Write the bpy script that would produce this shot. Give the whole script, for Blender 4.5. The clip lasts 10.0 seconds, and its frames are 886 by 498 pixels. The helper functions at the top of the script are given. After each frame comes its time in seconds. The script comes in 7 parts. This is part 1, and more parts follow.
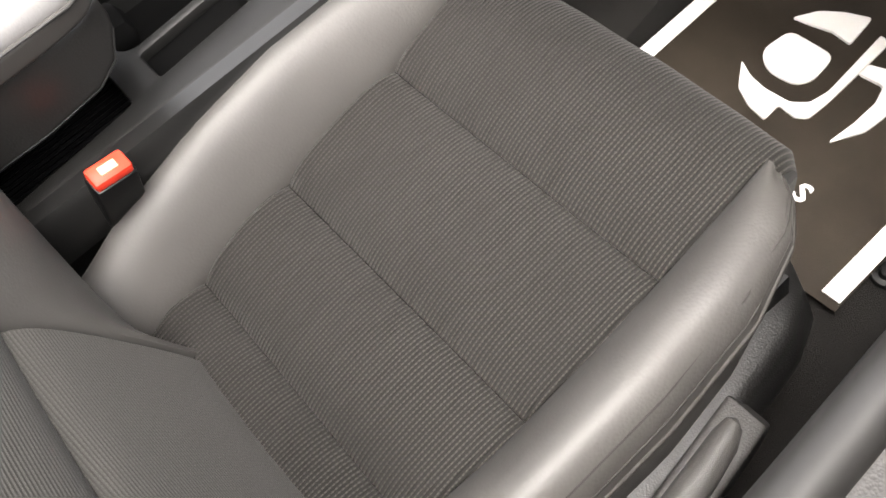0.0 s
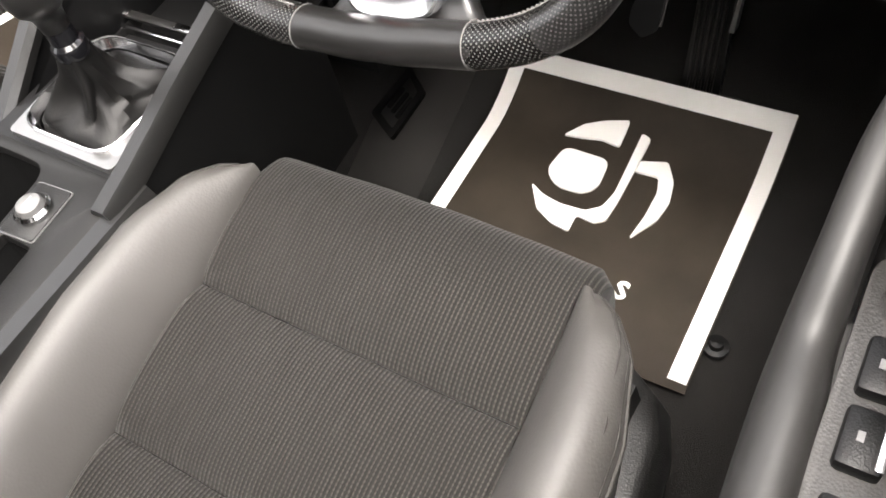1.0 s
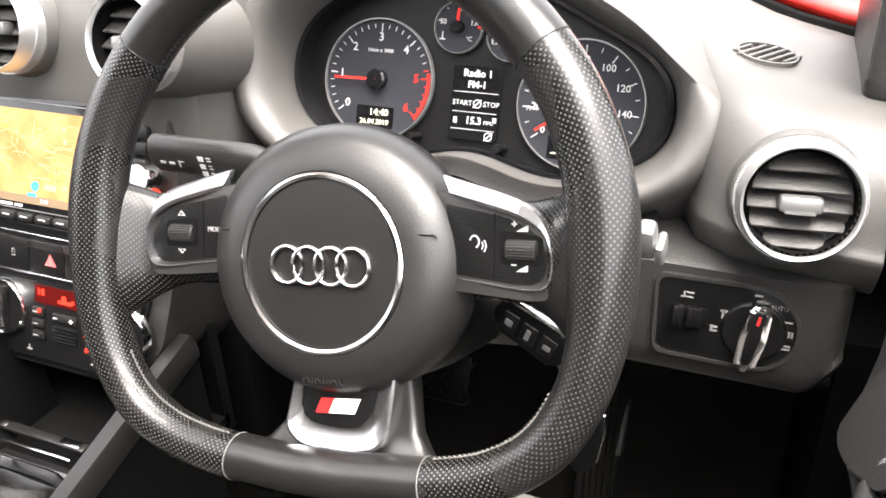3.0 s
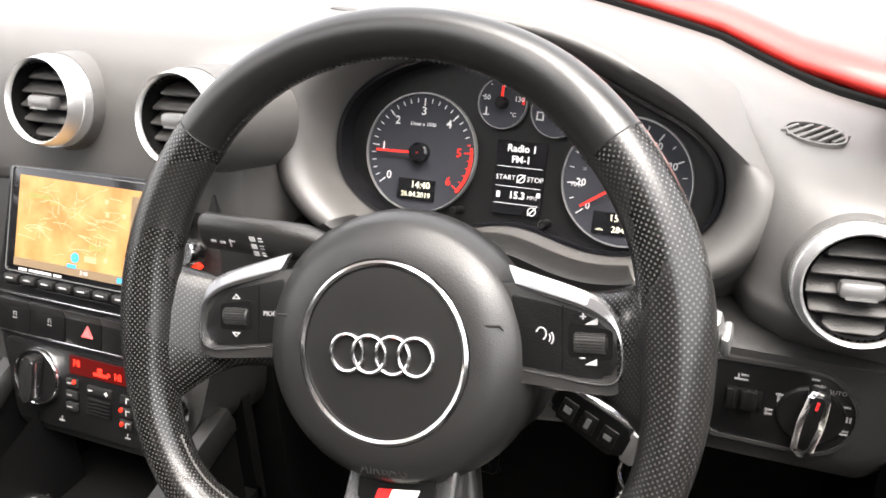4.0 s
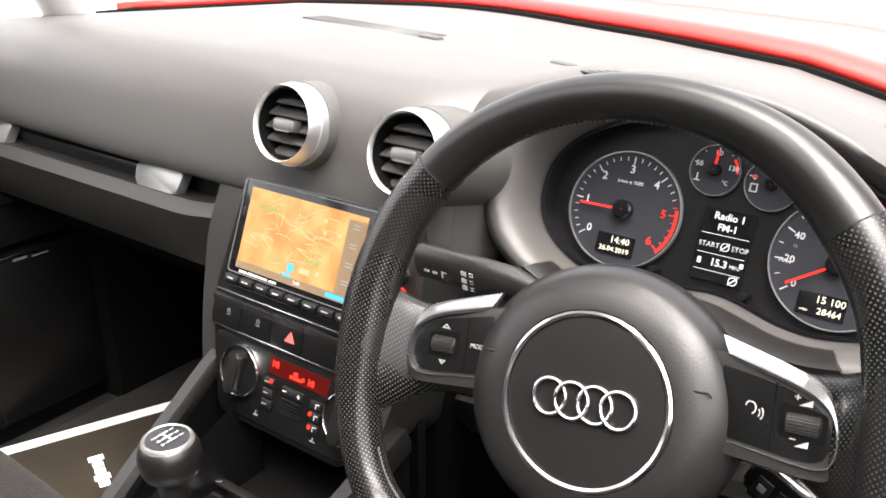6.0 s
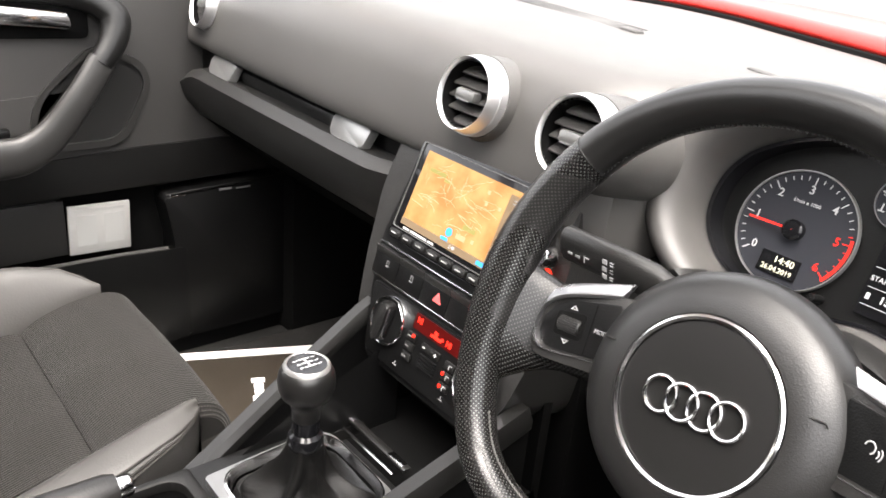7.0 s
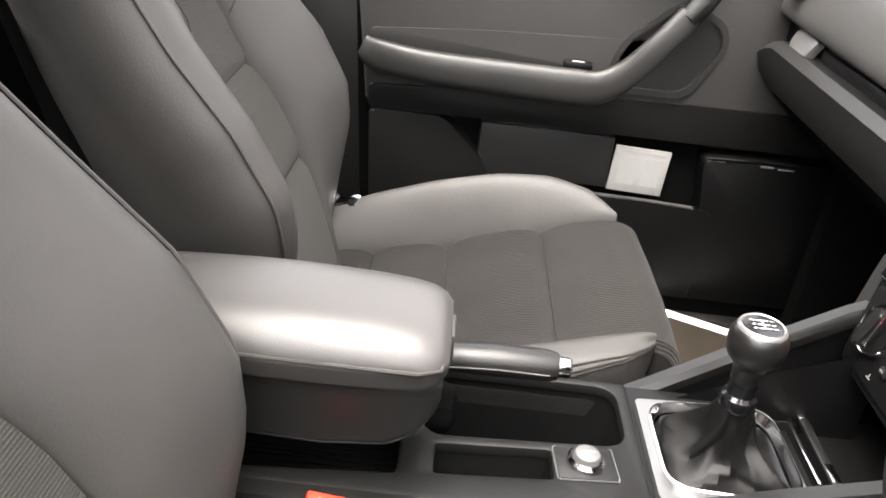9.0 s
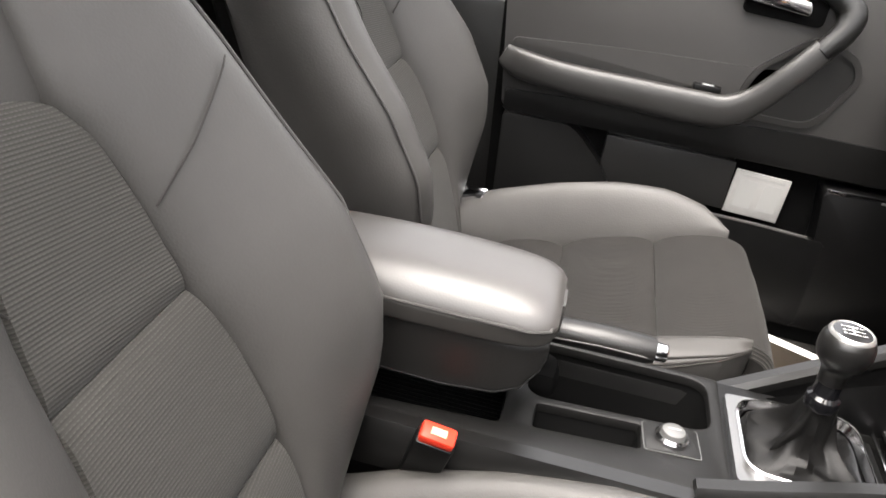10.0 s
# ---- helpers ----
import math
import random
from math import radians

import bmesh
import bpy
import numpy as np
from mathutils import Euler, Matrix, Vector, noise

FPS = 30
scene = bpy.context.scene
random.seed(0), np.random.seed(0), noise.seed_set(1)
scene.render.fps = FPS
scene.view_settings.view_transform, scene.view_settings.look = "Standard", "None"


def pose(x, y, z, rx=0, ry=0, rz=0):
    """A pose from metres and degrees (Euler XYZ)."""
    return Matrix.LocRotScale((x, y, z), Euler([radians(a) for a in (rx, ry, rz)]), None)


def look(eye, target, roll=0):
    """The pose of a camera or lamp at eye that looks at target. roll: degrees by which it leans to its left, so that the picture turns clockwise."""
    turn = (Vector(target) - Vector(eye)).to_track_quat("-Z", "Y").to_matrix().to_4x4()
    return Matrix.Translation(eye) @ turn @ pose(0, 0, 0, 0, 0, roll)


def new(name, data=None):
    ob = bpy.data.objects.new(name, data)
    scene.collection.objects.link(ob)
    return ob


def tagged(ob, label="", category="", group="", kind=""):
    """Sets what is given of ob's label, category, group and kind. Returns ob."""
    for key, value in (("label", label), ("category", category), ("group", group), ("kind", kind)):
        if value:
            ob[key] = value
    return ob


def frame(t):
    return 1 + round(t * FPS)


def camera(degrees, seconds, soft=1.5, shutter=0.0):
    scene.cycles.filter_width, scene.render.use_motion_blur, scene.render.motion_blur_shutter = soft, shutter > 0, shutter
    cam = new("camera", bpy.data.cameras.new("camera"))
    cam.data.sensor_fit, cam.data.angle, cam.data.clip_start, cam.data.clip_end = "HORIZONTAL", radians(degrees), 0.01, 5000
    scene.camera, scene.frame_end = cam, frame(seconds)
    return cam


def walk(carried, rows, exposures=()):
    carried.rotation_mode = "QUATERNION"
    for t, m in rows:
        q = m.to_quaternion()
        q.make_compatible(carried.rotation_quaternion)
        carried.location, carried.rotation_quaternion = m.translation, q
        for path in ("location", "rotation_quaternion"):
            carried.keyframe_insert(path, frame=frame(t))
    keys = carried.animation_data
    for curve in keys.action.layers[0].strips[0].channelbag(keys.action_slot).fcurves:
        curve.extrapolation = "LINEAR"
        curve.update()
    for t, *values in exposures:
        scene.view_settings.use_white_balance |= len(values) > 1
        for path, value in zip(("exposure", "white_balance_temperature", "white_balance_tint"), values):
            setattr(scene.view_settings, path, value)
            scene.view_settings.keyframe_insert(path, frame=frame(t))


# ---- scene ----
# The cabin of a hatchback, right-hand drive. x to the car's right, y ahead, z up from the footwell; the wheel's hub is at (0.345, 0, 0.62).
cam = camera(56.7, 10.0, soft=1.7)
PATH = [
    (0, (0.651, -0.362, 0.833), (-0.296, -0.002, -0.891), -23.6),
    (0.5, (0.642, -0.354, 0.829), (-0.224, 0.309, -0.848), -18.9),
    (1, (0.635, -0.334, 0.837), (-0.174, 0.51, -0.786), -17.3),
    (1.5, (0.616, -0.353, 0.822), (-0.105, 0.876, -0.582), -8.1),
    (2, (0.609, -0.347, 0.83), (-0.089, 1.112, -0.346), -4.6),
    (2.5, (0.595, -0.336, 0.839), (-0.102, 1.216, -0.212), -3.3),
    (3, (0.573, -0.34, 0.849), (-0.137, 1.264, -0.112), -2.5),
    (3.2, (0.563, -0.344, 0.854), (-0.144, 1.287, -0.063), -2.3),
    (4.3, (0.528, -0.338, 0.873), (-0.22, 1.308, 0.018), -2.4),
    (4.5, (0.522, -0.34, 0.875), (-0.251, 1.299, 0.03), -2.3),
    (5, (0.504, -0.361, 0.886), (-0.325, 1.264, 0.066), -1.6),
    (5.5, (0.501, -0.377, 0.885), (-0.414, 1.214, 0.091), -0.6),
    (5.7, (0.501, -0.377, 0.881), (-0.459, 1.196, 0.104), -0.2),
    (6.8, (0.556, -0.364, 0.885), (-0.794, 0.881, 0.092), 4.3),
    (7, (0.547, -0.368, 0.876), (-0.84, 0.826, 0.071), 5.3),
    (7.5, (0.563, -0.392, 0.852), (-0.942, 0.624, 0.013), 8.4),
    (8, (0.596, -0.395, 0.849), (-1.063, 0.316, -0.012), 8.4),
    (8.5, (0.615, -0.379, 0.85), (-1.139, -0.034, -0.047), 7.8),
    (9, (0.606, -0.339, 0.845), (-1.158, -0.317, -0.098), 7.0),
    (9.5, (0.641, -0.318, 0.836), (-1.105, -0.443, -0.132), 8.1),
    (10, (0.709, -0.343, 0.854), (-1.039, -0.586, -0.087), 9.5),
]
# stops: the picture brightens towards the dark footwell and darkens again towards the windscreen
EXPOSURE = ((0.0, 3.38), (0.5, 3.2), (1.0, 3.33), (1.5, 3.55), (2.0, 3.97), (2.5, 3.78), (3.0, 3.55), (4.5, 2.95), (5.0, 2.8), (5.5, 2.87), (7.0, 3.0), (8.0, 3.2), (9.0, 3.22), (9.5, 3.25), (10.0, 3.02))
walk(cam, [(t, look(eye, target, roll)) for t, eye, target, roll in PATH], [(t, e, 6750, 11.5) for t, e in EXPOSURE])

# ---- light: a bright overcast day that comes in by the windows and added roof glass ----
world = bpy.data.worlds.new("overcast")
scene.world = world
world.use_nodes = True
wn = world.node_tree
sky = wn.nodes.new("ShaderNodeTexSky")
sky.sky_type, sky.sun_disc = "NISHITA", False
sky.sun_elevation, sky.sun_rotation, sky.dust_density, sky.air_density = radians(73), radians(130), 5.0, 1.0
soften = wn.nodes.new("ShaderNodeHueSaturation")
soften.inputs["Saturation"].default_value = 0.15
wn.links.new(sky.outputs[0], soften.inputs["Color"])
wn.links.new(soften.outputs[0], wn.nodes["Background"].inputs[0])
wn.nodes["Background"].inputs[1].default_value = 0.15
sun = new("sun", bpy.data.lights.new("sun", "SUN"))
sun.data.energy, sun.data.angle, sun.data.color = 1.5, radians(56), (1.0, 0.95, 0.89)
sun.matrix_world = look((0.48, -0.40, 2.1), (0, 0, 0))


# ---- materials ----
GLOW = 0.19  # the displays are dim beside daylight


def nodes_of(m):
    return m.node_tree.nodes, m.node_tree.links


def mat(name, color, rough=0.5, metal=0.0, grain=0.0, grain_scale=400.0, wear=0.12, wear_scale=9.0, coat=0.0, sheen=0.0, spec=0.14, emit=None, power=0.0):
    """A plain procedural surface: base colour with slow variation, and fine grain in the relief."""
    m = bpy.data.materials.new(name)
    m.use_nodes = True
    n, l = nodes_of(m)
    p = n["Principled BSDF"]
    p.inputs["Roughness"].default_value, p.inputs["Metallic"].default_value = rough, metal
    p.inputs["Coat Weight"].default_value, p.inputs["Sheen Weight"].default_value = coat, sheen
    p.inputs["Specular IOR Level"].default_value = spec
    p.inputs["Base Color"].default_value = (*color, 1)
    co = n.new("ShaderNodeTexCoord")
    if wear:
        t = n.new("ShaderNodeTexNoise")
        t.inputs["Scale"].default_value, t.inputs["Detail"].default_value = wear_scale, 5
        l.new(co.outputs["Object"], t.inputs["Vector"])
        mix = n.new("ShaderNodeMixRGB")
        mix.blend_type = "MIX"
        mix.inputs[1].default_value = (*[c * (1 - wear) for c in color], 1)
        mix.inputs[2].default_value = (*[min(1, c * (1 + wear) + 0.0005) for c in color], 1)
        l.new(t.outputs[0], mix.inputs[0])
        l.new(mix.outputs[0], p.inputs["Base Color"])
        mr = n.new("ShaderNodeMapRange")
        mr.inputs["To Min"].default_value, mr.inputs["To Max"].default_value = max(0.02, rough - 0.08), min(1, rough + 0.08)
        l.new(t.outputs[0], mr.inputs[0])
        l.new(mr.outputs[0], p.inputs["Roughness"])
    if grain:
        v = n.new("ShaderNodeTexVoronoi")
        v.inputs["Scale"].default_value = grain_scale
        l.new(co.outputs["Object"], v.inputs["Vector"])
        b = n.new("ShaderNodeBump")
        b.inputs["Strength"].default_value, b.inputs["Distance"].default_value = grain, 0.0006
        l.new(v.outputs[0], b.inputs["Height"])
        l.new(b.outputs[0], p.inputs["Normal"])
    if emit:
        p.inputs["Emission Color"].default_value, p.inputs["Emission Strength"].default_value = (*emit, 1), power * GLOW
    return m


def math_node(n, l, op, a, b=None):
    k = n.new("ShaderNodeMath")
    k.operation = op
    for i, v in enumerate((a, b)):
        if v is None:
            continue
        if isinstance(v, (int, float)):
            k.inputs[i].default_value = v
        else:
            l.new(v, k.inputs[i])
    return k.outputs[0]


def perforated(name, color, glint, pitch, rough=0.45, radius=0.2):
    """Leather with staggered rows of small holes, by the lengths in the mesh's UV; pale dots stand for their
    highlights.
    """
    m = mat(name, color, rough, grain=0.0, spec=0.45)
    n, l = nodes_of(m)
    p = n["Principled BSDF"]
    uv = n.new("ShaderNodeUVMap")
    s = n.new("ShaderNodeSeparateXYZ")
    l.new(uv.outputs[0], s.inputs[0])
    u, v = math_node(n, l, "DIVIDE", s.outputs[0], pitch), math_node(n, l, "DIVIDE", s.outputs[1], pitch)
    dots = []
    for off in (0.0, 0.5):
        a = math_node(n, l, "SUBTRACT", math_node(n, l, "FRACT", math_node(n, l, "ADD", u, off)), 0.5)
        b = math_node(n, l, "SUBTRACT", math_node(n, l, "FRACT", math_node(n, l, "ADD", v, off)), 0.5)
        d = math_node(n, l, "SQRT", math_node(n, l, "ADD", math_node(n, l, "MULTIPLY", a, a), math_node(n, l, "MULTIPLY", b, b)))
        dots.append(math_node(n, l, "LESS_THAN", d, radius))
    dot = math_node(n, l, "MAXIMUM", dots[0], dots[1])
    mix = n.new("ShaderNodeMixRGB")
    l.new(dot, mix.inputs[0])
    old = p.inputs["Base Color"].links[0].from_socket
    l.new(old, mix.inputs[1])
    mix.inputs[2].default_value = (*glint, 1)
    l.new(mix.outputs[0], p.inputs["Base Color"])
    b = n.new("ShaderNodeBump")
    b.inputs["Strength"].default_value, b.inputs["Distance"].default_value = 0.8, 0.0012
    l.new(math_node(n, l, "SUBTRACT", 1.0, dot), b.inputs["Height"])
    l.new(b.outputs[0], p.inputs["Normal"])
    return m


def ribbed(name, dark, light, pitch, along=0, rough=0.85, dash=0.0035, bump=0.7):
    """Woven cloth with fine stitched ribs; along: the UV axis across which the ribs repeat."""
    m = mat(name, dark, rough, wear=0.0, sheen=0.05, spec=0.08)
    n, l = nodes_of(m)
    p = n["Principled BSDF"]
    uv = n.new("ShaderNodeUVMap")
    s = n.new("ShaderNodeSeparateXYZ")
    l.new(uv.outputs[0], s.inputs[0])
    f = math_node(n, l, "FRACT", math_node(n, l, "DIVIDE", s.outputs[along], pitch))
    rib = math_node(n, l, "ABSOLUTE", math_node(n, l, "SUBTRACT", math_node(n, l, "MULTIPLY", f, 2.0), 1.0))
    line = math_node(n, l, "GREATER_THAN", rib, 0.68)
    g = math_node(n, l, "FRACT", math_node(n, l, "DIVIDE", s.outputs[1 - along], dash))
    stitch = math_node(n, l, "MULTIPLY", line, math_node(n, l, "ADD", 0.35, math_node(n, l, "MULTIPLY", math_node(n, l, "GREATER_THAN", g, 0.45), 0.65)))
    co = n.new("ShaderNodeTexCoord")
    t = n.new("ShaderNodeTexNoise")
    t.inputs["Scale"].default_value, t.inputs["Detail"].default_value = 14, 6
    l.new(co.outputs["Object"], t.inputs["Vector"])
    fac = math_node(n, l, "MULTIPLY", stitch, math_node(n, l, "ADD", 0.45, t.outputs[0]))
    mix = n.new("ShaderNodeMixRGB")
    l.new(fac, mix.inputs[0])
    mix.inputs[1].default_value, mix.inputs[2].default_value = (*dark, 1), (*light, 1)
    l.new(mix.outputs[0], p.inputs["Base Color"])
    b = n.new("ShaderNodeBump")
    b.inputs["Strength"].default_value, b.inputs["Distance"].default_value = bump, 0.0012
    l.new(rib, b.inputs["Height"])
    l.new(b.outputs[0], p.inputs["Normal"])
    return m


def glass(name, tint=0.96, gloss=0.05):
    m = bpy.data.materials.new(name)
    m.use_nodes = True
    n, l = nodes_of(m)
    n.remove(n["Principled BSDF"])
    a, b, c = n.new("ShaderNodeBsdfTransparent"), n.new("ShaderNodeBsdfGlossy"), n.new("ShaderNodeMixShader")
    a.inputs[0].default_value, b.inputs["Roughness"].default_value, c.inputs[0].default_value = (tint, tint, tint, 1), 0.02, gloss
    l.new(a.outputs[0], c.inputs[1]), l.new(b.outputs[0], c.inputs[2])
    l.new(c.outputs[0], n["Material Output"].inputs[0])
    return m


SEAM = mat("seam_groove", (0.026, 0.0245, 0.023), 0.6)
SWITCH_PANEL = mat("switch_panel_plastic", (0.042, 0.0407, 0.0394), 0.46, grain=0.35, grain_scale=700, spec=0.3)
CORNER = mat("console_rail_plastic", (0.005, 0.0049, 0.0048), 0.30, grain=0.1, grain_scale=1200, spec=0.5)
SPOKE_METAL = mat("spoke_satin_metal", (0.40, 0.40, 0.41), 0.26, metal=0.95, wear=0.04)
GEAR_METAL = mat("brushed_gear_metal", (0.22, 0.22, 0.22), 0.32, metal=0.85, wear=0.05)
SATIN = mat("satin_grey_metal", (0.17, 0.17, 0.168), 0.38, metal=0.6, wear=0.05)
DOOR_PAD = mat("door_armrest_plastic", (0.024, 0.0233, 0.0225), 0.40, grain=0.08, grain_scale=1200, spec=0.4)
DOOR_TRIM = mat("door_soft_plastic", (0.048, 0.0465, 0.045), 0.46, grain=0.25, grain_scale=1300, spec=0.4)
STALK = mat("stalk_plastic", (0.017, 0.0165, 0.016), 0.38, grain=0.2, grain_scale=900, spec=0.4)
ARM = mat("door_pull_plastic", (0.019, 0.0184, 0.0178), 0.46, grain=0.05, grain_scale=1300, spec=0.38)
BRAKE_LEATHER = mat("brake_leather", (0.010, 0.0096, 0.0092), 0.36, grain=0.15, grain_scale=500, spec=0.45)
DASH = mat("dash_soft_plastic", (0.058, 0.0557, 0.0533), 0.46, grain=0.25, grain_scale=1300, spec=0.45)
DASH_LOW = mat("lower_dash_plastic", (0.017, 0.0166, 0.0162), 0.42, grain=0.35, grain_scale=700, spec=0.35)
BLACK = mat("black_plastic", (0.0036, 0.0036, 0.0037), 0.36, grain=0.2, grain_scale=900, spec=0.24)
GLOSS = mat("gloss_black", (0.006, 0.006, 0.007), 0.12, wear=0.0, spec=0.4)
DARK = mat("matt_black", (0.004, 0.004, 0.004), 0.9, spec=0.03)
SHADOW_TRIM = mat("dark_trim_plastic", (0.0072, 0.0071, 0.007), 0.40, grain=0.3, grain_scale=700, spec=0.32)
GREY = mat("grey_console_plastic", (0.0062, 0.0061, 0.0059), 0.34, grain=0.15, grain_scale=1200, spec=0.42)
DECK = mat("console_deck_plastic", (0.0056, 0.0055, 0.0053), 0.42, grain=0.2, grain_scale=1000, spec=0.24)
LEATHER = mat("seat_leather", (0.042, 0.0400, 0.0377), 0.52, grain=0.18, grain_scale=420, wear=0.30, wear_scale=11, spec=0.40)
LID_LEATHER = mat("lid_leather", (0.050, 0.0467, 0.0447), 0.40, grain=0.08, grain_scale=500, wear=0.05, wear_scale=5, spec=0.75)
WHEEL_LEATHER = mat("wheel_leather", (0.0066, 0.0064, 0.0062), 0.32, grain=0.08, grain_scale=1200, spec=0.55)
PERF = perforated("perforated_leather", (0.0052, 0.0051, 0.005), (0.050, 0.0485, 0.047), 0.0035, 0.27, 0.155)
HUB_DISC = mat("hub_disc_plastic", (0.0085, 0.0082, 0.008), 0.44, grain=0.06, grain_scale=1500, spec=0.24)
AIRBAG = mat("airbag_cover", (0.0108, 0.0105, 0.0103), 0.36, grain=0.14, grain_scale=1100, spec=0.5)
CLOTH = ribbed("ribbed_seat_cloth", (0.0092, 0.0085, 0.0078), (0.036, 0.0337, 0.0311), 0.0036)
# the seat cloth again, coloured paler to stand for light on the backrests
CLOTH_BACK_LIT = ribbed("ribbed_back_cloth_lit", (0.034, 0.0328, 0.030), (0.056, 0.054, 0.0505), 0.0026, along=1, bump=0.35)
CARPET = mat("carpet", (0.0165, 0.0157, 0.0149), 0.95, grain=0.8, grain_scale=900, wear=0.45, sheen=0.03, spec=0.04)
MAT_FACE = mat("mat_face", (0.027, 0.0215, 0.0165), 0.6, grain=0.3, grain_scale=800, wear=0.75, wear_scale=8, spec=0.12)
WHITE = mat("white_print", (0.8, 0.78, 0.75), 0.6, wear=0.05)
CHROME = mat("chrome", (0.75, 0.75, 0.76), 0.14, metal=1.0, wear=0.03)
ALU = mat("brushed_aluminium", (0.72, 0.72, 0.72), 0.34, metal=0.9, wear=0.05)
RED_PRINT = mat("red_print", (0.55, 0.02, 0.02), 0.5, wear=0.05)
RED_PAINT = mat("red_car_paint", (0.36, 0.014, 0.010), 0.42, coat=0.3, wear=0.03, spec=0.4)
BUCKLE_RED = mat("red_plastic", (0.62, 0.04, 0.02), 0.35, wear=0.05)
LABEL_PEACH = mat("embossed_label", (0.8, 0.35, 0.22), 0.4, wear=0.05)
SILVER = mat("silver_plastic", (0.34, 0.34, 0.335), 0.36, metal=0.75, wear=0.05)
PRINT = mat("white_symbol", (0.50, 0.50, 0.50), 0.6, wear=0.0)
KEY_PRINT = mat("pale_key_symbol", (0.30, 0.30, 0.30), 0.6, wear=0.0)
DIM_PRINT = mat("grey_symbol", (0.17, 0.17, 0.17), 0.6, wear=0.0)
DIAL = mat("dial_face", (0.022, 0.023, 0.028), 0.6, wear=0.05)
LCD_WHITE = mat("lit_white", (0.25, 0.25, 0.25), 0.5, wear=0.0, emit=(1, 1, 1), power=0.45)
LCD_AMBER = mat("lit_cream", (0.4, 0.4, 0.33), 0.5, wear=0.0, emit=(1, 0.90, 0.62), power=0.75)
LCD_RED = mat("lit_red", (0.4, 0.01, 0.01), 0.5, wear=0.0, emit=(1, 0.03, 0.01), power=1.6)
LCD_DARKRED = mat("dark_red_display", (0.03, 0.002, 0.002), 0.3, wear=0.0, emit=(0.5, 0.01, 0.005), power=0.09)
NEEDLE = mat("needle_red", (0.6, 0.02, 0.015), 0.4, wear=0.0, emit=(1, 0.05, 0.03), power=0.35)
MAP_LINE = mat("map_line", (0.03, 0.03, 0.02), 0.4, wear=0.0, emit=(0.95, 0.74, 0.40), power=0.72)
MAP_GREEN = mat("map_green", (0.03, 0.03, 0.01), 0.5, wear=0.0, emit=(0.72, 0.62, 0.2), power=0.6)
MAP_DARK = mat("map_panel", (0.1, 0.07, 0.04), 0.4, wear=0.0, emit=(0.35, 0.26, 0.18), power=0.35)
MAP_BLUE = mat("map_blue", (0.02, 0.2, 0.5), 0.4, wear=0.0, emit=(0.05, 0.35, 0.8), power=0.6)
BLUE = mat("blue_tag", (0.02, 0.12, 0.6), 0.4, wear=0.0)
STITCH = mat("stitch_thread", (0.10, 0.097, 0.094), 0.7, wear=0.0)
CONCRETE = mat("pale_ground", (0.42, 0.4, 0.37), 0.9, grain=0.5, grain_scale=40, wear=0.2, wear_scale=1.2)
HEADLINER = mat("headliner", (0.5, 0.49, 0.47), 0.95, wear=0.05)
PAPER = mat("paper", (0.33, 0.326, 0.315), 0.6, wear=0.1, wear_scale=60)
PAPER_INK = mat("paper_print", (0.33, 0.33, 0.32), 0.6, wear=0.05)
PANE = glass("window_glass")


def map_material():
    """The lit navigation map: blotches of orange and sand."""
    m = mat("map_face", (0.03, 0.02, 0.012), 0.25, wear=0.0)
    n, l = nodes_of(m)
    p = n["Principled BSDF"]
    co = n.new("ShaderNodeTexCoord")
    t = n.new("ShaderNodeTexNoise")
    t.inputs["Scale"].default_value, t.inputs["Detail"].default_value = 45, 4
    r = n.new("ShaderNodeValToRGB")
    r.color_ramp.elements[0].position, r.color_ramp.elements[1].position = 0.38, 0.64
    r.color_ramp.elements[0].color, r.color_ramp.elements[1].color = (0.80, 0.32, 0.085, 1), (0.86, 0.55, 0.20, 1)
    l.new(co.outputs["Object"], t.inputs["Vector"])
    l.new(t.outputs[0], r.inputs[0])
    l.new(r.outputs[0], p.inputs["Emission Color"])
    p.inputs["Emission Strength"].default_value = 0.85 * GLOW
    return m


MAP_FACE = map_material()


# ---- mesh helpers ----
def part(name, bm, material, parent=None, label="", sharp=38, loc=None):
    me = bpy.data.meshes.new(name)
    bmesh.ops.recalc_face_normals(bm, faces=bm.faces)
    bm.to_mesh(me)
    bm.free()
    me.polygons.foreach_set("use_smooth", [True] * len(me.polygons))
    me.set_sharp_from_angle(angle=radians(sharp))
    me.materials.append(material)
    ob = new(name, me)
    if parent is not None:
        ob.parent = parent
    if loc is not None:
        ob.matrix_basis = loc
    if label:
        tagged(ob, label)
    return ob


def thing(name, m, label, category, group=""):
    ob = new(name)
    ob.empty_display_size = 0.03
    ob.matrix_world = m
    return tagged(ob, label, category, group)


def basis(o, ex, ey):
    ex = Vector(ex).normalized()
    ez = ex.cross(Vector(ey)).normalized()
    ey = ez.cross(ex)
    return Matrix(((ex.x, ey.x, ez.x, o[0]), (ex.y, ey.y, ez.y, o[1]), (ex.z, ey.z, ez.z, o[2]), (0, 0, 0, 1)))


def merge(*bms):
    out = bmesh.new()
    for b in bms:
        me = bpy.data.meshes.new("tmp")
        b.to_mesh(me)
        b.free()
        out.from_mesh(me)
        bpy.data.meshes.remove(me)
    return out


def moved(bm, m):
    bmesh.ops.transform(bm, matrix=m, verts=bm.verts)
    return bm


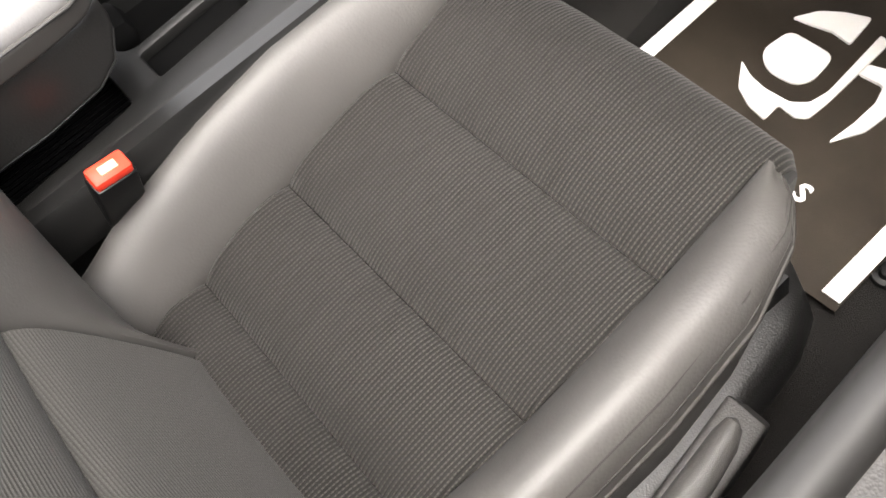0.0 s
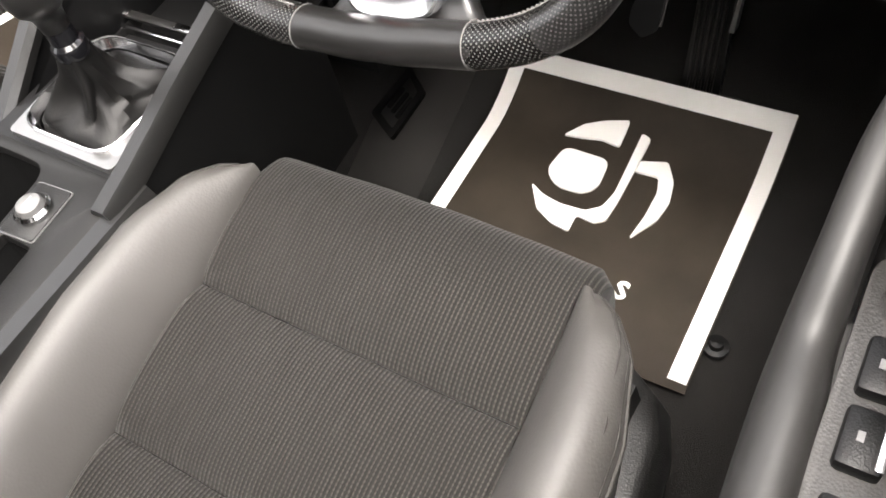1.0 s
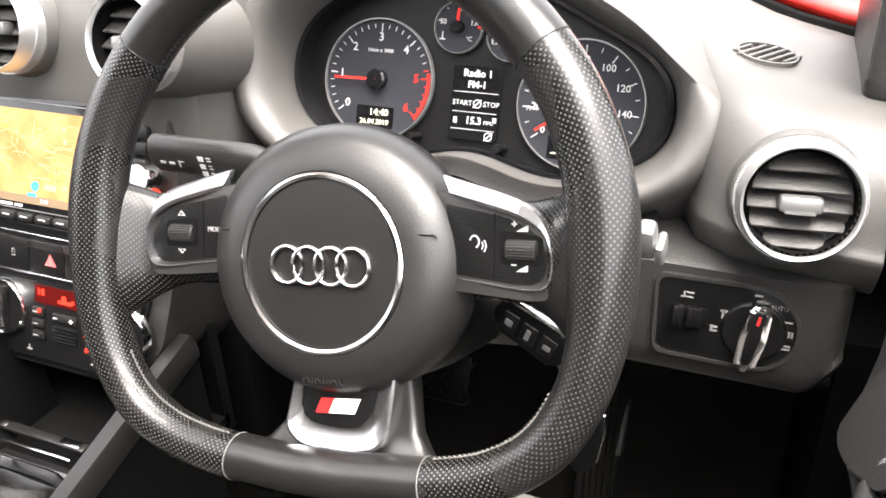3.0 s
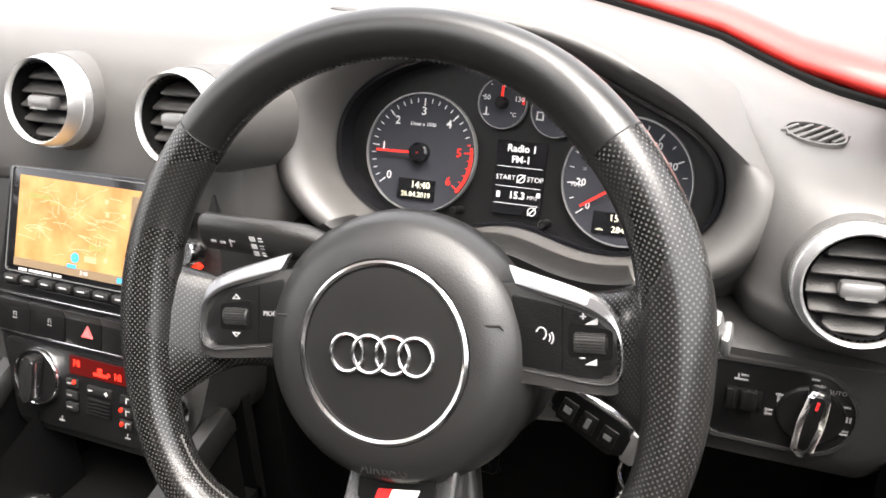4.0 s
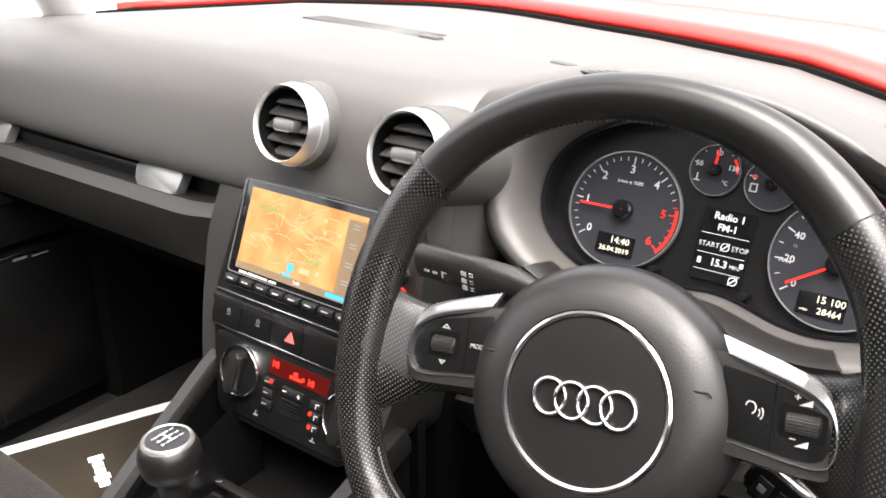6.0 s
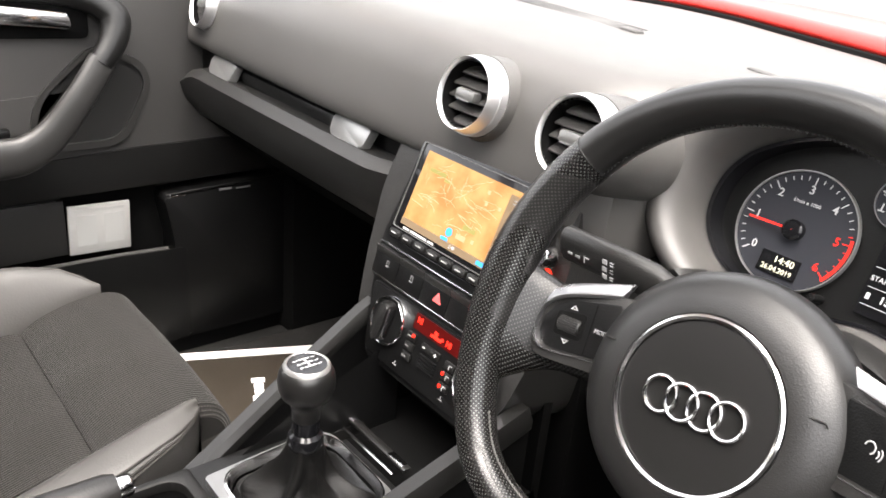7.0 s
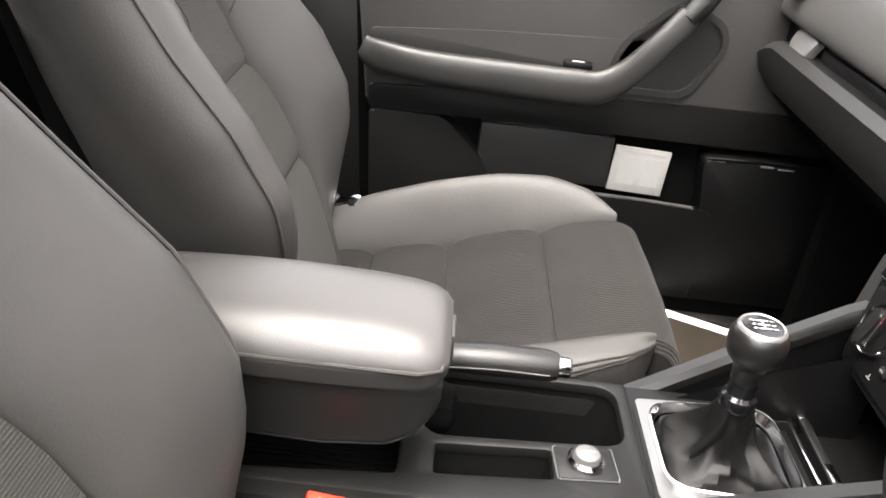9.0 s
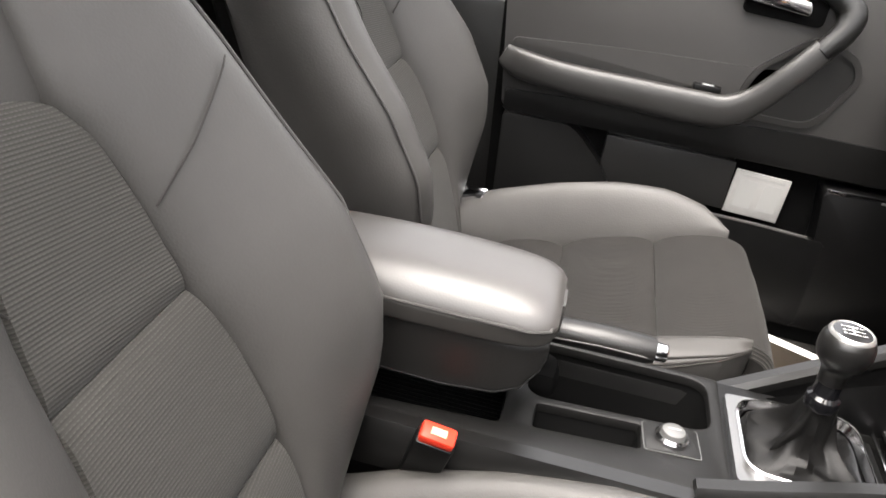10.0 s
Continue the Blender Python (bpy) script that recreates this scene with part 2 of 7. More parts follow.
def loft(rings, close=True, caps=True, uv=False, loop=False):
    """Skins rings of equal count. close: each ring is a loop; loop: the last ring meets the first."""
    bm = bmesh.new()
    rows = [[bm.verts.new(p) for p in r] for r in rings]
    n = len(rings[0])
    layer = bm.loops.layers.uv.new("UVMap") if uv else None
    if uv:
        us = []
        for r in rings:
            acc = [0.0]
            for i in range(n):
                acc.append(acc[-1] + (Vector(r[(i + 1) % n]) - Vector(r[i])).length)
            us.append(acc)
        vs = [0.0]
        for a, b in zip(rings, rings[1:] + rings[:1]):
            vs.append(vs[-1] + sum((Vector(p) - Vector(q)).length for p, q in zip(a, b)) / n)
    m = len(rows)
    for j in range(m if loop else m - 1):
        a, b = rows[j], rows[(j + 1) % m]
        for i in range(n if close else n - 1):
            k = (i + 1) % n
            try:
                f = bm.faces.new((a[i], a[k], b[k], b[i]))
            except ValueError:
                continue
            if uv:
                ju = us[(j + 1) % m]
                for lp, c in zip(f.loops, ((us[j][i], vs[j]), (us[j][i + 1], vs[j]), (ju[i + 1], vs[j + 1]), (ju[i], vs[j + 1]))):
                    lp[layer].uv = c
    if caps and close and not loop:
        for r in (rows[0], rows[-1]):
            try:
                bm.faces.new(r)
            except ValueError:
                pass
    return bm


def spline(pts, n, closed=False):
    """n points along a Catmull-Rom curve through pts."""
    pts = [Vector(p) for p in pts]
    k = len(pts)
    out = []
    segs = k if closed else k - 1
    for s in range(n):
        f = s * segs / (n if closed else n - 1)
        i = min(int(f), segs - 1)
        t = f - i
        g = (lambda a: pts[a % k]) if closed else (lambda a: pts[max(0, min(k - 1, a))])
        p0, p1, p2, p3 = g(i - 1), g(i), g(i + 1), g(i + 2)
        out.append(0.5 * ((2 * p1) + (p2 - p0) * t + (2 * p0 - 5 * p1 + 4 * p2 - p3) * t * t + (3 * p1 - p0 - 3 * p2 + p3) * t ** 3))
    return out


def tube(path, r, seg=10, closed=False, flat=1.0, up=(0, 0, 1), uv=False, caps=True):
    """A round bar along a path; r: one radius or one for each point; flat: height over width."""
    path = [Vector(p) for p in path]
    rings = []
    k = len(path)
    for i, p in enumerate(path):
        a, b = (path[(i - 1) % k], path[(i + 1) % k]) if closed else (path[max(0, i - 1)], path[min(k - 1, i + 1)])
        d = (b - a).normalized()
        side = d.cross(Vector(up))
        side = side.normalized() if side.length > 1e-6 else Vector((1, 0, 0))
        top = side.cross(d)
        ri = r[i] if isinstance(r, (list, tuple)) else r
        rings.append([p + side * ri * math.cos(2 * math.pi * s / seg) + top * ri * flat * math.sin(2 * math.pi * s / seg) for s in range(seg)])
    return loft(rings, caps=caps, loop=closed, uv=uv)


def box(sx, sy, sz, at=(0, 0, 0), bevel=0.0, seg=2, taper=None):
    bm = bmesh.new()
    bmesh.ops.create_cube(bm, size=1.0)
    bmesh.ops.scale(bm, vec=(sx, sy, sz), verts=bm.verts)
    if taper:
        for v in bm.verts:
            if v.co.z > 0:
                v.co.x *= taper[0]
                v.co.y *= taper[1]
    if bevel:
        bmesh.ops.bevel(bm, geom=bm.edges[:], offset=min(bevel, 0.49 * min(sx, sy, sz)), segments=seg, profile=0.5, affect="EDGES", clamp_overlap=True)
    bmesh.ops.translate(bm, vec=at, verts=bm.verts)
    return bm


def lathe(profile, seg=32, at=(0, 0, 0)):
    """Turns (radius, height) pairs about z."""
    rings = [[(at[0] + r * math.cos(2 * math.pi * s / seg), at[1] + r * math.sin(2 * math.pi * s / seg), at[2] + z) for s in range(seg)] for r, z in profile]
    return loft(rings, caps=False)


def plate(outline, z0, z1, bevel=0.0, seg=2):
    """A prism over a 2D outline from z0 to z1, its top edge bevelled."""
    bm = bmesh.new()
    lo, hi = [bm.verts.new((x, y, z0)) for x, y in outline], [bm.verts.new((x, y, z1)) for x, y in outline]
    n = len(outline)
    for i in range(n):
        bm.faces.new((lo[i], lo[(i + 1) % n], hi[(i + 1) % n], hi[i]))
    bm.faces.new(lo[::-1])
    top = bm.faces.new(hi)
    if bevel:
        bmesh.ops.bevel(bm, geom=list(top.edges), offset=bevel, segments=seg, profile=0.5, affect="EDGES", clamp_overlap=True)
    return bm


def rounded(pts, r, seg=5):
    """Rounds the corners of a 2D polygon."""
    out = []
    n = len(pts)
    for i in range(n):
        p, a, b = Vector(pts[i]), Vector(pts[i - 1]), Vector(pts[(i + 1) % n])
        ri = r[i] if isinstance(r, (list, tuple)) else r
        da, db = (a - p), (b - p)
        ri = min(ri, da.length * 0.49, db.length * 0.49)
        s, e = p + da.normalized() * ri, p + db.normalized() * ri
        for k in range(seg + 1):
            t = k / seg
            q = (1 - t) ** 2 * s + 2 * t * (1 - t) * p + t * t * e
            out.append((q.x, q.y))
    return out


def rect(x0, y0, x1, y1, r=0.0, seg=4):
    pts = [(x0, y0), (x1, y0), (x1, y1), (x0, y1)]
    return rounded(pts, r, seg) if r else pts


def ring_plate(outer, inner, z0, z1):
    """A flat frame between two outlines of equal count."""
    rings = [[(x, y, z0) for x, y in outer], [(x, y, z1) for x, y in outer], [(x, y, z1) for x, y in inner], [(x, y, z0) for x, y in inner]]
    return loft(rings, caps=False, loop=True)


def circle(r, seg=32, at=(0, 0)):
    return [(at[0] + r * math.cos(2 * math.pi * i / seg), at[1] + r * math.sin(2 * math.pi * i / seg)) for i in range(seg)]


def words(text, size, at, material, parent, name="lettering", align="CENTER", bold=0.0, turn=0.0):
    cu = bpy.data.curves.new(name, "FONT")
    cu.body, cu.size, cu.align_x, cu.align_y, cu.extrude, cu.offset = text, size, align, "CENTER", 0.00015, bold
    cu.resolution_u = 2
    tmp = bpy.data.objects.new("tmp", cu)
    scene.collection.objects.link(tmp)
    bpy.context.view_layer.update()
    me = bpy.data.meshes.new_from_object(tmp)
    bpy.data.objects.remove(tmp)
    bpy.data.curves.remove(cu)
    me.materials.clear()
    me.materials.append(material)
    ob = new(name, me)
    ob.parent = parent
    ob.matrix_basis = pose(*at, 0, 0, turn)
    return ob


def bars(rows, material, parent, name="symbol", z=0.0005, h=0.0006):
    """Small flat bars (x, y, width, height) in one mesh."""
    return part(name, merge(*[box(w, hh, h, (x, y, z)) for x, y, w, hh in rows]), material, parent)


# ---- the setting: ground, body shell, floor ----
EDGE = spline([Vector((a, b, 0)) for a, b in ((-0.78, 0.40), (-0.62, 0.50), (-0.50, 0.57), (-0.35, 0.65), (-0.20, 0.685), (0.10, 0.615), (0.345, 0.565), (0.50, 0.505), (0.573, 0.455), (0.68, 0.42), (0.80, 0.41))], 90)


def on_side(x):
    """The dash's reach to the windscreen at x."""
    return float(np.interp(x, [p.x for p in EDGE], [p.y for p in EDGE]))


ZT = ((-0.72, 0.728), (-0.45, 0.750), (-0.1, 0.751), (0.12, 0.746), (0.30, 0.735), (0.46, 0.705), (0.52, 0.684), (0.56, 0.675), (0.66, 0.660))
ZL = ((-0.72, 0.625), (0.08, 0.625), (0.20, 0.57), (0.66, 0.558))
YF = ((-0.72, 0.145), (-0.30, 0.135), (0.14, 0.14), (0.165, 0.27), (0.20, 0.315), (0.488, 0.315), (0.505, 0.262), (0.522, 0.205), (0.538, 0.182), (0.56, 0.172), (0.66, 0.164))


def at_x(table, x):
    return float(np.interp(x, [a for a, _ in table], [b for _, b in table]))


ground = tagged(part("ground", box(300, 300, 0.2, (0, 0, -0.5)), CONCRETE), "pale dry concrete yard outside the car", "ground", kind="structure")

bm = bmesh.new()
rows = []
for y, z in ((-1.9, -0.012), (-0.7, -0.012), (0.40, -0.012), (0.52, 0.03), (0.66, 0.22), (0.74, 0.42), (0.74, 0.68)):
    rows.append([bm.verts.new((x, y, z)) for x in (-0.68, -0.3, -0.08, 0.10, 0.3, 0.70)])
for a, b in zip(rows, rows[1:]):
    for i in range(5):
        bm.faces.new((a[i], a[i + 1], b[i + 1], b[i]))
floor = part("floor", bm, CARPET)
solid = floor.modifiers.new("thickness", "SOLIDIFY")
solid.thickness = -0.02
tagged(floor, "dark charcoal carpet of the footwells", "carpet", kind="structure")

# tunnel between the footwells
tunnel = tagged(part("tunnel", loft([[(-0.12 + l, y, -0.02), (-0.10 + l, y, 0.14), (-0.05 + l / 2, y, 0.22), (0.12 - r, y, 0.22), (0.135 - r, y, 0.14), (0.145 - r, y, -0.02)] for y, l, r in ((-1.9, 0, 0), (-0.2, 0, 0), (0.02, 0.02, 0.02), (0.12, 0.06, 0.08), (0.73, 0.06, 0.10))]), CARPET), "dark carpeted tunnel under the centre console", "tunnel", kind="structure")

# roof, pillars and outer walls, plain
roof = tagged(part("ceiling", merge(box(1.06, 0.98, 0.04, (0.01, -1.06, 1.17), 0.015), box(0.12, 0.48, 0.04, (0.48, -0.335, 1.17), 0.015), box(0.12, 0.48, 0.04, (-0.46, -0.335, 1.17), 0.015), box(1.06, 0.10, 0.04, (0.01, -0.05, 1.17), 0.015)), HEADLINER), "pale cloth headliner round the added roof opening", "ceiling", kind="structure")
# unseen roof opening, added so that daylight falls on the seats
added_roof_glass = part("window_2", box(0.84, 0.49, 0.006, (0.01, -0.335, 1.18)), PANE)
added_roof_glass.visible_shadow = False
tagged(added_roof_glass, "unseen clear roof panel, added to let daylight in", "roof window", kind="structure")
for s, nm in ((-1, "wall_left"), (1, "wall_right")):
    x = 0.01 + s * 0.78
    sill = part(nm, box(0.06, 3.0, 0.72, (x, -0.62, 0.22), 0.02), SHADOW_TRIM)
    tagged(sill, "dark lined body side below the windows", "wall", kind="structure")
    for k, (p, q, r) in enumerate((((0.01 + s * 0.755, 0.42, 0.62), (0.01 + s * 0.52, 0.06, 1.16), 0.035), ((0.01 + s * 0.735, -0.72, 0.55), (0.01 + s * 0.53, -0.80, 1.16), 0.05), ((0.01 + s * 0.74, -1.6, 0.55), (0.01 + s * 0.50, -1.48, 1.16), 0.07))):
        pil = part(f"trim_{nm[5:]}_{k + 1}", tube([p, ((p[0] + q[0]) / 2, (p[1] + q[1]) / 2, (p[2] + q[2]) / 2), q], r, 10), HEADLINER if k == 0 else SHADOW_TRIM)
        tagged(pil, "plain pillar trim between the windows", "pillar", kind="structure")
# unseen rear closure, added to cut the light that comes from behind
rear = tagged(part("wall_rear", box(1.6, 0.06, 1.36, (0.01, -2.05, 0.53), 0.02), SHADOW_TRIM), "unseen dark rear panel, added to block light from behind", "wall", kind="structure")
for s, nm in ((-1, "wall_quarter_left"), (1, "wall_quarter_right")):
    quarter = loft([[(0.01 + s * 0.770, y, 0.56), (0.01 + s * 0.735, y, 0.56), (0.01 + s * 0.515, y, 1.20), (0.01 + s * 0.550, y, 1.20)] for y in (-2.03, -1.40, -0.80)])
    tagged(part(nm, quarter, SHADOW_TRIM), "unseen dark quarter panel, added to block light from the sides", "wall", kind="structure")
tagged(part("ceiling_rear", box(1.10, 0.52, 0.04, (0.01, -1.80, 1.17), 0.015), HEADLINER), "pale cloth headliner over the rear bench", "ceiling", kind="structure")
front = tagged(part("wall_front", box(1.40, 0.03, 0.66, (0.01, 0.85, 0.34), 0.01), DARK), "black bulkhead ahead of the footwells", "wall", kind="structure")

# windscreen
bm = loft([[(x, on_side(x) + 0.04, at_x(ZT, x) - 0.004) for x in np.linspace(-0.72, 0.72, 17)], [(x * 0.72 + 0.0, 0.09 - 0.10 * x * x, 1.15) for x in np.linspace(-0.72, 0.72, 17)]], close=False)
pane = part("window_1", bm, PANE)
pane.visible_shadow = False
tagged(pane, "clear laminated windscreen above the dashboard", "windscreen", kind="structure")

# bonnet beyond the glass
rings = []
for v in np.linspace(0, 1, 14):
    rings.append([(x, on_side(x) + 0.034 + v * (1.55 - on_side(x)), at_x(ZT, x) * (1 - v) + 0.735 * v - 0.008 + 0.02 * math.sin(math.pi * min(1, v * 1.2) * 0.5) - 0.16 * v ** 2.2) for x in np.linspace(-0.74, 0.76, 21)])
bm = loft(rings, close=False)
bonnet = thing("bonnet", Matrix.Identity(4), "glossy red car bonnet beyond the windscreen", "bonnet")
part("panel", bm, RED_PAINT, bonnet).modifiers.new("thickness", "SOLIDIFY").thickness = -0.012
cowl = part("trim_cowl", tube([(x, on_side(x) + 0.030, at_x(ZT, x) - 0.012) for x in np.linspace(-0.70, 0.72, 40)], 0.006, 8), DARK)
tagged(cowl, "black rubber strip along the windscreen base", "trim", kind="structure")

# ---- dashboard ----
def dash_ring(x):
    zl, zt, yf, ye = at_x(ZL, x), at_x(ZT, x), at_x(YF, x), on_side(x)
    h = zt - zl
    k = min(1.0, max(0.0, (x - 0.49) / 0.03))  # a folded lower edge beside the door
    pts = [(yf + 0.05, zl - 0.02), (yf + 0.012 + 0.006 * k, zl - 0.006 + 0.004 * k), (yf, zl + 0.006 + 0.020 * k), (yf + 0.004, zl + 0.35 * h), (yf + 0.016, zl + 0.72 * h), (yf + 0.042, zl + 0.935 * h), (yf + 0.10, zt), ((yf + ye) / 2 + 0.06, zt - 0.004), (ye - 0.02, zt - 0.008), (ye + 0.02, zt - 0.012)]
    return [(x, p.x, p.y) for p in spline([Vector((a, b, 0)) for a, b in pts], 34)] + [(x, ye + 0.02, zl - 0.03)]


dashboard = thing("dashboard", Matrix.Identity(4), "charcoal soft-touch plastic dashboard with round vents", "dashboard")
part("upper_pad", loft([dash_ring(x) for x in np.linspace(-0.70, 0.645, 60)], close=True), DASH, dashboard, "charcoal grained upper pad")


def low_ring(x, top, bot, y0, depth):
    return [(x, y0 + depth, top), (x, y0 + 0.012, top), (x, y0, top - 0.012), (x, y0 + 0.008, (top + bot) / 2), (x, y0 + 0.03, bot + 0.01), (x, y0 + 0.06, bot), (x, y0 + depth, bot - 0.01)]


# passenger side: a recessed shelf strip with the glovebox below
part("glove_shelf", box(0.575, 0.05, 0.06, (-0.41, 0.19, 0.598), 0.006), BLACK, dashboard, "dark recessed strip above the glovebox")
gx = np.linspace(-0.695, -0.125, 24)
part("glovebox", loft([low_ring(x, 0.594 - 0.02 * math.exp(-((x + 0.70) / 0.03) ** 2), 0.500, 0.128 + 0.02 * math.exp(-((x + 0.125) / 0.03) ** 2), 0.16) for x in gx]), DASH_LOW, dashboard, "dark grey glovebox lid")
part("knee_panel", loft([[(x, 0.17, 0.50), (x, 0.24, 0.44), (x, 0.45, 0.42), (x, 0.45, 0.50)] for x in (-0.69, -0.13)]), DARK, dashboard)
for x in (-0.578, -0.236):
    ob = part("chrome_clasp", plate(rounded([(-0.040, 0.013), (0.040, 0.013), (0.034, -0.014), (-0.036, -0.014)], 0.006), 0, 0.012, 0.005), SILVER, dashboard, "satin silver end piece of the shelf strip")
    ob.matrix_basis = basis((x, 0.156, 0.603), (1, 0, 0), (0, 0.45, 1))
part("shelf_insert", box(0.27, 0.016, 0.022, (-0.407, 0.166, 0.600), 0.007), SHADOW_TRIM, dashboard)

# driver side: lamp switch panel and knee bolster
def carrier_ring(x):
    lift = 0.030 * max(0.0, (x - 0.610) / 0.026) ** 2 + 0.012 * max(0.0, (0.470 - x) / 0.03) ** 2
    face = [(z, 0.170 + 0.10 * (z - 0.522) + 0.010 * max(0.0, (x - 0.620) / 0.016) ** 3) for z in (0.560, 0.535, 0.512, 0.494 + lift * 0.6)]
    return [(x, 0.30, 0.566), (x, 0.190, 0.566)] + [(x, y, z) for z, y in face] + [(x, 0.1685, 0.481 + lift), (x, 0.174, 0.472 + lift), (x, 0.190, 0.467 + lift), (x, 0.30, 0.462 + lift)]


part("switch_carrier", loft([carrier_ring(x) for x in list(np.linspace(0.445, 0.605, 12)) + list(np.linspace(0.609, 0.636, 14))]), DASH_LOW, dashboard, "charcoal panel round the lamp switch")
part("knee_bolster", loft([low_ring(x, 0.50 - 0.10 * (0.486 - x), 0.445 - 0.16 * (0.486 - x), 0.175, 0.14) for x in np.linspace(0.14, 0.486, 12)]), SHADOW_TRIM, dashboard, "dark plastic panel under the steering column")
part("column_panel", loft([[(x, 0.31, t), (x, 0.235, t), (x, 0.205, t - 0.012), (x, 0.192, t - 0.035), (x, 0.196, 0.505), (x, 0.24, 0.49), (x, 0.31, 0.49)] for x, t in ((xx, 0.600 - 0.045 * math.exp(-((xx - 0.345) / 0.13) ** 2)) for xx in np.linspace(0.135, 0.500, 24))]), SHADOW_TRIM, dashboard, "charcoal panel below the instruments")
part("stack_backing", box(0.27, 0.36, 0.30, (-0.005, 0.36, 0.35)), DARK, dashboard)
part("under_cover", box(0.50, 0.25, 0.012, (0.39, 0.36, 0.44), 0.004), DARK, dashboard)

# top grilles: the long speaker and demister slots, and the small side demister
def on_top(x0, x1, y, lift=0.0):
    """A frame on the dash's top between x0 and x1, in line with the windscreen."""
    za, zb = at_x(ZT, x0) - 0.0045, at_x(ZT, x1) - 0.0045
    xm = (x0 + x1) / 2
    return basis((xm, y - 0.185 * xm, (za + zb) / 2 + lift), (x1 - x0, -0.185 * (x1 - x0), zb - za), (0.185, 1, -0.02))


for x0, x1 in ((-0.275, -0.045), (0.150, 0.235)):
    g = on_top(x0, x1, 0.388)
    part("grille_well", box(x1 - x0, 0.040, 0.004, (0, 0, 0), 0.001), DARK, dashboard, loc=g)
    for k in range(5):
        part("grille_slat", box(x1 - x0 + 0.002, 0.0042, 0.004, (0, -0.016 + 0.008 * k, 0.001), 0.0012), SWITCH_PANEL, dashboard, loc=g)
part("speaker_cover", box(0.190, 0.042, 0.004, (0, 0, 0.0), 0.0015), DASH, dashboard, loc=on_top(-0.0425, 0.1475, 0.388))
for x in (-0.040, 0.145):
    part("cover_clip", box(0.030, 0.014, 0.006, (0, -0.012, 0.002), 0.003), SWITCH_PANEL, dashboard, loc=on_top(x - 0.015, x + 0.015, 0.388))
side_vent = thing("demister_vent", basis((0.556, 0.294, 0.6740), (1, -0.1, -0.15), (0.1, 1, 0.0)), "small oval side demister grille set in the dash", "vent")
oval = [(0.0205 * math.cos(a), 0.0215 * math.sin(a)) for a in np.linspace(0, 2 * math.pi, 40)[:-1]]
part("rim", ring_plate([(x * 1.08, y * 1.12) for x, y in oval], oval, -0.01, 0.005), DASH, side_vent)
part("backing", plate(oval, -0.012, 0.002), DARK, side_vent)
for k in range(6):
    x = -0.0178 + 0.0071 * k
    h = 0.0445 * math.sqrt(max(0.05, 1 - (x / 0.0215) ** 2))
    part("slat", moved(box(0.0030, h, 0.004, (0, 0, 0), 0.001), pose(x, 0, 0.0032, 0, 0, -20)), DASH, side_vent)


# ---- round air vents ----
def air_vent(at, r=0.041, tilt=15, yaw=0):
    a, b = radians(tilt), radians(yaw)
    m = basis(at, (math.cos(b), math.sin(b), 0), (0, math.sin(a), math.cos(a)))
    v = thing("air_vent", m, "round dashboard air vent with ribbed aluminium ring", "vent", "round dashboard vents")
    part("ring", lathe([(r * 0.86, 0.004), (r * 0.88, 0.009), (r * 0.915, 0.0105), (r * 0.97, 0.004), (r * 1.0, -0.006), (r * 1.02, -0.016), (r * 0.86, -0.016), (r * 0.86, 0.004)], 64), ALU, v, "satin aluminium ring")
    knurl = merge(*[moved(box(0.0011, 0.0012, 0.012), pose(r * 1.005 * math.cos(t), r * 1.005 * math.sin(t), -0.009, 0, 0, math.degrees(t))) for t in np.linspace(0, 2 * math.pi, 120)[:-1]])
    part("knurling", knurl, ALU, v)
    part("nacelle", lathe([(r * 0.90, -0.012), (r * 1.05, -0.012), (r * 1.09, -0.020), (r * 1.16, -0.045), (r * 1.20, -0.09)], 48), DASH, v, "grey plastic collar behind the ring")
    part("barrel", lathe([(r * 0.86, 0.006), (r * 0.865, -0.022), (0.0005, -0.022), (0.0005, -0.0195), (r * 0.81, -0.0195), (r * 0.82, 0.006)], 48), DARK, v)
    for k in range(5):
        y = (k - 2) * 0.312 * r - 0.001
        w = 2 * math.sqrt(max(0.0002, (r * 0.80) ** 2 - y * y))
        part("slat", moved(box(w, 0.0022, 0.016, (0, 0, 0), 0.001), pose(0, y, -0.007, 36, 0, 0)), SWITCH_PANEL, v)
    part("tab", merge(box(0.026, 0.0105, 0.012, (0, -0.001, 0.002), 0.003), box(0.018, 0.0015, 0.001, (0, -0.006, 0.0078))), SATIN, v, "satin grey adjusting tab")
    for x in (-0.010, 0.010):
        part("rear_blade", box(0.0018, r * 1.3, 0.006, (x, 0, -0.0165)), BLACK, v)
    return v


for at, r, t, yw in (((-0.011, 0.128, 0.704), 0.0365, 15, 0), ((0.127, 0.122, 0.702), 0.0365, 15, 0), ((0.592, 0.166, 0.622), 0.0388, 14, 6), ((-0.640, 0.150, 0.690), 0.038, 14, -6)):
    air_vent(at, r, t, yw)

# ---- instrument binnacle ----
TILT_C = 0.35
CL = basis((0.345, 0.262, 0.643), (1, 0, 0), (0, math.sin(TILT_C), math.cos(TILT_C)))
hood = thing("instrument_hood", CL, "charcoal plastic hood round the instruments", "instrument hood")


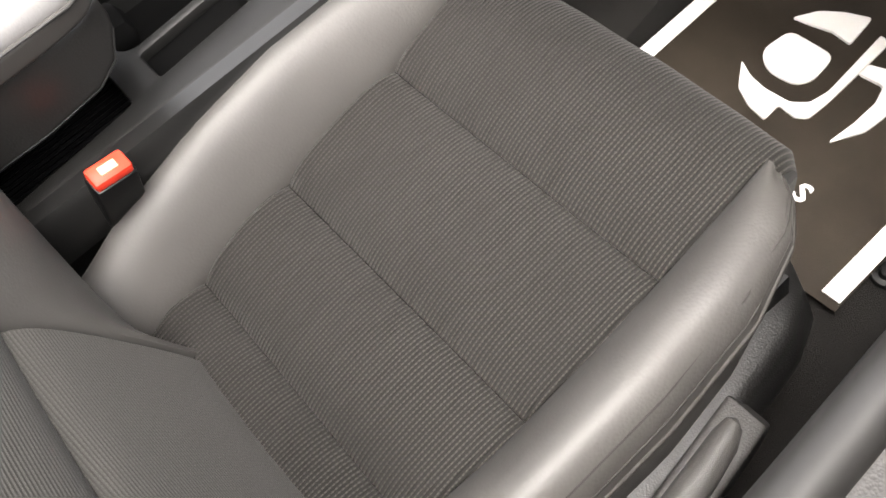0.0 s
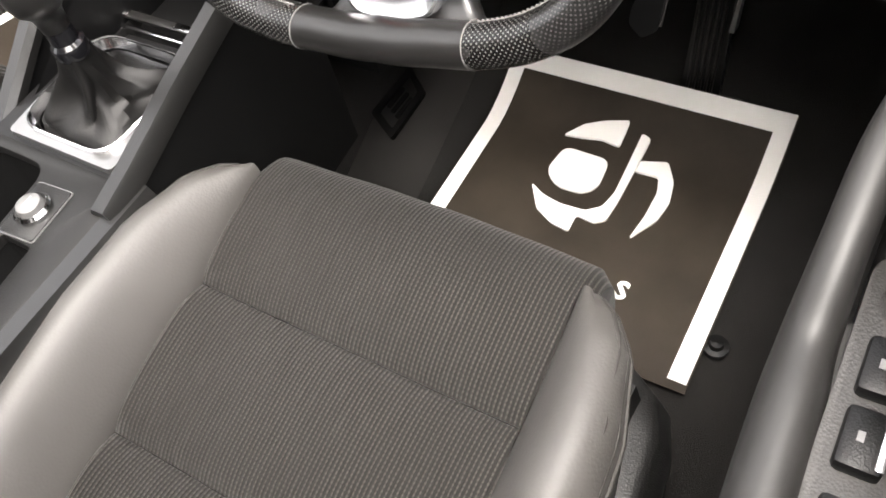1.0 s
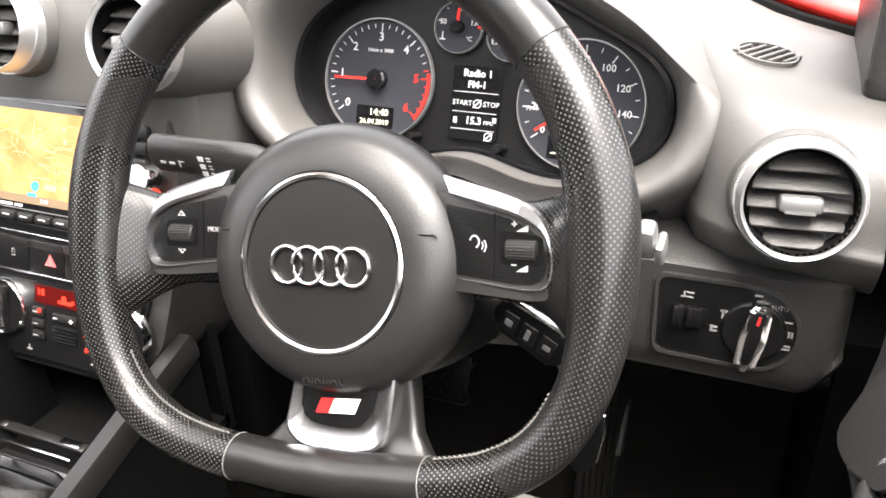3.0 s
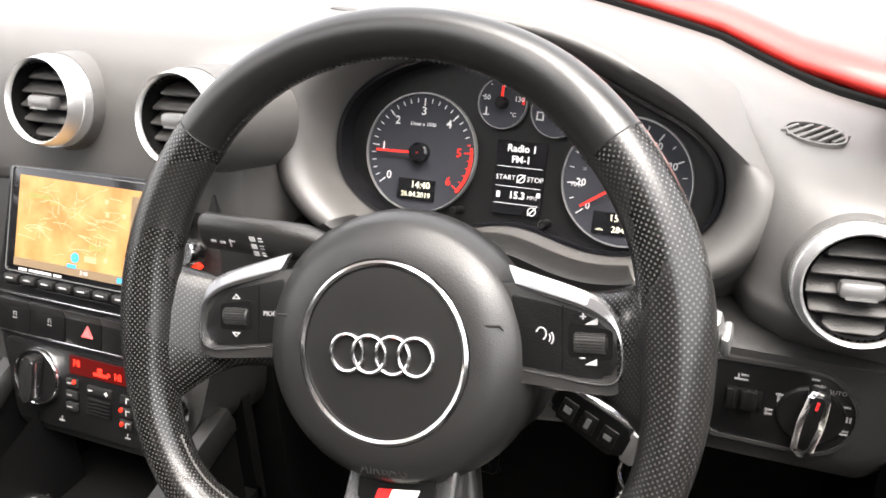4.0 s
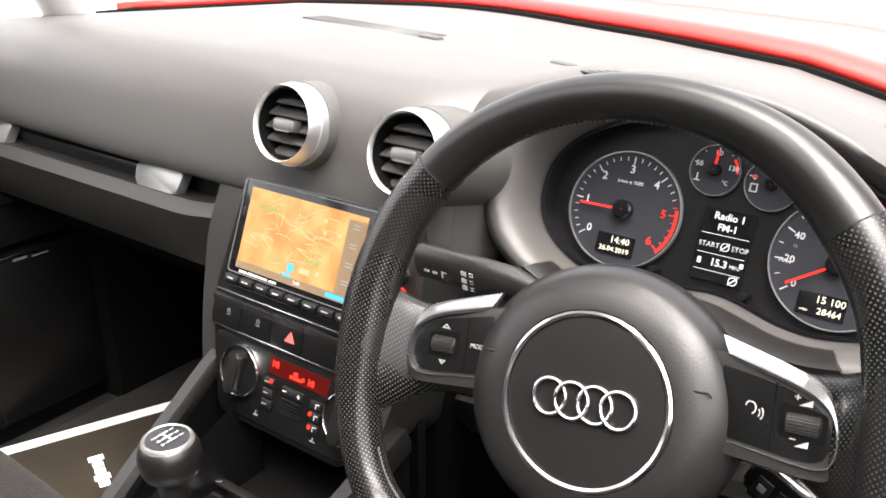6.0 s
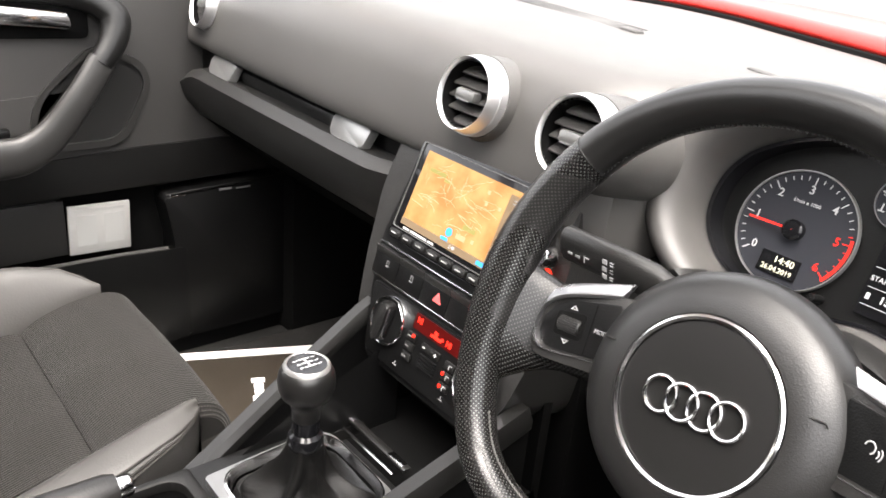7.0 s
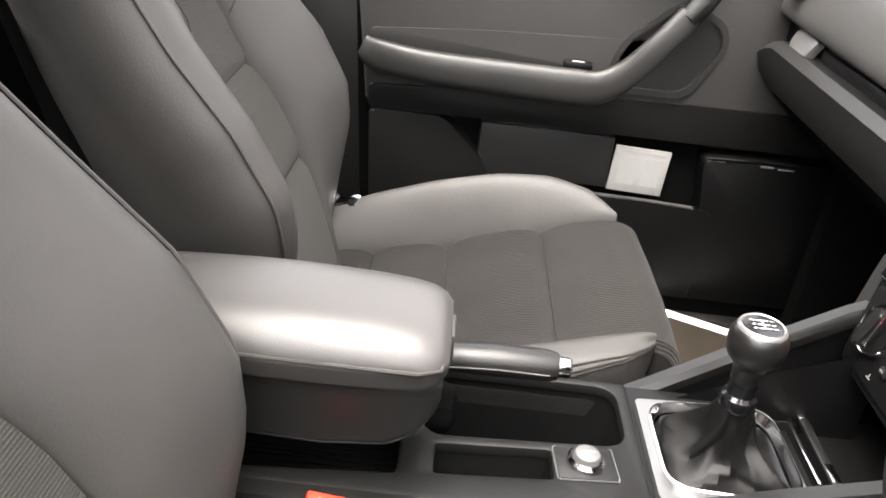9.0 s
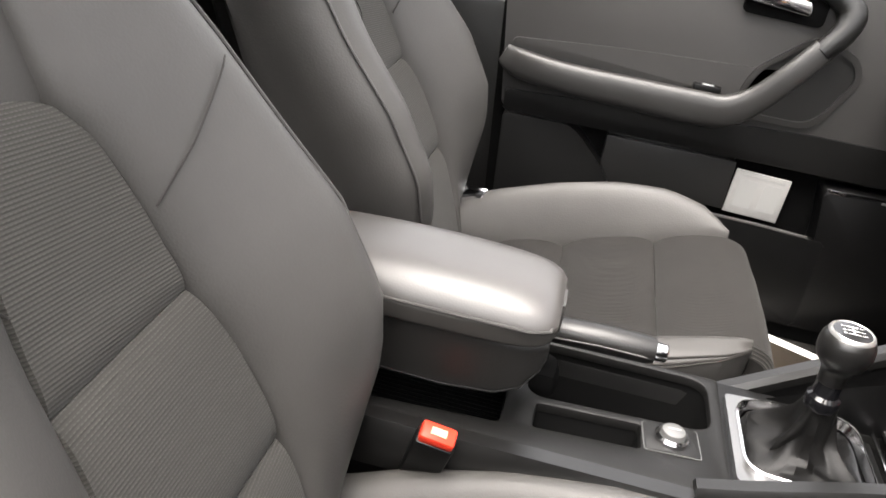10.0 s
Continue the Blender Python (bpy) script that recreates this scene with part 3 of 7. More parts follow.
def hood_outline(sx, sy, dz=0.0, dr=None):
    """An oval about the dials; dz: how far it stands out, dr: the same at the right-hand end."""
    out = []
    for i in range(144):
        a = 2 * math.pi * i / 144
        c, s = math.cos(a), math.sin(a)
        e = 2 / 2.3
        u = -0.004 + 0.166 * sx * math.copysign(abs(c) ** e, c)
        v = 0.004 + (0.088 if s > 0 else 0.080) * sy * math.copysign(abs(s) ** e, s)
        if s < 0:
            v += 0.022 * math.exp(-((u / 0.055) ** 2)) * (-s)
        k = max(0.0, min(1.0, u / 0.115))
        v -= 0.0235 * k * k * (3 - 2 * k) * (0.5 + 0.5 * s)
        k = max(0.0, min(1.0, (u - 0.02) / 0.14))
        k = k * k * (3 - 2 * k)
        out.append((u, v, dz if dr is None else dz * (1 - k) + dr * k))
    return out


def tucked(outline, drop=0.0):
    """Keeps the flange down on the dash's top and behind its face at the right-hand end."""
    out = []
    for q in outline:
        p = CL @ Vector(q)
        lid = float(np.mean(np.interp(p.x + np.linspace(-0.022, 0.022, 9), (0.20, 0.28, 0.33, 0.36, 0.40, 0.427, 0.468, 0.491, 0.513, 0.54, 0.57, 0.60), (0.790, 0.780, 0.766, 0.760, 0.751, 0.741, 0.717, 0.696, 0.679, 0.664, 0.653, 0.645)))) - drop
        g = max(0.0, 0.020 - abs(p.z - lid)) / 0.020
        p.z = min(p.z, lid) - 0.25 * 0.020 * g * g
        k = max(0.0, min(1.0, (p.x - 0.515) / 0.040))
        k = k * k * (3 - 2 * k)
        prof = [(y, z) for _, y, z in dash_ring(p.x)[:34] if y < at_x(YF, p.x) + 0.11]
        lim = float(np.interp(p.z, [z for _, z in prof], [y for y, _ in prof])) + 0.004
        p.y += k * max(0.0, lim - p.y) if p.x > 0.50 else 0.0
        out.append(tuple(CL.inverted() @ p))
    return out


part("shroud", loft([hood_outline(0.96, 0.93, -0.004), hood_outline(0.97, 0.95, 0.012), tucked(hood_outline(1.00, 1.0, 0.034, 0.030), 0.012), tucked(hood_outline(1.025, 1.035, 0.050, 0.044), 0.007), tucked(hood_outline(1.07, 1.09, 0.061, 0.055), 0.003), tucked(hood_outline(1.12, 1.16, 0.063, 0.060)), tucked(hood_outline(1.16, 1.22, 0.060, 0.058)), tucked(hood_outline(1.20, 1.265, 0.053, 0.047)), tucked(hood_outline(1.24, 1.31, 0.042, 0.030)), tucked(hood_outline(1.30, 1.36, 0.020, 0.005)), tucked(hood_outline(1.36, 1.42, -0.03, 0.0)), tucked(hood_outline(1.40, 1.46, -0.08, -0.07)), tucked(hood_outline(1.42, 1.48, -0.14, -0.13))], caps=False), DASH, hood, sharp=80)
part("bezel", loft([hood_outline(0.94, 0.91, 0.016), hood_outline(0.965, 0.945, 0.016), hood_outline(0.965, 0.945, -0.01), hood_outline(0.94, 0.91, -0.012)], caps=False, loop=True), GLOSS, hood, "gloss black bezel")

low = [[hood_outline(1.005, 1.0, 0.042)[i], hood_outline(1.05, 1.06, 0.062)[i], hood_outline(1.10, 1.13, 0.070)[i], hood_outline(1.17, 1.23, 0.066)[i], hood_outline(1.17, 1.23, 0.055)[i], hood_outline(1.05, 1.06, 0.044)[i]] for i in range(90, 123)]
part("lower_lip", loft(low), SHADOW_TRIM, hood, "dark stepped lip under the dials")

cluster = thing("instrument_cluster", CL, "lit instrument cluster with round dials and trip display", "instrument cluster")
part("face", plate([(u, v) for u, v, _ in hood_outline(0.96, 0.93)], -0.02, -0.006), BLACK, cluster, "black instrument face")


def dial(name, x, y, r, ticks, a0, a1, labels, size, needle, hub, red_from=None, minor=0):
    d = part(name, lathe([(r, -0.006), (r, -0.002), (0.001, -0.002)], 48, (x, y, 0)), DIAL, cluster)
    part("dial_ring", lathe([(r * 0.99, -0.004), (r * 0.995, 0.0010), (r * 1.010, 0.0010), (r * 1.022, -0.004)], 64, (x, y, 0)), SILVER, d, "thin silver dial ring")
    rows = []
    n = ticks * (minor + 1)
    white, red = [], []
    for k in range(n + 1):
        f = k / n
        a = radians(a0 + (a1 - a0) * f)
        ln = 0.13 * r if k % (minor + 1) == 0 else 0.07 * r
        b = moved(box(ln, 0.0009 if k % (minor + 1) == 0 else 0.0006, 0.0004), pose(x + (0.92 * r - ln / 2) * math.cos(a), y + (0.92 * r - ln / 2) * math.sin(a), -0.0014, 0, 0, math.degrees(a)))
        (red if red_from is not None and f >= red_from else white).append(b)
    if white:
        part("tick_marks", merge(*white), PRINT, d)
    if red:
        part("red_marks", merge(*red), NEEDLE, d)
    for txt, f in labels:
        a = radians(a0 + (a1 - a0) * f)
        words(txt, size, (x + 0.70 * r * math.cos(a), y + 0.70 * r * math.sin(a), -0.0012), NEEDLE if red_from is not None and f >= red_from else PRINT, d, bold=0.0001)
    a = radians(needle)
    part("needle", moved(box(0.78 * r, 0.0018, 0.001, (0.40 * r, 0, 0)), pose(x, y, 0.003, 0, 0, needle)), NEEDLE, d, "red needle")
    part("hub_cap", lathe([(hub, -0.002), (hub, 0.005), (hub * 0.8, 0.0065), (0.0005, 0.0065)], 24, (x, y, 0)), GLOSS, d)
    return d


tacho = dial("tachometer", -0.092, 0.0, 0.050, 6, 218, -38, [(str(k), k / 6) for k in range(7)], 0.0098, 181, 0.0085, red_from=0.8, minor=4)
words("1/min x 1000", 0.0045, (-0.092, 0.024, -0.0012), PRINT, tacho)
arc = [(-0.092 + q * math.cos(t), q * math.sin(t)) for q, ts in ((0.0475, np.linspace(radians(10), radians(-40), 14)), (0.0450, np.linspace(radians(-40), radians(10), 14))) for t in ts]
part("red_zone", plate(arc, -0.0016, -0.0011), NEEDLE, tacho)
speedo = dial("speedometer", 0.083, -0.006, 0.050, 8, 218, -38, [("0", 0), ("20", 1 / 8), ("40", 2 / 8), ("60", 3 / 8), ("80", 4 / 8), ("100", 5 / 8), ("120", 6 / 8), ("140", 7 / 8), ("160", 1)], 0.0078, 214, 0.0085, minor=1)
words("MPH", 0.0045, (0.045, -0.012, -0.0012), PRINT, speedo)
words("30", 0.0035, (0.050, 0.001, -0.0012), DIM_PRINT, speedo)
words("80", 0.0035, (0.060, 0.018, -0.0012), DIM_PRINT, speedo)
temp = dial("temperature_gauge", -0.0235, 0.047, 0.0205, 2, 165, 15, [("50", 0.0), ("90", 0.5), ("130", 1.0)], 0.0058, 88, 0.005, minor=1)
words("°C", 0.005, (-0.014, 0.038, -0.0012), PRINT, temp)
part("red_zone", plate([(-0.0235 + q * math.cos(t), 0.047 + q * math.sin(t)) for q, ts in ((0.0185, np.linspace(radians(40), radians(0), 10)), (0.0165, np.linspace(radians(0), radians(40), 10))) for t in ts], -0.0016, -0.0011), NEEDLE, temp)
bars([(-0.037, 0.037, 0.005, 0.001), (-0.037, 0.040, 0.001, 0.006)], PRINT, temp, z=-0.001)
fuel = dial("fuel_gauge", 0.022, 0.0435, 0.0205, 2, 165, 15, [("0", 0.0), ("1/2", 0.5), ("1/1", 1.0)], 0.0055, 96, 0.005, minor=1)
bars([(0.009, 0.036, 0.006, 0.001), (0.009, 0.042, 0.006, 0.001), (0.0065, 0.039, 0.001, 0.007), (0.0115, 0.039, 0.001, 0.007)], PRINT, fuel, z=-0.001)
bars([(0.008, 0.048, 0.004, 0.0016)], NEEDLE, fuel, z=-0.001)

trip = part("trip_display", plate(rect(-0.0245, -0.042, 0.0175, 0.0175, 0.002), -0.006, -0.0025), GLOSS, cluster, "black lit trip display")
words("Radio 1", 0.0082, (-0.003, 0.0115, -0.0022), LCD_WHITE, trip, bold=0.0002)
words("FM-1", 0.0078, (-0.003, 0.0025, -0.0022), LCD_WHITE, trip, bold=0.0002)
words("START", 0.0058, (-0.0145, -0.0125, -0.0022), LCD_WHITE, trip)
words("STOP", 0.0058, (0.0105, -0.0125, -0.0022), LCD_WHITE, trip)
words("15.3", 0.0082, (-0.0035, -0.0265, -0.0022), LCD_WHITE, trip, bold=0.0002)
words("MPG", 0.0042, (0.0095, -0.0272, -0.0022), LCD_WHITE, trip)
bars([(-0.0035, -0.0035, 0.038, 0.0005), (-0.0035, -0.0195, 0.038, 0.0005), (-0.0035, -0.0335, 0.038, 0.0005), (-0.0195, -0.0265, 0.003, 0.005), (0.0145, -0.0245, 0.003, 0.004)], LCD_WHITE, trip, "display_rule", z=-0.0022)
for cx, cy in ((-0.0015, -0.0125), (0.0105, -0.038)):
    part("stop_symbol", merge(ring_plate(circle(0.0036, 20, (cx, cy)), circle(0.0028, 20, (cx, cy)), -0.0024, -0.0019), moved(box(0.0095, 0.0010, 0.0005), pose(cx, cy, -0.002, 0, 0, 45))), LCD_WHITE, trip)
clock = part("clock_display", plate(rect(-0.110, -0.0405, -0.0755, -0.0225, 0.001), -0.002, -0.0008), GLOSS, tacho, "small black clock display")
words("14:40", 0.0082, (-0.089, -0.0275, -0.0005), LCD_AMBER, clock)
words("26.04.2019", 0.0062, (-0.0928, -0.0358, -0.0005), LCD_AMBER, clock)
odo = part("mileage_display", plate(rect(0.061, -0.0485, 0.096, -0.0305, 0.001), -0.002, -0.0008), GLOSS, speedo, "small black mileage display")
words("15 100", 0.0078, (0.0845, -0.0350, -0.0005), LCD_AMBER, odo)
words("28464", 0.0070, (0.0850, -0.0438, -0.0005), LCD_AMBER, odo)
words("miles", 0.0028, (0.067, -0.0445, -0.0005), LCD_AMBER, odo)
for x, y in ((-0.052, -0.044), (0.024, -0.046)):
    part("reset_pin", lathe([(0.0035, -0.006), (0.0035, 0.012), (0.0028, 0.0135), (0.0005, 0.0135)], 16, (x, y, 0)), BLACK, cluster)

# ---- lamp switch panel ----
LP = basis((0.558, 0.171, 0.522), (1, 0.02, 0), (0, 0.10, 1))
lamp_panel = thing("lamp_switch_panel", LP, "black lamp switch panel with a chrome-edged rotary knob", "switch panel")
part("panel", plate(rounded([(-0.046, 0.030), (0.030, 0.030), (0.048, 0.010), (0.047, -0.014), (0.030, -0.030), (-0.044, -0.028)], [0.008, 0.018, 0.014, 0.014, 0.018, 0.008]), -0.02, 0.003, 0.002), BLACK, lamp_panel)
part("panel_edge", ring_plate(rounded([(-0.0485, 0.0325), (0.031, 0.0325), (0.0505, 0.011), (0.0495, -0.015), (0.031, -0.0325), (-0.0465, -0.0305)], [0.009, 0.019, 0.015, 0.015, 0.019, 0.009]), rounded([(-0.046, 0.030), (0.030, 0.030), (0.048, 0.010), (0.047, -0.014), (0.030, -0.030), (-0.044, -0.028)], [0.008, 0.018, 0.014, 0.014, 0.018, 0.008]), -0.015, 0.0045), DASH_LOW, lamp_panel)
part("dimmer_well", box(0.024, 0.013, 0.004, (-0.023, 0.003, 0.003), 0.001), DARK, lamp_panel)
part("dimmer_wheel", merge(*[moved(box(0.0038, 0.015, 0.006, (0, 0, 0), 0.001), pose(-0.0325 + 0.0032 * k, 0.003, 0.006)) for k in (0, 1, 3, 4, 5)]), BLACK, lamp_panel, "small ribbed dimmer wheel")
part("knob_base", lathe([(0.0215, 0.0), (0.0215, 0.005), (0.020, 0.0065), (0.0005, 0.0065)], 40, (0.020, -0.001, 0)), BLACK, lamp_panel)
KN = pose(0.020, -0.001, 0.005, 0, 0, -8)
kn = part("knob", moved(plate(rounded([(-0.0068, -0.0255), (0.0068, -0.0255), (0.0088, 0.0), (0.0066, 0.0245), (-0.0066, 0.0245), (-0.0088, 0.0)], 0.005), 0, 0.0125, 0.005, 3), KN), CHROME, lamp_panel, "chrome-edged turning grip")
part("knob_inlay", moved(plate(rounded([(-0.0030, -0.0200), (0.0030, -0.0200), (0.0046, 0.0), (0.0034, 0.0215), (-0.0034, 0.0215), (-0.0046, 0.0)], 0.0025), 0.009, 0.0132, 0.001), KN), BLACK, kn, "black strip along the grip")
part("knob_mark", moved(box(0.0017, 0.006, 0.0006, (0, 0.015, 0.0135)), KN), RED_PRINT, kn)
bars([(-0.026, 0.0165, 0.009, 0.0012), (-0.024, 0.020, 0.005, 0.0012), (-0.028, 0.0185, 0.0012, 0.004), (0.0, 0.010, 0.006, 0.0014), (-0.001, 0.0075, 0.0014, 0.006), (-0.006, -0.003, 0.005, 0.0014), (-0.006, -0.006, 0.005, 0.0014), (-0.0075, -0.0045, 0.0014, 0.005), (0.020, 0.0255, 0.005, 0.0012), (0.041, 0.009, 0.005, 0.0012), (0.0425, 0.0, 0.0012, 0.004), (0.0445, 0.0, 0.0012, 0.004), (0.0415, -0.009, 0.006, 0.0012), (0.0415, -0.0115, 0.006, 0.0012)], DIM_PRINT, lamp_panel, z=0.0034)
words("AUTO", 0.0042, (0.034, 0.0185, 0.0034), DIM_PRINT, lamp_panel)

# ---- centre stack ----
SA = math.atan(0.3)
ST = basis((0.0055, 0.10, 0.5), (1, 0, 0), (0, math.sin(SA), math.cos(SA)))
stack = thing("centre_stack", ST, "charcoal centre stack panel that carries the radio and heater", "centre stack")
part("surround", plate(rounded([(-0.128, 0.160), (-0.142, 0.080), (-0.134, 0.0), (-0.122, -0.062), (-0.085, -0.085), (0.075, -0.085), (0.112, -0.062), (0.124, 0.0), (0.132, 0.080), (0.118, 0.160)], 0.02), -0.14, -0.004, 0.006), DASH_LOW, stack, "charcoal plastic surround")
INNER = [(-0.090, 0.153), (-0.113, 0.032), (-0.109, -0.010), (-0.086, -0.094), (0.080, -0.094), (0.104, -0.010), (0.106, 0.032), (0.084, 0.153)]
part("inlay", plate(rounded(INNER, 0.010), -0.012, 0.0, 0.002), BLACK, stack, "dark inlay panel")
for k, (v, a, b) in enumerate(((0.0275, -0.111, 0.101), (-0.0085, -0.108, 0.098))):
    part("trim_line", box(b - a, 0.0018, 0.002, ((a + b) / 2, v, 0.001), 0.0005), CHROME, stack, "thin chrome line")

radio = thing("navigation_radio", ST @ pose(-0.0035, 0.145, 0) @ pose(0, 0, 0, -6, 0, 0) @ pose(0, -0.145, 0), "gloss black navigation radio with a lit orange map", "navigation radio")
unit = part("housing", plate(rect(-0.086, 0.0395, 0.086, 0.147, 0.006), -0.018, 0.004, 0.002), GLOSS, radio)
part("bright_edge", ring_plate(rect(-0.083, 0.0515, 0.083, 0.1435, 0.004), rect(-0.0822, 0.0523, 0.0822, 0.1427, 0.004), 0.003, 0.0046), SATIN, radio)
scr = part("screen", plate(rect(-0.0725, 0.0575, 0.0725, 0.1365), 0.004, 0.0048), MAP_FACE, radio, "lit orange map on the screen")
rnd = random.Random(11)
roads = []
for k in range(58):
    x, y = rnd.uniform(-0.070, 0.030), 0.069 + 0.064 * rnd.random() ** 0.9
    a = rnd.choice((-0.10, -0.05, 0.0, 0.06, 0.12, 1.35, 1.6))
    step = 0.0034 if abs(a) < 1 else 0.0018
    pts = [(x, y, 0.0050)]
    for _ in range(rnd.randint(3, 9)):
        a += rnd.uniform(-0.32, 0.32)
        x, y = x + step * math.cos(a), y + step * math.sin(a)
        if not (-0.0715 < x < 0.0515 and 0.0660 < y < 0.1355):
            break
        pts.append((x, y, 0.0050))
    if len(pts) > 2:
        roads.append(tube(pts, rnd.choice((0.00022, 0.0003, 0.0004)), 4))
part("road_network", merge(*roads), MAP_LINE, scr)
for w, h, x, y in ((0.026, 0.0045, -0.048, 0.120), (0.012, 0.003, -0.030, 0.116), (0.018, 0.005, 0.020, 0.084)):
    part("map_patch", box(w, h, 0.0002, (x, y, 0.0050)), MAP_GREEN, scr)
for x, y in ((0.026, 0.124), (0.028, 0.113), (0.046, 0.114), (0.030, 0.075)):
    part("map_symbol", box(0.0035, 0.0035, 0.0003, (x, y, 0.0051)), MAP_LINE, scr)
part("side_menu", plate(rect(0.0525, 0.060, 0.0725, 0.1315), 0.0049, 0.0053), MAP_DARK, scr, "dark column of map symbols")
part("menu_symbols", merge(*[box(0.008, 0.0012, 0.0003, (0.0625, y + d, 0.0054)) for y in (0.124, 0.107, 0.090, 0.074) for d in (0, 0.003)]), DIM_PRINT, scr)
part("status_bar", plate(rect(-0.0725, 0.0575, 0.0725, 0.0645), 0.0049, 0.0053), MAP_DARK, scr)
part("status_field", box(0.026, 0.004, 0.0003, (0.057, 0.061, 0.0054)), MAP_BLUE, scr)
part("status_field", box(0.01, 0.003, 0.0003, (-0.006, 0.0655, 0.0054)), MAP_BLUE, scr)
words("2:40", 0.005, (0.008, 0.061, 0.0055), LCD_WHITE, scr)
part("position_dot", lathe([(0.0042, 0.0050), (0.0042, 0.0056), (0.0005, 0.0056)], 20, (-0.003, 0.073, 0)), MAP_BLUE, scr)
part("map_label", box(0.013, 0.005, 0.0003, (0.014, 0.0735, 0.0054)), MAP_LINE, scr)
part("maker_bars", merge(box(0.010, 0.0022, 0.0003, (-0.062, 0.0545, 0.0042)), box(0.026, 0.0022, 0.0003, (-0.042, 0.0545, 0.0042)), box(0.009, 0.0022, 0.0003, (-0.022, 0.0545, 0.0042))), PRINT, radio, "pale maker's marking")
for k in range(8):
    b = part("function_key", box(0.0178, 0.0078, 0.007, (-0.0725 + 0.0205 * k, 0.0455, 0.005), 0.0022), SHADOW_TRIM, radio)
    part("key_mark", box(0.008, 0.0013, 0.0003, (-0.0725 + 0.0205 * k, 0.0458, 0.0086)), KEY_PRINT, b)
for k in range(3):
    part("side_key", box(0.020, 0.010, 0.006, (0.101, 0.130 - 0.013 * k, 0.002), 0.002), SHADOW_TRIM, radio)
rk = part("volume_knob", lathe([(0.0125, 0.0), (0.0125, 0.012), (0.011, 0.015), (0.0005, 0.015)], 28, (0.113, 0.094, 0)), CHROME, radio, "silver rotary knob")
part("knob_light", plate([(0.113 + r * math.cos(t), 0.094 + r * math.sin(t)) for r, ts in ((0.0155, np.linspace(3.6, 5.6, 12)), (0.0125, np.linspace(5.6, 3.6, 12))) for t in ts], 0.0, 0.006), LCD_RED, radio, "red glowing edge")

switches = thing("switch_row", ST, "row of black rocker switches with red hazard button", "switches")
for k in range(5):
    x = -0.088 + 0.0415 * k
    b = part("rocker_switch", box(0.0412, 0.031, 0.010, (x, 0.0090, 0.0005), 0.0012), BLACK, switches)
    # paler strip that stands for the reflection along the switch tops
    part("painted_sheen", moved(box(0.0410, 0.0085, 0.0016, (0, 0, 0), 0.0006), pose(x, 0.0205, 0.0062, 22, 0, 0)), DASH_LOW, b)
    if k in (0, 1):
        bars([(x + 0.003, 0.0125, 0.0040, 0.0006), (x + 0.0015, 0.0105, 0.0006, 0.0034), (x + 0.0045, 0.0105, 0.0006, 0.0034), (x + 0.003, 0.0068, 0.0048, 0.0009)], DIM_PRINT, b, z=0.0058)
part("hazard_triangle", plate([(-0.0055, 0.0035), (0.0065, 0.0035), (0.0005, 0.0135)], 0.0055, 0.0068), mat("hazard_red", (0.75, 0.12, 0.12), 0.4, wear=0.0), switches, "red hazard triangle")

heater = thing("climate_control", ST, "black climate control panel with rotary knobs and red display", "climate control")
part("fascia", plate(rounded([(-0.100, -0.013), (0.100, -0.013), (0.082, -0.086), (-0.083, -0.086)], 0.006), -0.004, 0.0045, 0.002), BLACK, heater)


def heater_knob(x, y):
    b = part("temperature_knob", lathe([(0.0262, 0.002), (0.0260, 0.009), (0.0250, 0.0108), (0.0240, 0.0100), (0.0236, 0.007), (0.0005, 0.007)], 44, (x, y, 0)), CHROME, heater, "chrome-rimmed rotary knob")
    part("knob_face", lathe([(0.0236, 0.006), (0.0234, 0.0085), (0.0005, 0.0085)], 40, (x, y, 0)), BLACK, b)
    part("grip", moved(plate(rounded([(-0.0062, -0.021), (0.0062, -0.021), (0.0075, 0), (0.0062, 0.021), (-0.0062, 0.021), (-0.0075, 0)], 0.004), 0.008, 0.021, 0.004), pose(x, y, 0, 0, 0, -6)), SHADOW_TRIM, b)
    part("grip_edge", moved(merge(box(0.0014, 0.034, 0.008, (0.0068, 0, 0.014), 0.0005), box(0.0014, 0.034, 0.008, (-0.0068, 0, 0.014), 0.0005)), pose(x, y, 0, 0, 0, -6)), CHROME, b)


heater_knob(-0.056, -0.042)
heater_knob(0.0815, -0.044)
lcd = part("display", plate(rect(-0.0205, -0.0325, 0.0550, -0.0160, 0.001), 0.004, 0.0052), LCD_DARKRED, heater, "dark red climate display")
words("HI", 0.0080, (-0.0125, -0.0225, 0.0054), LCD_RED, lcd, bold=0.0003)
words("HI", 0.0080, (0.0340, -0.0265, 0.0054), LCD_RED, lcd, bold=0.0003)
bars([(0.0150, -0.0280, 0.016, 0.0028), (0.0140, -0.0245, 0.005, 0.0045), (0.0240, -0.0262, 0.003, 0.003)], LCD_RED, lcd, "fan_bars", z=0.0054)
for y in (-0.041, -0.052, -0.063):
    b = part("mode_button", box(0.014, 0.0085, 0.004, (-0.0165, y, 0.0055), 0.0015), SHADOW_TRIM, heater)
    part("button_mark", box(0.006, 0.0012, 0.0003, (-0.0185, y, 0.0077)), DIM_PRINT, b)
    b = part("mode_button", box(0.014, 0.0085, 0.004, (0.0445, y - 0.003, 0.0055), 0.0015), SHADOW_TRIM, heater)
    part("button_mark", merge(box(0.001, 0.005, 0.0003, (0.0455, y - 0.003, 0.0077)), box(0.004, 0.001, 0.0003, (0.0475, y - 0.001, 0.0077))), KEY_PRINT, b)
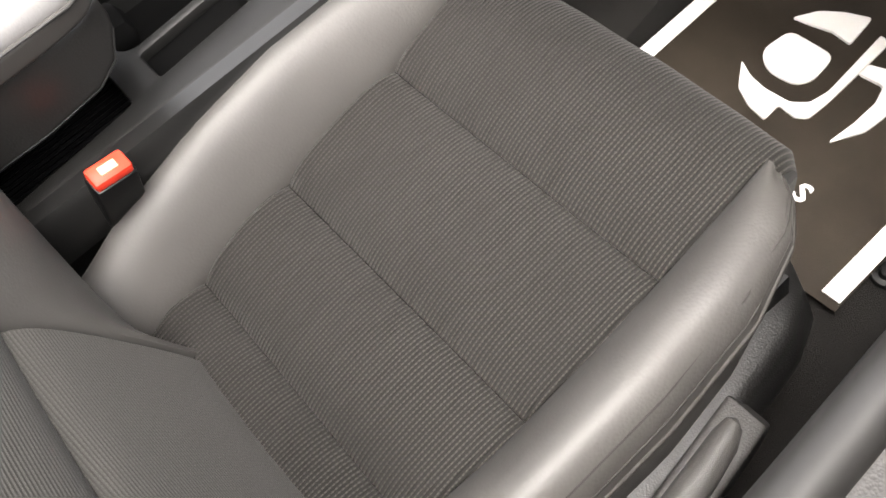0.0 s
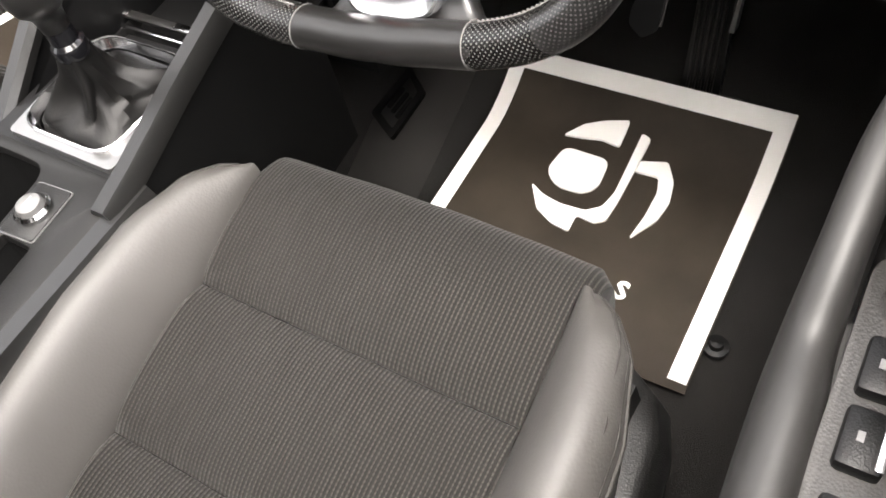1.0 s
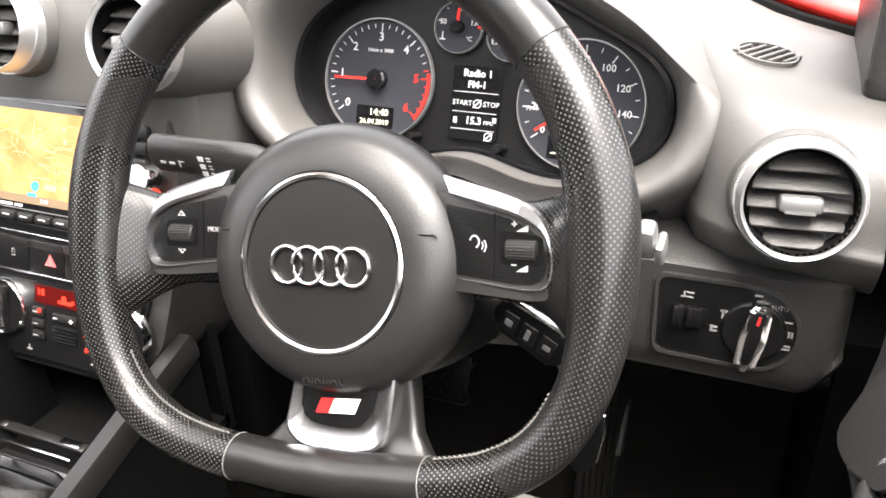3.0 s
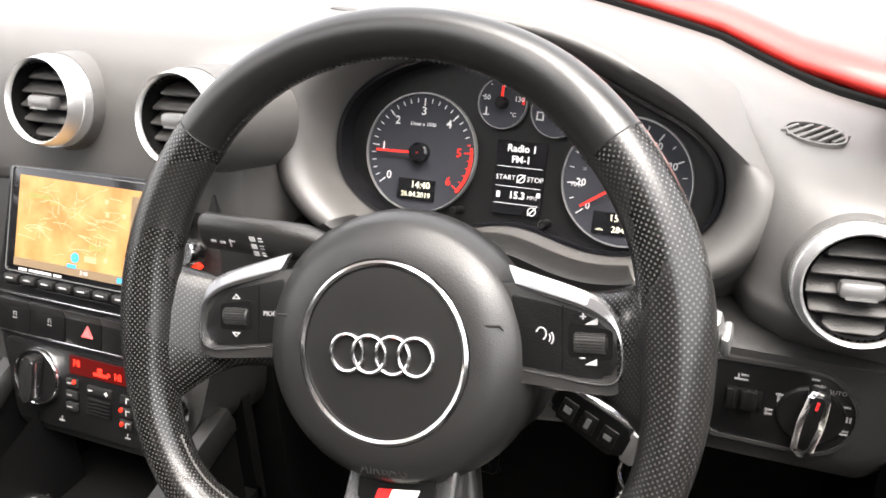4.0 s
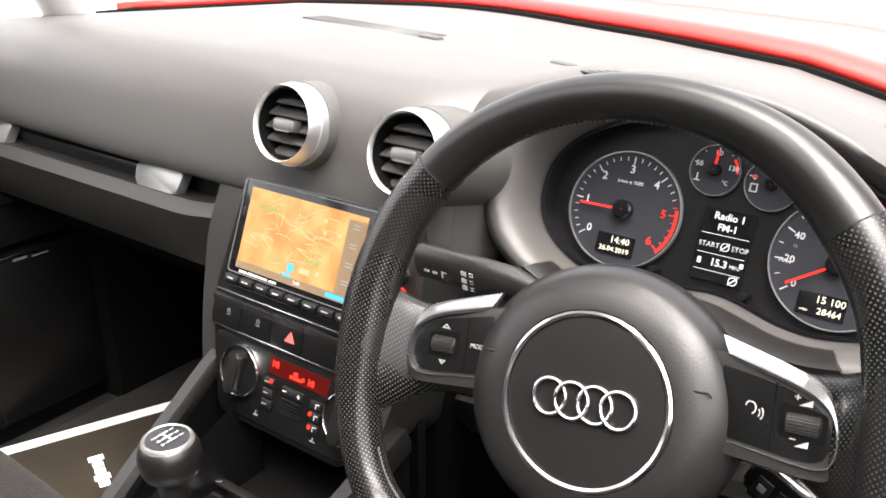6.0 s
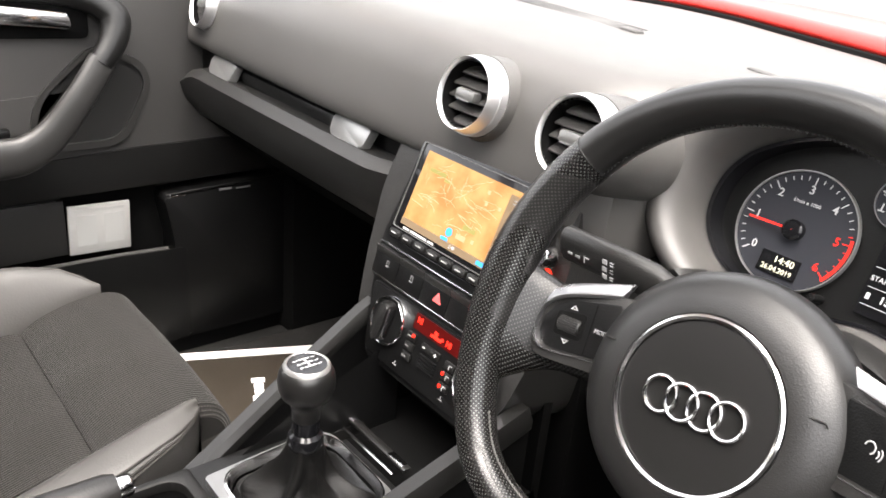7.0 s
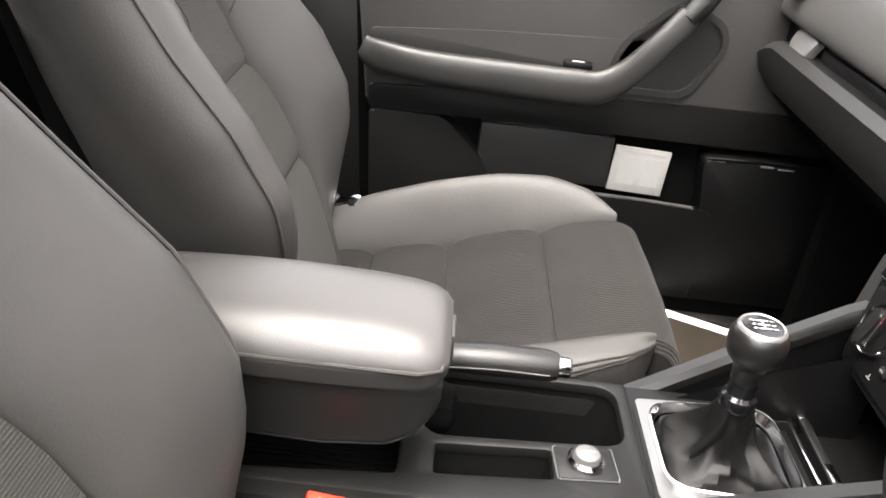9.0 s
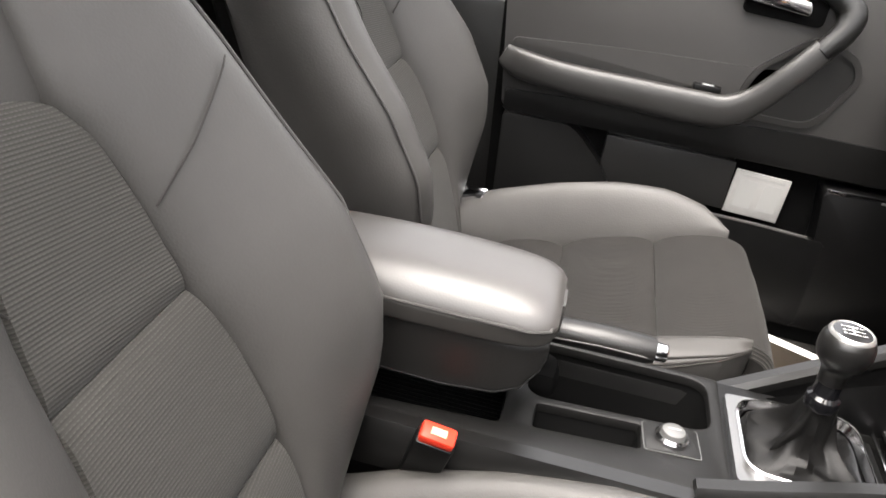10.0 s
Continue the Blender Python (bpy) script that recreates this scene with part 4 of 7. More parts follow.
for x, y in ((-0.0130, -0.0390), (0.0400, -0.0530), (0.0410, -0.0655)):
    part("indicator_lamp", lathe([(0.0019, 0.007), (0.0019, 0.0085), (0.0005, 0.0088)], 12, (x, y, 0)), LCD_RED, heater, "red indicator lamp")
part("fan_grille", merge(*[box(0.026, 0.0014, 0.004, (0.0140, -0.0515 - 0.0032 * k, 0.0055), 0.0005) for k in range(5)]), BLACK, heater)
part("fan_button", merge(box(0.028, 0.008, 0.004, (0.0140, -0.043, 0.005), 0.0015)), SHADOW_TRIM, heater)
bars([(0.0050, -0.043, 0.004, 0.0009), (0.0230, -0.043, 0.004, 0.0009), (0.0230, -0.043, 0.0009, 0.004)], PRINT, heater, z=0.0074)
bars([(-0.03, -0.079, 0.006, 0.0012), (-0.03, -0.0765, 0.0012, 0.003), (0.045, -0.079, 0.006, 0.0012), (0.045, -0.0765, 0.0012, 0.003)], DIM_PRINT, heater, z=0.0048)

# ---- steering wheel ----
TW, TL = radians(7), radians(23)
WX = (math.cos(TW), math.sin(TW) * math.sin(TL), math.sin(TW) * math.cos(TL))
WY = (-math.sin(TW), math.cos(TW) * math.sin(TL), math.cos(TW) * math.cos(TL))
WH = basis((0.3455, 0, 0.62), WX, WY)
wheel = thing("steering_wheel", WH, "flat-bottomed black leather sports steering wheel", "steering wheel")


RIM_TABLE = spline([Vector((a, r, 0)) for a, r in ((-90, 0.1185), (-72, 0.1235), (-57, 0.1365), (-46, 0.1485), (-35, 0.1580), (-24, 0.1612), (-12, 0.1622), (0, 0.1636), (15, 0.1675), (40, 0.1725), (60, 0.1772), (90, 0.1780))], 120)


def rim_point(a):
    """The rim's middle line; a in degrees from the right, through the top."""
    b = (a + 90) % 360 - 90
    m = b if b <= 90 else 180 - b
    r = float(np.interp(m, [p.x for p in RIM_TABLE], [p.y for p in RIM_TABLE]))
    return Vector((r * math.cos(radians(a)), r * math.sin(radians(a)), 0))


def rim_piece(a0, a1, width, n):
    rings = []
    for a in np.linspace(a0, a1, n):
        p = rim_point(a)
        d = (rim_point(a + 0.5) - rim_point(a - 0.5)).normalized()
        out = Vector((d.y, -d.x, 0))
        w = width(a)
        rings.append([p + out * (w[0] * math.cos(t) + w[2]) + Vector((0, 0, w[1] * math.sin(t))) for t in np.linspace(0, 2 * math.pi, 21)[:-1]])
    return loft(rings, uv=True)


def thick(a):
    """Half width, half depth and outward shift of the rim at an angle: thumb rests bulge by the spokes."""
    g = math.exp(-((abs(((a + 90) % 360) - 180) - 82) / 20) ** 2)
    h = math.exp(-((abs(((a + 90) % 360) - 180) - 48) / 22) ** 2) if 0 < a % 360 < 180 else 0.0
    return (0.0138 + 0.0045 * g + 0.0022 * h, 0.0155 + 0.001 * g + 0.001 * h, -0.0040 * g - 0.0010 * h)


S_TR, S_TL, S_BL, S_BR = 41.5, 133, 244, 300
part("rim_top", rim_piece(S_TR, S_TL, thick, 48), WHEEL_LEATHER, wheel, "smooth black leather top of the rim")
part("rim_side", rim_piece(S_BR - 360, S_TR, thick, 56), PERF, wheel, "perforated leather grip")
part("rim_side", rim_piece(S_TL, S_BL, thick, 56), PERF, wheel, "perforated leather grip")
part("rim_bottom", rim_piece(S_BL, S_BR, thick, 40), WHEEL_LEATHER, wheel, "smooth flat bottom of the rim")
for a in (S_TR, S_TL, S_BL, S_BR):
    p = rim_point(a)
    d = (rim_point(a + 0.5) - rim_point(a - 0.5)).normalized()
    out = Vector((d.y, -d.x, 0))
    w = thick(a)
    part("rim_seam", tube([p + out * (w[0] * 1.01 * math.cos(t) + w[2]) + Vector((0, 0, w[1] * 1.01 * math.sin(t))) for t in np.linspace(0, 2 * math.pi, 25)[:-1]], 0.0004, 6, closed=True, up=tuple(d)), SHADOW_TRIM if a < 180 else STITCH, wheel)
for a0, a1 in ((S_TR, S_TL), (S_BR - 357, -24), (204, S_BL - 3)):
    st = []
    n = int(abs(a1 - a0) * 0.9)
    for a in np.linspace(a0, a1, n):
        p = rim_point(a)
        d = (rim_point(a + 0.5) - rim_point(a - 0.5)).normalized()
        out = Vector((d.y, -d.x, 0))
        w = thick(a)
        q = p - out * (w[0] * 0.99 - w[2]) + Vector((0, 0, w[1] * 0.12))
        st.append(moved(box(0.0012, 0.0026, 0.0009), Matrix.Translation(q) @ pose(0, 0, 0, 0, 0, math.degrees(math.atan2(d.y, d.x)) + 60)))
    part("stitching", merge(*st), SHADOW_TRIM if a0 == S_TR else STITCH, wheel)

# hub: domed cover with a bright ring round the round badge
HUB = Matrix.Translation((0.002, 0.002, 0))
cover = lathe([(0.062, -0.052), (0.080, -0.043), (0.0848, -0.029), (0.0825, -0.015), (0.0745, -0.0040), (0.062, 0.0017), (0.0525, 0.003), (0.051, 0.000), (0.0005, 0.000)], 96)
for v in cover.verts:
    r = math.hypot(v.co.x, v.co.y)
    v.co.y *= 1.0 - 0.05 * max(0.0, (r - 0.053) / 0.032)
part("hub_cover", moved(cover, HUB), AIRBAG, wheel, "grained grey airbag cover")
part("bright_ring", moved(lathe([(0.0478, 0.0005), (0.0483, 0.0036), (0.0500, 0.0043), (0.0515, 0.0034), (0.0522, 0.0005)], 96), HUB), CHROME, wheel, "bright metal ring")
part("badge_field", moved(lathe([(0.0479, 0.000), (0.0477, 0.0024), (0.044, 0.003), (0.0005, 0.0032)], 72), HUB), HUB_DISC, wheel)
emblem = part("emblem", moved(merge(*[tube([(-0.0210 + 0.0140 * k + 0.0101 * math.cos(t), 0.0104 * math.sin(t), 0.0046 + 0.0004 * (k % 2)) for t in np.linspace(0, 2 * math.pi, 37)[:-1]], 0.00135, 8, closed=True) for k in range(4)]), Matrix.Translation((0.003, 0.0012, 0))), CHROME, wheel, "emblem of four linked chrome rings")
words("AIRBAG", 0.0085, (0.002, -0.0648, -0.0012), AIRBAG, wheel)
for x in (-0.062, 0.066):
    part("cover_notch", tube([(x - 0.004, 0.020, 0.0008), (x + 0.004, 0.020, 0.0004), (x + 0.006, 0.018, 0.0)], 0.0007, 6), AIRBAG, wheel)


def spoke(s):
    rows = spline([Vector(r) for r in ((0.056, 0.014, 0.030), (0.085, 0.012, 0.029), (0.112, 0.010, 0.028), (0.130, 0.008, 0.033), (0.146, 0.005, 0.043), (0.158, 0.002, 0.055))], 26)
    deep = spline([Vector(r) for r in ((-0.034, 0.010, 0), (-0.032, 0.012, 0), (-0.029, 0.012, 0), (-0.0215, 0.013, 0), (-0.008, 0.0135, 0), (0.000, 0.013, 0))], 26)
    part("spoke", loft([[(s * r.x, r.y + r.z * math.copysign(abs(math.cos(t)) ** 0.7, math.cos(t)), d.x + d.y * math.copysign(abs(math.sin(t)) ** 0.7, math.sin(t))) for t in np.linspace(0, 2 * math.pi, 29)[:-1]] for r, d in zip(rows, deep)], uv=True), PERF, wheel, "leather-covered spoke")
    dx, dy = 0.003, (0.0 if s < 0 else -0.0035)
    at = Matrix.Translation((dx, dy, 0))
    # satin frame behind the buttons, the bright strip that runs along its top and turns down the outer end
    part("spoke_frame", moved(plate(rounded([(s * x, y) for x, y in ((0.062, 0.047), (0.108, 0.0395), (0.1275, 0.033), (0.1335, 0.012), (0.1310, -0.0085), (0.120, -0.0105), (0.070, -0.0065))], [0.003, 0.01, 0.010, 0.012, 0.009, 0.006, 0.003]), -0.022, -0.0090, 0.002), at), STALK, wheel, "dark satin frame of the buttons")
    outer = spline([Vector(p) for p in ((0.068, 0.0555, -0.0105), (0.088, 0.0500, -0.0075), (0.108, 0.0440, -0.0060), (0.1215, 0.0375, -0.0058), (0.1275, 0.0265, -0.0060), (0.1302, 0.0130, -0.0062), (0.1293, 0.0014, -0.0066), (0.1238, -0.0042, -0.0072), (0.112, -0.0046, -0.0078), (0.094, -0.0025, -0.0085), (0.074, 0.0000, -0.0095))], 60)
    inner = spline([Vector(p) for p in ((0.074, 0.0435, -0.0085), (0.090, 0.0395, -0.0062), (0.107, 0.0350, -0.0050), (0.1175, 0.0305, -0.0050), (0.1258, 0.0240, -0.0054), (0.1290, 0.0128, -0.0060), (0.1282, 0.0022, -0.0064), (0.1232, -0.0032, -0.0070), (0.112, -0.0037, -0.0076), (0.094, -0.0016, -0.0083), (0.074, 0.0008, -0.0093))], 60)
    part("spoke_strip", moved(loft([[(s * o.x, o.y, o.z - 0.0035), (s * o.x, o.y, o.z - 0.0012), tuple(Vector((s * (0.8 * o.x + 0.2 * i.x), 0.8 * o.y + 0.2 * i.y, o.z + 0.0006))), tuple(Vector((s * (0.2 * o.x + 0.8 * i.x), 0.2 * o.y + 0.8 * i.y, i.z + 0.0004))), (s * i.x, i.y, i.z - 0.0008), (s * i.x, i.y, i.z - 0.006)] for o, i in zip(outer, inner)]), at), SPOKE_METAL, wheel, "bright metal strip round the spoke buttons")
    edge = [(0.070, 0.0410), (0.106, 0.0330), (0.1165, 0.0285), (0.1243, 0.0220), (0.1272, 0.012), (0.1262, 0.0030), (0.1215, -0.0018), (0.112, -0.0020), (0.074, 0.0020)]
    panel = part("button_panel", moved(plate(rounded([(s * x, y) for x, y in edge], [0.003, 0.01, 0.006, 0.006, 0.006, 0.004, 0.004, 0.006, 0.003], 3), -0.016, -0.0085, 0.0015), at), BLACK, wheel, "black button panel")
    rx = 0.1045 if s < 0 else 0.1130
    sw = part("scroll_wheel", moved(tube([(s * (rx - 0.0088), 0.0165, -0.0105), (s * (rx - 0.0078), 0.0165, -0.0105), (s * (rx + 0.0078), 0.0165, -0.0105), (s * (rx + 0.0088), 0.0165, -0.0105)], [0.0046, 0.0056, 0.0056, 0.0046], 16), at), SHADOW_TRIM, panel, "ribbed thumb roller")
    part("roller_ribs", moved(merge(*[box(0.0158, 0.0007, 0.0008, (s * rx, 0.0165 + 0.0055 * math.sin(a), -0.0105 + 0.0055 * math.cos(a))) for a in np.linspace(-1.1, 1.1, 9)]), at), STALK, sw)
    part("roller_well", moved(plate(rounded([(s * (rx - 0.0115), 0.0265), (s * (rx + 0.0115), 0.0235), (s * (rx + 0.0115), 0.0080), (s * (rx - 0.0115), 0.0085)], 0.003), -0.010, -0.0081), at), DARK, panel)
    jx = 0.0880 if s < 0 else 0.0985
    part("panel_joint", moved(box(0.0007, 0.034, 0.0006, (s * jx, 0.0185, -0.0084)), at), DARK, panel)
    return panel


left, right = spoke(-1), spoke(1)
words("MODE", 0.0042, (-0.0760, 0.0190, -0.0080), KEY_PRINT, left)
part("arrow_mark", merge(*[ring_plate([(-0.1045, 0.0015 * k + y), (-0.0985, 0.0015 * k + y), (-0.1015, y + 0.0045 * k)], [(-0.1033, 0.0021 * k + y), (-0.0997, 0.0021 * k + y), (-0.1015, y + 0.0036 * k)], -0.0086, -0.0080) for y, k in ((0.0255, 1), (0.0080, -1))]), KEY_PRINT, left)
part("volume_mark", merge(*[plate([(0.1130, y), (0.1195, y), (0.1195, y + 0.0035)], -0.0086, -0.0080) for y in (0.0225, 0.0015)], box(0.003, 0.0007, 0.0004, (0.1120, 0.0265, -0.0082)), box(0.0007, 0.003, 0.0004, (0.1120, 0.0265, -0.0082)), box(0.003, 0.0007, 0.0004, (0.1120, 0.0050, -0.0082))), KEY_PRINT, right)
part("voice_mark", merge(tube([(0.0900 + 0.0026 * math.cos(t), 0.0165 + 0.0032 * math.sin(t), -0.0082) for t in np.linspace(-1.2, 2.9, 12)], 0.00045, 5), *[tube([(0.0918 + r * math.cos(t), 0.0145 + r * math.sin(t), -0.0082) for t in np.linspace(-0.7, 0.7, 7)], 0.0004, 5) for r in (0.003, 0.0047)]), KEY_PRINT, right)

# lower spoke: leather that widens into the rim, a dished metal cup and the small badge
leather = []
for y, x0, x1, zb, zf in ((-0.055, -0.024, 0.046, -0.040, -0.024), (-0.070, -0.028, 0.048, -0.040, -0.024), (-0.085, -0.034, 0.050, -0.038, -0.023), (-0.098, -0.038, 0.052, -0.036, -0.0205), (-0.108, -0.047, 0.060, -0.030, -0.0165), (-0.116, -0.060, 0.072, -0.020, -0.004)):
    leather.append([(x, y, z) for x, z in rounded([(x0, zb), (x1, zb), (x1, zf), (x0, zf)], 0.006, 4)])
part("lower_spoke", loft(leather), WHEEL_LEATHER, wheel, "leather of the lower spoke")
CUP_OUT = rounded([(-0.0215, -0.060), (-0.0315, -0.0995), (-0.0225, -0.1090), (0.008, -0.1120), (0.0310, -0.1070), (0.0385, -0.0960), (0.0435, -0.060)], [0.002, 0.012, 0.02, 0.03, 0.02, 0.012, 0.002], 6)


def shrunk(pts, f, y0):
    return [(0.006 + (x - 0.006) * f, y0 + (y - y0) * f) for x, y in pts]


mc = part("metal_cup", loft([[(x, y, z) for x, y in shrunk(CUP_OUT, f, -0.070)] for f, z in ((1.0, -0.030), (1.0, -0.0135), (0.985, -0.0108), (0.94, -0.0100), (0.86, -0.0120), (0.74, -0.0150), (0.62, -0.0160))]), SPOKE_METAL, wheel, "bright dished metal cup under the hub")
part("cup_field", plate(rounded([(-0.0165, -0.060), (-0.0200, -0.087), (-0.0140, -0.0935), (0.0040, -0.0955), (0.0200, -0.0935), (0.0265, -0.086), (0.0310, -0.060)], [0.002, 0.006, 0.008, 0.02, 0.008, 0.006, 0.002]), -0.020, -0.0118, 0.001), BLACK, mc)
part("badge_red", plate([(-0.0098, -0.0875), (-0.0010, -0.0870), (0.0032, -0.0780), (-0.0056, -0.0785)], -0.0121, -0.0110), RED_PRINT, mc, "red half of the small badge")
part("badge_white", plate([(-0.0010, -0.0870), (0.0158, -0.0860), (0.0200, -0.0770), (0.0032, -0.0780)], -0.0121, -0.0110), WHITE, mc, "pale half of the small badge")

# ---- steering column, stalks and key ----
column = thing("steering_column", WH @ pose(0, 0, 0, 0, 0, -7), "black plastic steering column shroud", "steering column")
part("shroud", loft([rounded([(-0.045 * k, 0.035 * k), (0.045 * k, 0.035 * k), (0.06 * k, -0.02 * k), (0.035 * k, -0.075 * k), (-0.035 * k, -0.075 * k), (-0.06 * k, -0.02 * k)], 0.015) and [(x, y, z) for x, y in rounded([(-0.045 * k, 0.035 * k), (0.045 * k, 0.035 * k), (0.06 * k, -0.02 * k), (0.035 * k, -0.075 * k), (-0.035 * k, -0.075 * k), (-0.06 * k, -0.02 * k)], 0.015)] for z, k in ((-0.045, 0.9), (-0.08, 1.05), (-0.14, 1.1), (-0.24, 1.1))]), BLACK, column)
stalk = thing("control_stalk", basis((0.238, 0.078, 0.640), (1, 0.10, -0.03), (0, -0.3, 1)), "black indicator stalk with pale printed symbols", "stalk", "column stalks")
part("grip", loft([[(x, p[0] * k, p[1] * k2) for p in circle(1.0, 16)] for x, k, k2 in ((-0.063, 0.0125, 0.007), (-0.060, 0.0150, 0.009), (-0.005, 0.0155, 0.010), (0.016, 0.0145, 0.010), (0.030, 0.0085, 0.008), (0.075, 0.008, 0.007))]), STALK, stalk)
sd = pose(-0.03, 0.0, 0.0096)
part("symbols", moved(merge(box(0.004, 0.002, 0.0004, (-0.021, 0, 0)), box(0.004, 0.002, 0.0004, (-0.014, 0, 0)), box(0.0008, 0.006, 0.0004, (-0.008, 0, 0)), box(0.004, 0.0008, 0.0004, (-0.006, 0.002, 0)), *[box(0.004, 0.004, 0.0004, (0.010, y, 0)) for y in (-0.0065, 0, 0.0065)], *[box(0.003, 0.0008, 0.0004, (0.016, y + d, 0)) for y in (-0.0065, 0, 0.0065) for d in (-0.0012, 0.0012)]), sd), PRINT, stalk)
wiper = thing("control_stalk", basis((0.500, 0.078, 0.625), (1, -0.05, 0.05), (0, -0.3, 1)), "black wiper stalk with a bright metal end", "stalk", "column stalks")
part("arm", tube([(-0.09, 0, 0), (-0.03, 0, 0), (0.012, 0, 0)], [0.006, 0.007, 0.009], 12), BLACK, wiper)
part("end_piece", merge(box(0.012, 0.022, 0.014, (0.014, 0.002, 0), 0.004), box(0.005, 0.014, 0.016, (0.022, -0.004, 0), 0.002)), SATIN, wiper, "bright end of the stalk")
key = thing("car_key", basis((0.456, 0.062, 0.562), (1, -0.25, -0.34), (0.3, 0.1, 1)), "black flip key with a silver edge in the ignition", "key")
part("fob", plate(rounded([(-0.028, 0.0105), (0.022, 0.0125), (0.027, 0.0), (0.022, -0.0125), (-0.028, -0.0105)], 0.007), -0.008, 0.008, 0.003), BLACK, key)
part("silver_edge", box(0.046, 0.003, 0.012, (-0.002, 0.0128, 0.002), 0.0012), CHROME, key)
part("buttons", merge(*[box(0.010, 0.013, 0.0015, (x, -0.001, 0.0085), 0.0006) for x in (-0.016, -0.002, 0.012)]), SHADOW_TRIM, key)
bars([(-0.016, -0.001, 0.005, 0.004), (-0.002, -0.001, 0.003, 0.007), (0.012, -0.001, 0.005, 0.003)], DIM_PRINT, key, z=0.0095)
part("end_cap", box(0.010, 0.022, 0.017, (0.027, 0, 0), 0.003), SILVER, key, "silver end of the key")
tag = thing("key_tag", basis((0.487, 0.055, 0.500), (1, 0, 0.12), (0.12, 0.1, -1)), "blue and black tag hanging from the key ring", "key tag")
part("loop", tube([(0.010 * math.cos(t), -0.034 + 0.016 * math.sin(t), 0) for t in np.linspace(0, 2 * math.pi, 21)[:-1]], 0.0012, 6, closed=True), CHROME, tag)
part("tag_blue", box(0.005, 0.007, 0.003, (0.011, -0.012, -0.001), 0.001), BLUE, tag, "small blue tag")
part("tag_silver", plate(rounded([(0.003, -0.024), (0.0085, -0.027), (0.0125, -0.014), (0.0075, -0.008)], 0.002), 0.002, 0.005, 0.001), ALU, tag, "bright steel tag")
part("fob_leaf", plate(rounded([(0.010, -0.014), (0.0155, -0.013), (0.0135, 0.006), (0.006, 0.032), (-0.006, 0.040), (-0.013, 0.028), (-0.008, 0.012)], 0.004), -0.002, 0.002, 0.001), DARK, tag, "black leather fob")
for x0, x1 in ((0.0125, 0.0035), (0.0155, 0.0070)):
    part("leaf_edge", tube([(x0, -0.011, 0.002), (x0 - 0.001, 0.004, 0.003), (x1, 0.031, 0.002)], 0.0009, 6), CHROME, tag)

# ---- centre console ----
CZ = 0.362
console = thing("centre_console", pose(0, 0, 0), "grey plastic centre console with open bins", "centre console")


def holed(x0, y0, x1, y1, holes, z0, z1):
    """A slab with rectangular openings right through it."""
    xs = sorted({x0, x1, *[h[0] for h in holes], *[h[2] for h in holes]})
    ys = sorted({y0, y1, *[h[1] for h in holes], *[h[3] for h in holes]})
    solid_at = {}
    for i in range(len(xs) - 1):
        for j in range(len(ys) - 1):
            cx, cy = (xs[i] + xs[i + 1]) / 2, (ys[j] + ys[j + 1]) / 2
            solid_at[i, j] = not any(h[0] < cx < h[2] and h[1] < cy < h[3] for h in holes)
    bm = bmesh.new()
    vs = {}

    def vert(i, j, k):
        if (i, j, k) not in vs:
            vs[i, j, k] = bm.verts.new((xs[i], ys[j], (z0, z1)[k]))
        return vs[i, j, k]

    for (i, j), full in solid_at.items():
        if not full:
            continue
        bm.faces.new((vert(i, j, 1), vert(i + 1, j, 1), vert(i + 1, j + 1, 1), vert(i, j + 1, 1)))
        bm.faces.new((vert(i, j, 0), vert(i, j + 1, 0), vert(i + 1, j + 1, 0), vert(i + 1, j, 0)))
        for di, dj, a, b in ((-1, 0, (i, j + 1), (i, j)), (1, 0, (i + 1, j), (i + 1, j + 1)), (0, -1, (i, j), (i + 1, j)), (0, 1, (i + 1, j + 1), (i, j + 1))):
            if not solid_at.get((i + di, j + dj), False):
                bm.faces.new((vert(*a, 0), vert(*b, 0), vert(*b, 1), vert(*a, 1)))
    edges = [e for e in bm.edges if len(e.link_faces) == 2 and e.calc_face_angle(0) > 1.0 and (e.verts[0].co.z > z1 - 1e-5 and e.verts[1].co.z > z1 - 1e-5)]
    bmesh.ops.bevel(bm, geom=edges, offset=0.003, segments=2, profile=0.5, affect="EDGES", clamp_overlap=True)
    return bm




def grown(pts, d):
    """An outline moved outwards by d."""
    out = []
    n = len(pts)
    for k in range(n):
        t = (Vector(pts[(k + 1) % n]) - Vector(pts[k - 1])).normalized()
        out.append((pts[k][0] + t.y * d, pts[k][1] - t.x * d))
    return out


def frame_plate(outer, holes, z0, z1, edge=0.003):
    """A slab with rounded openings, their rims softened. Outlines run anticlockwise."""
    bm = bmesh.new()
    loops = []
    for pts, sign in [(outer, -1)] + [(h, 1) for h in holes]:
        rim = [bm.verts.new((x, y, z1)) for x, y in grown(pts, sign * edge)]
        mid = [bm.verts.new((x, y, z1 - edge * 0.3)) for x, y in grown(pts, sign * edge * 0.3)]
        low = [bm.verts.new((x, y, z1 - edge)) for x, y in pts]
        end = [bm.verts.new((x, y, z0)) for x, y in pts]
        n = len(pts)
        for a, b in ((rim, mid), (mid, low), (low, end)):
            for k in range(n):
                bm.faces.new((a[k], a[(k + 1) % n], b[(k + 1) % n], b[k]))
        loops += [bm.edges.get((rim[k], rim[(k + 1) % n])) for k in range(n)]
    bmesh.ops.triangle_fill(bm, use_beauty=True, use_dissolve=False, edges=loops, normal=(0, 0, 1))
    return bm


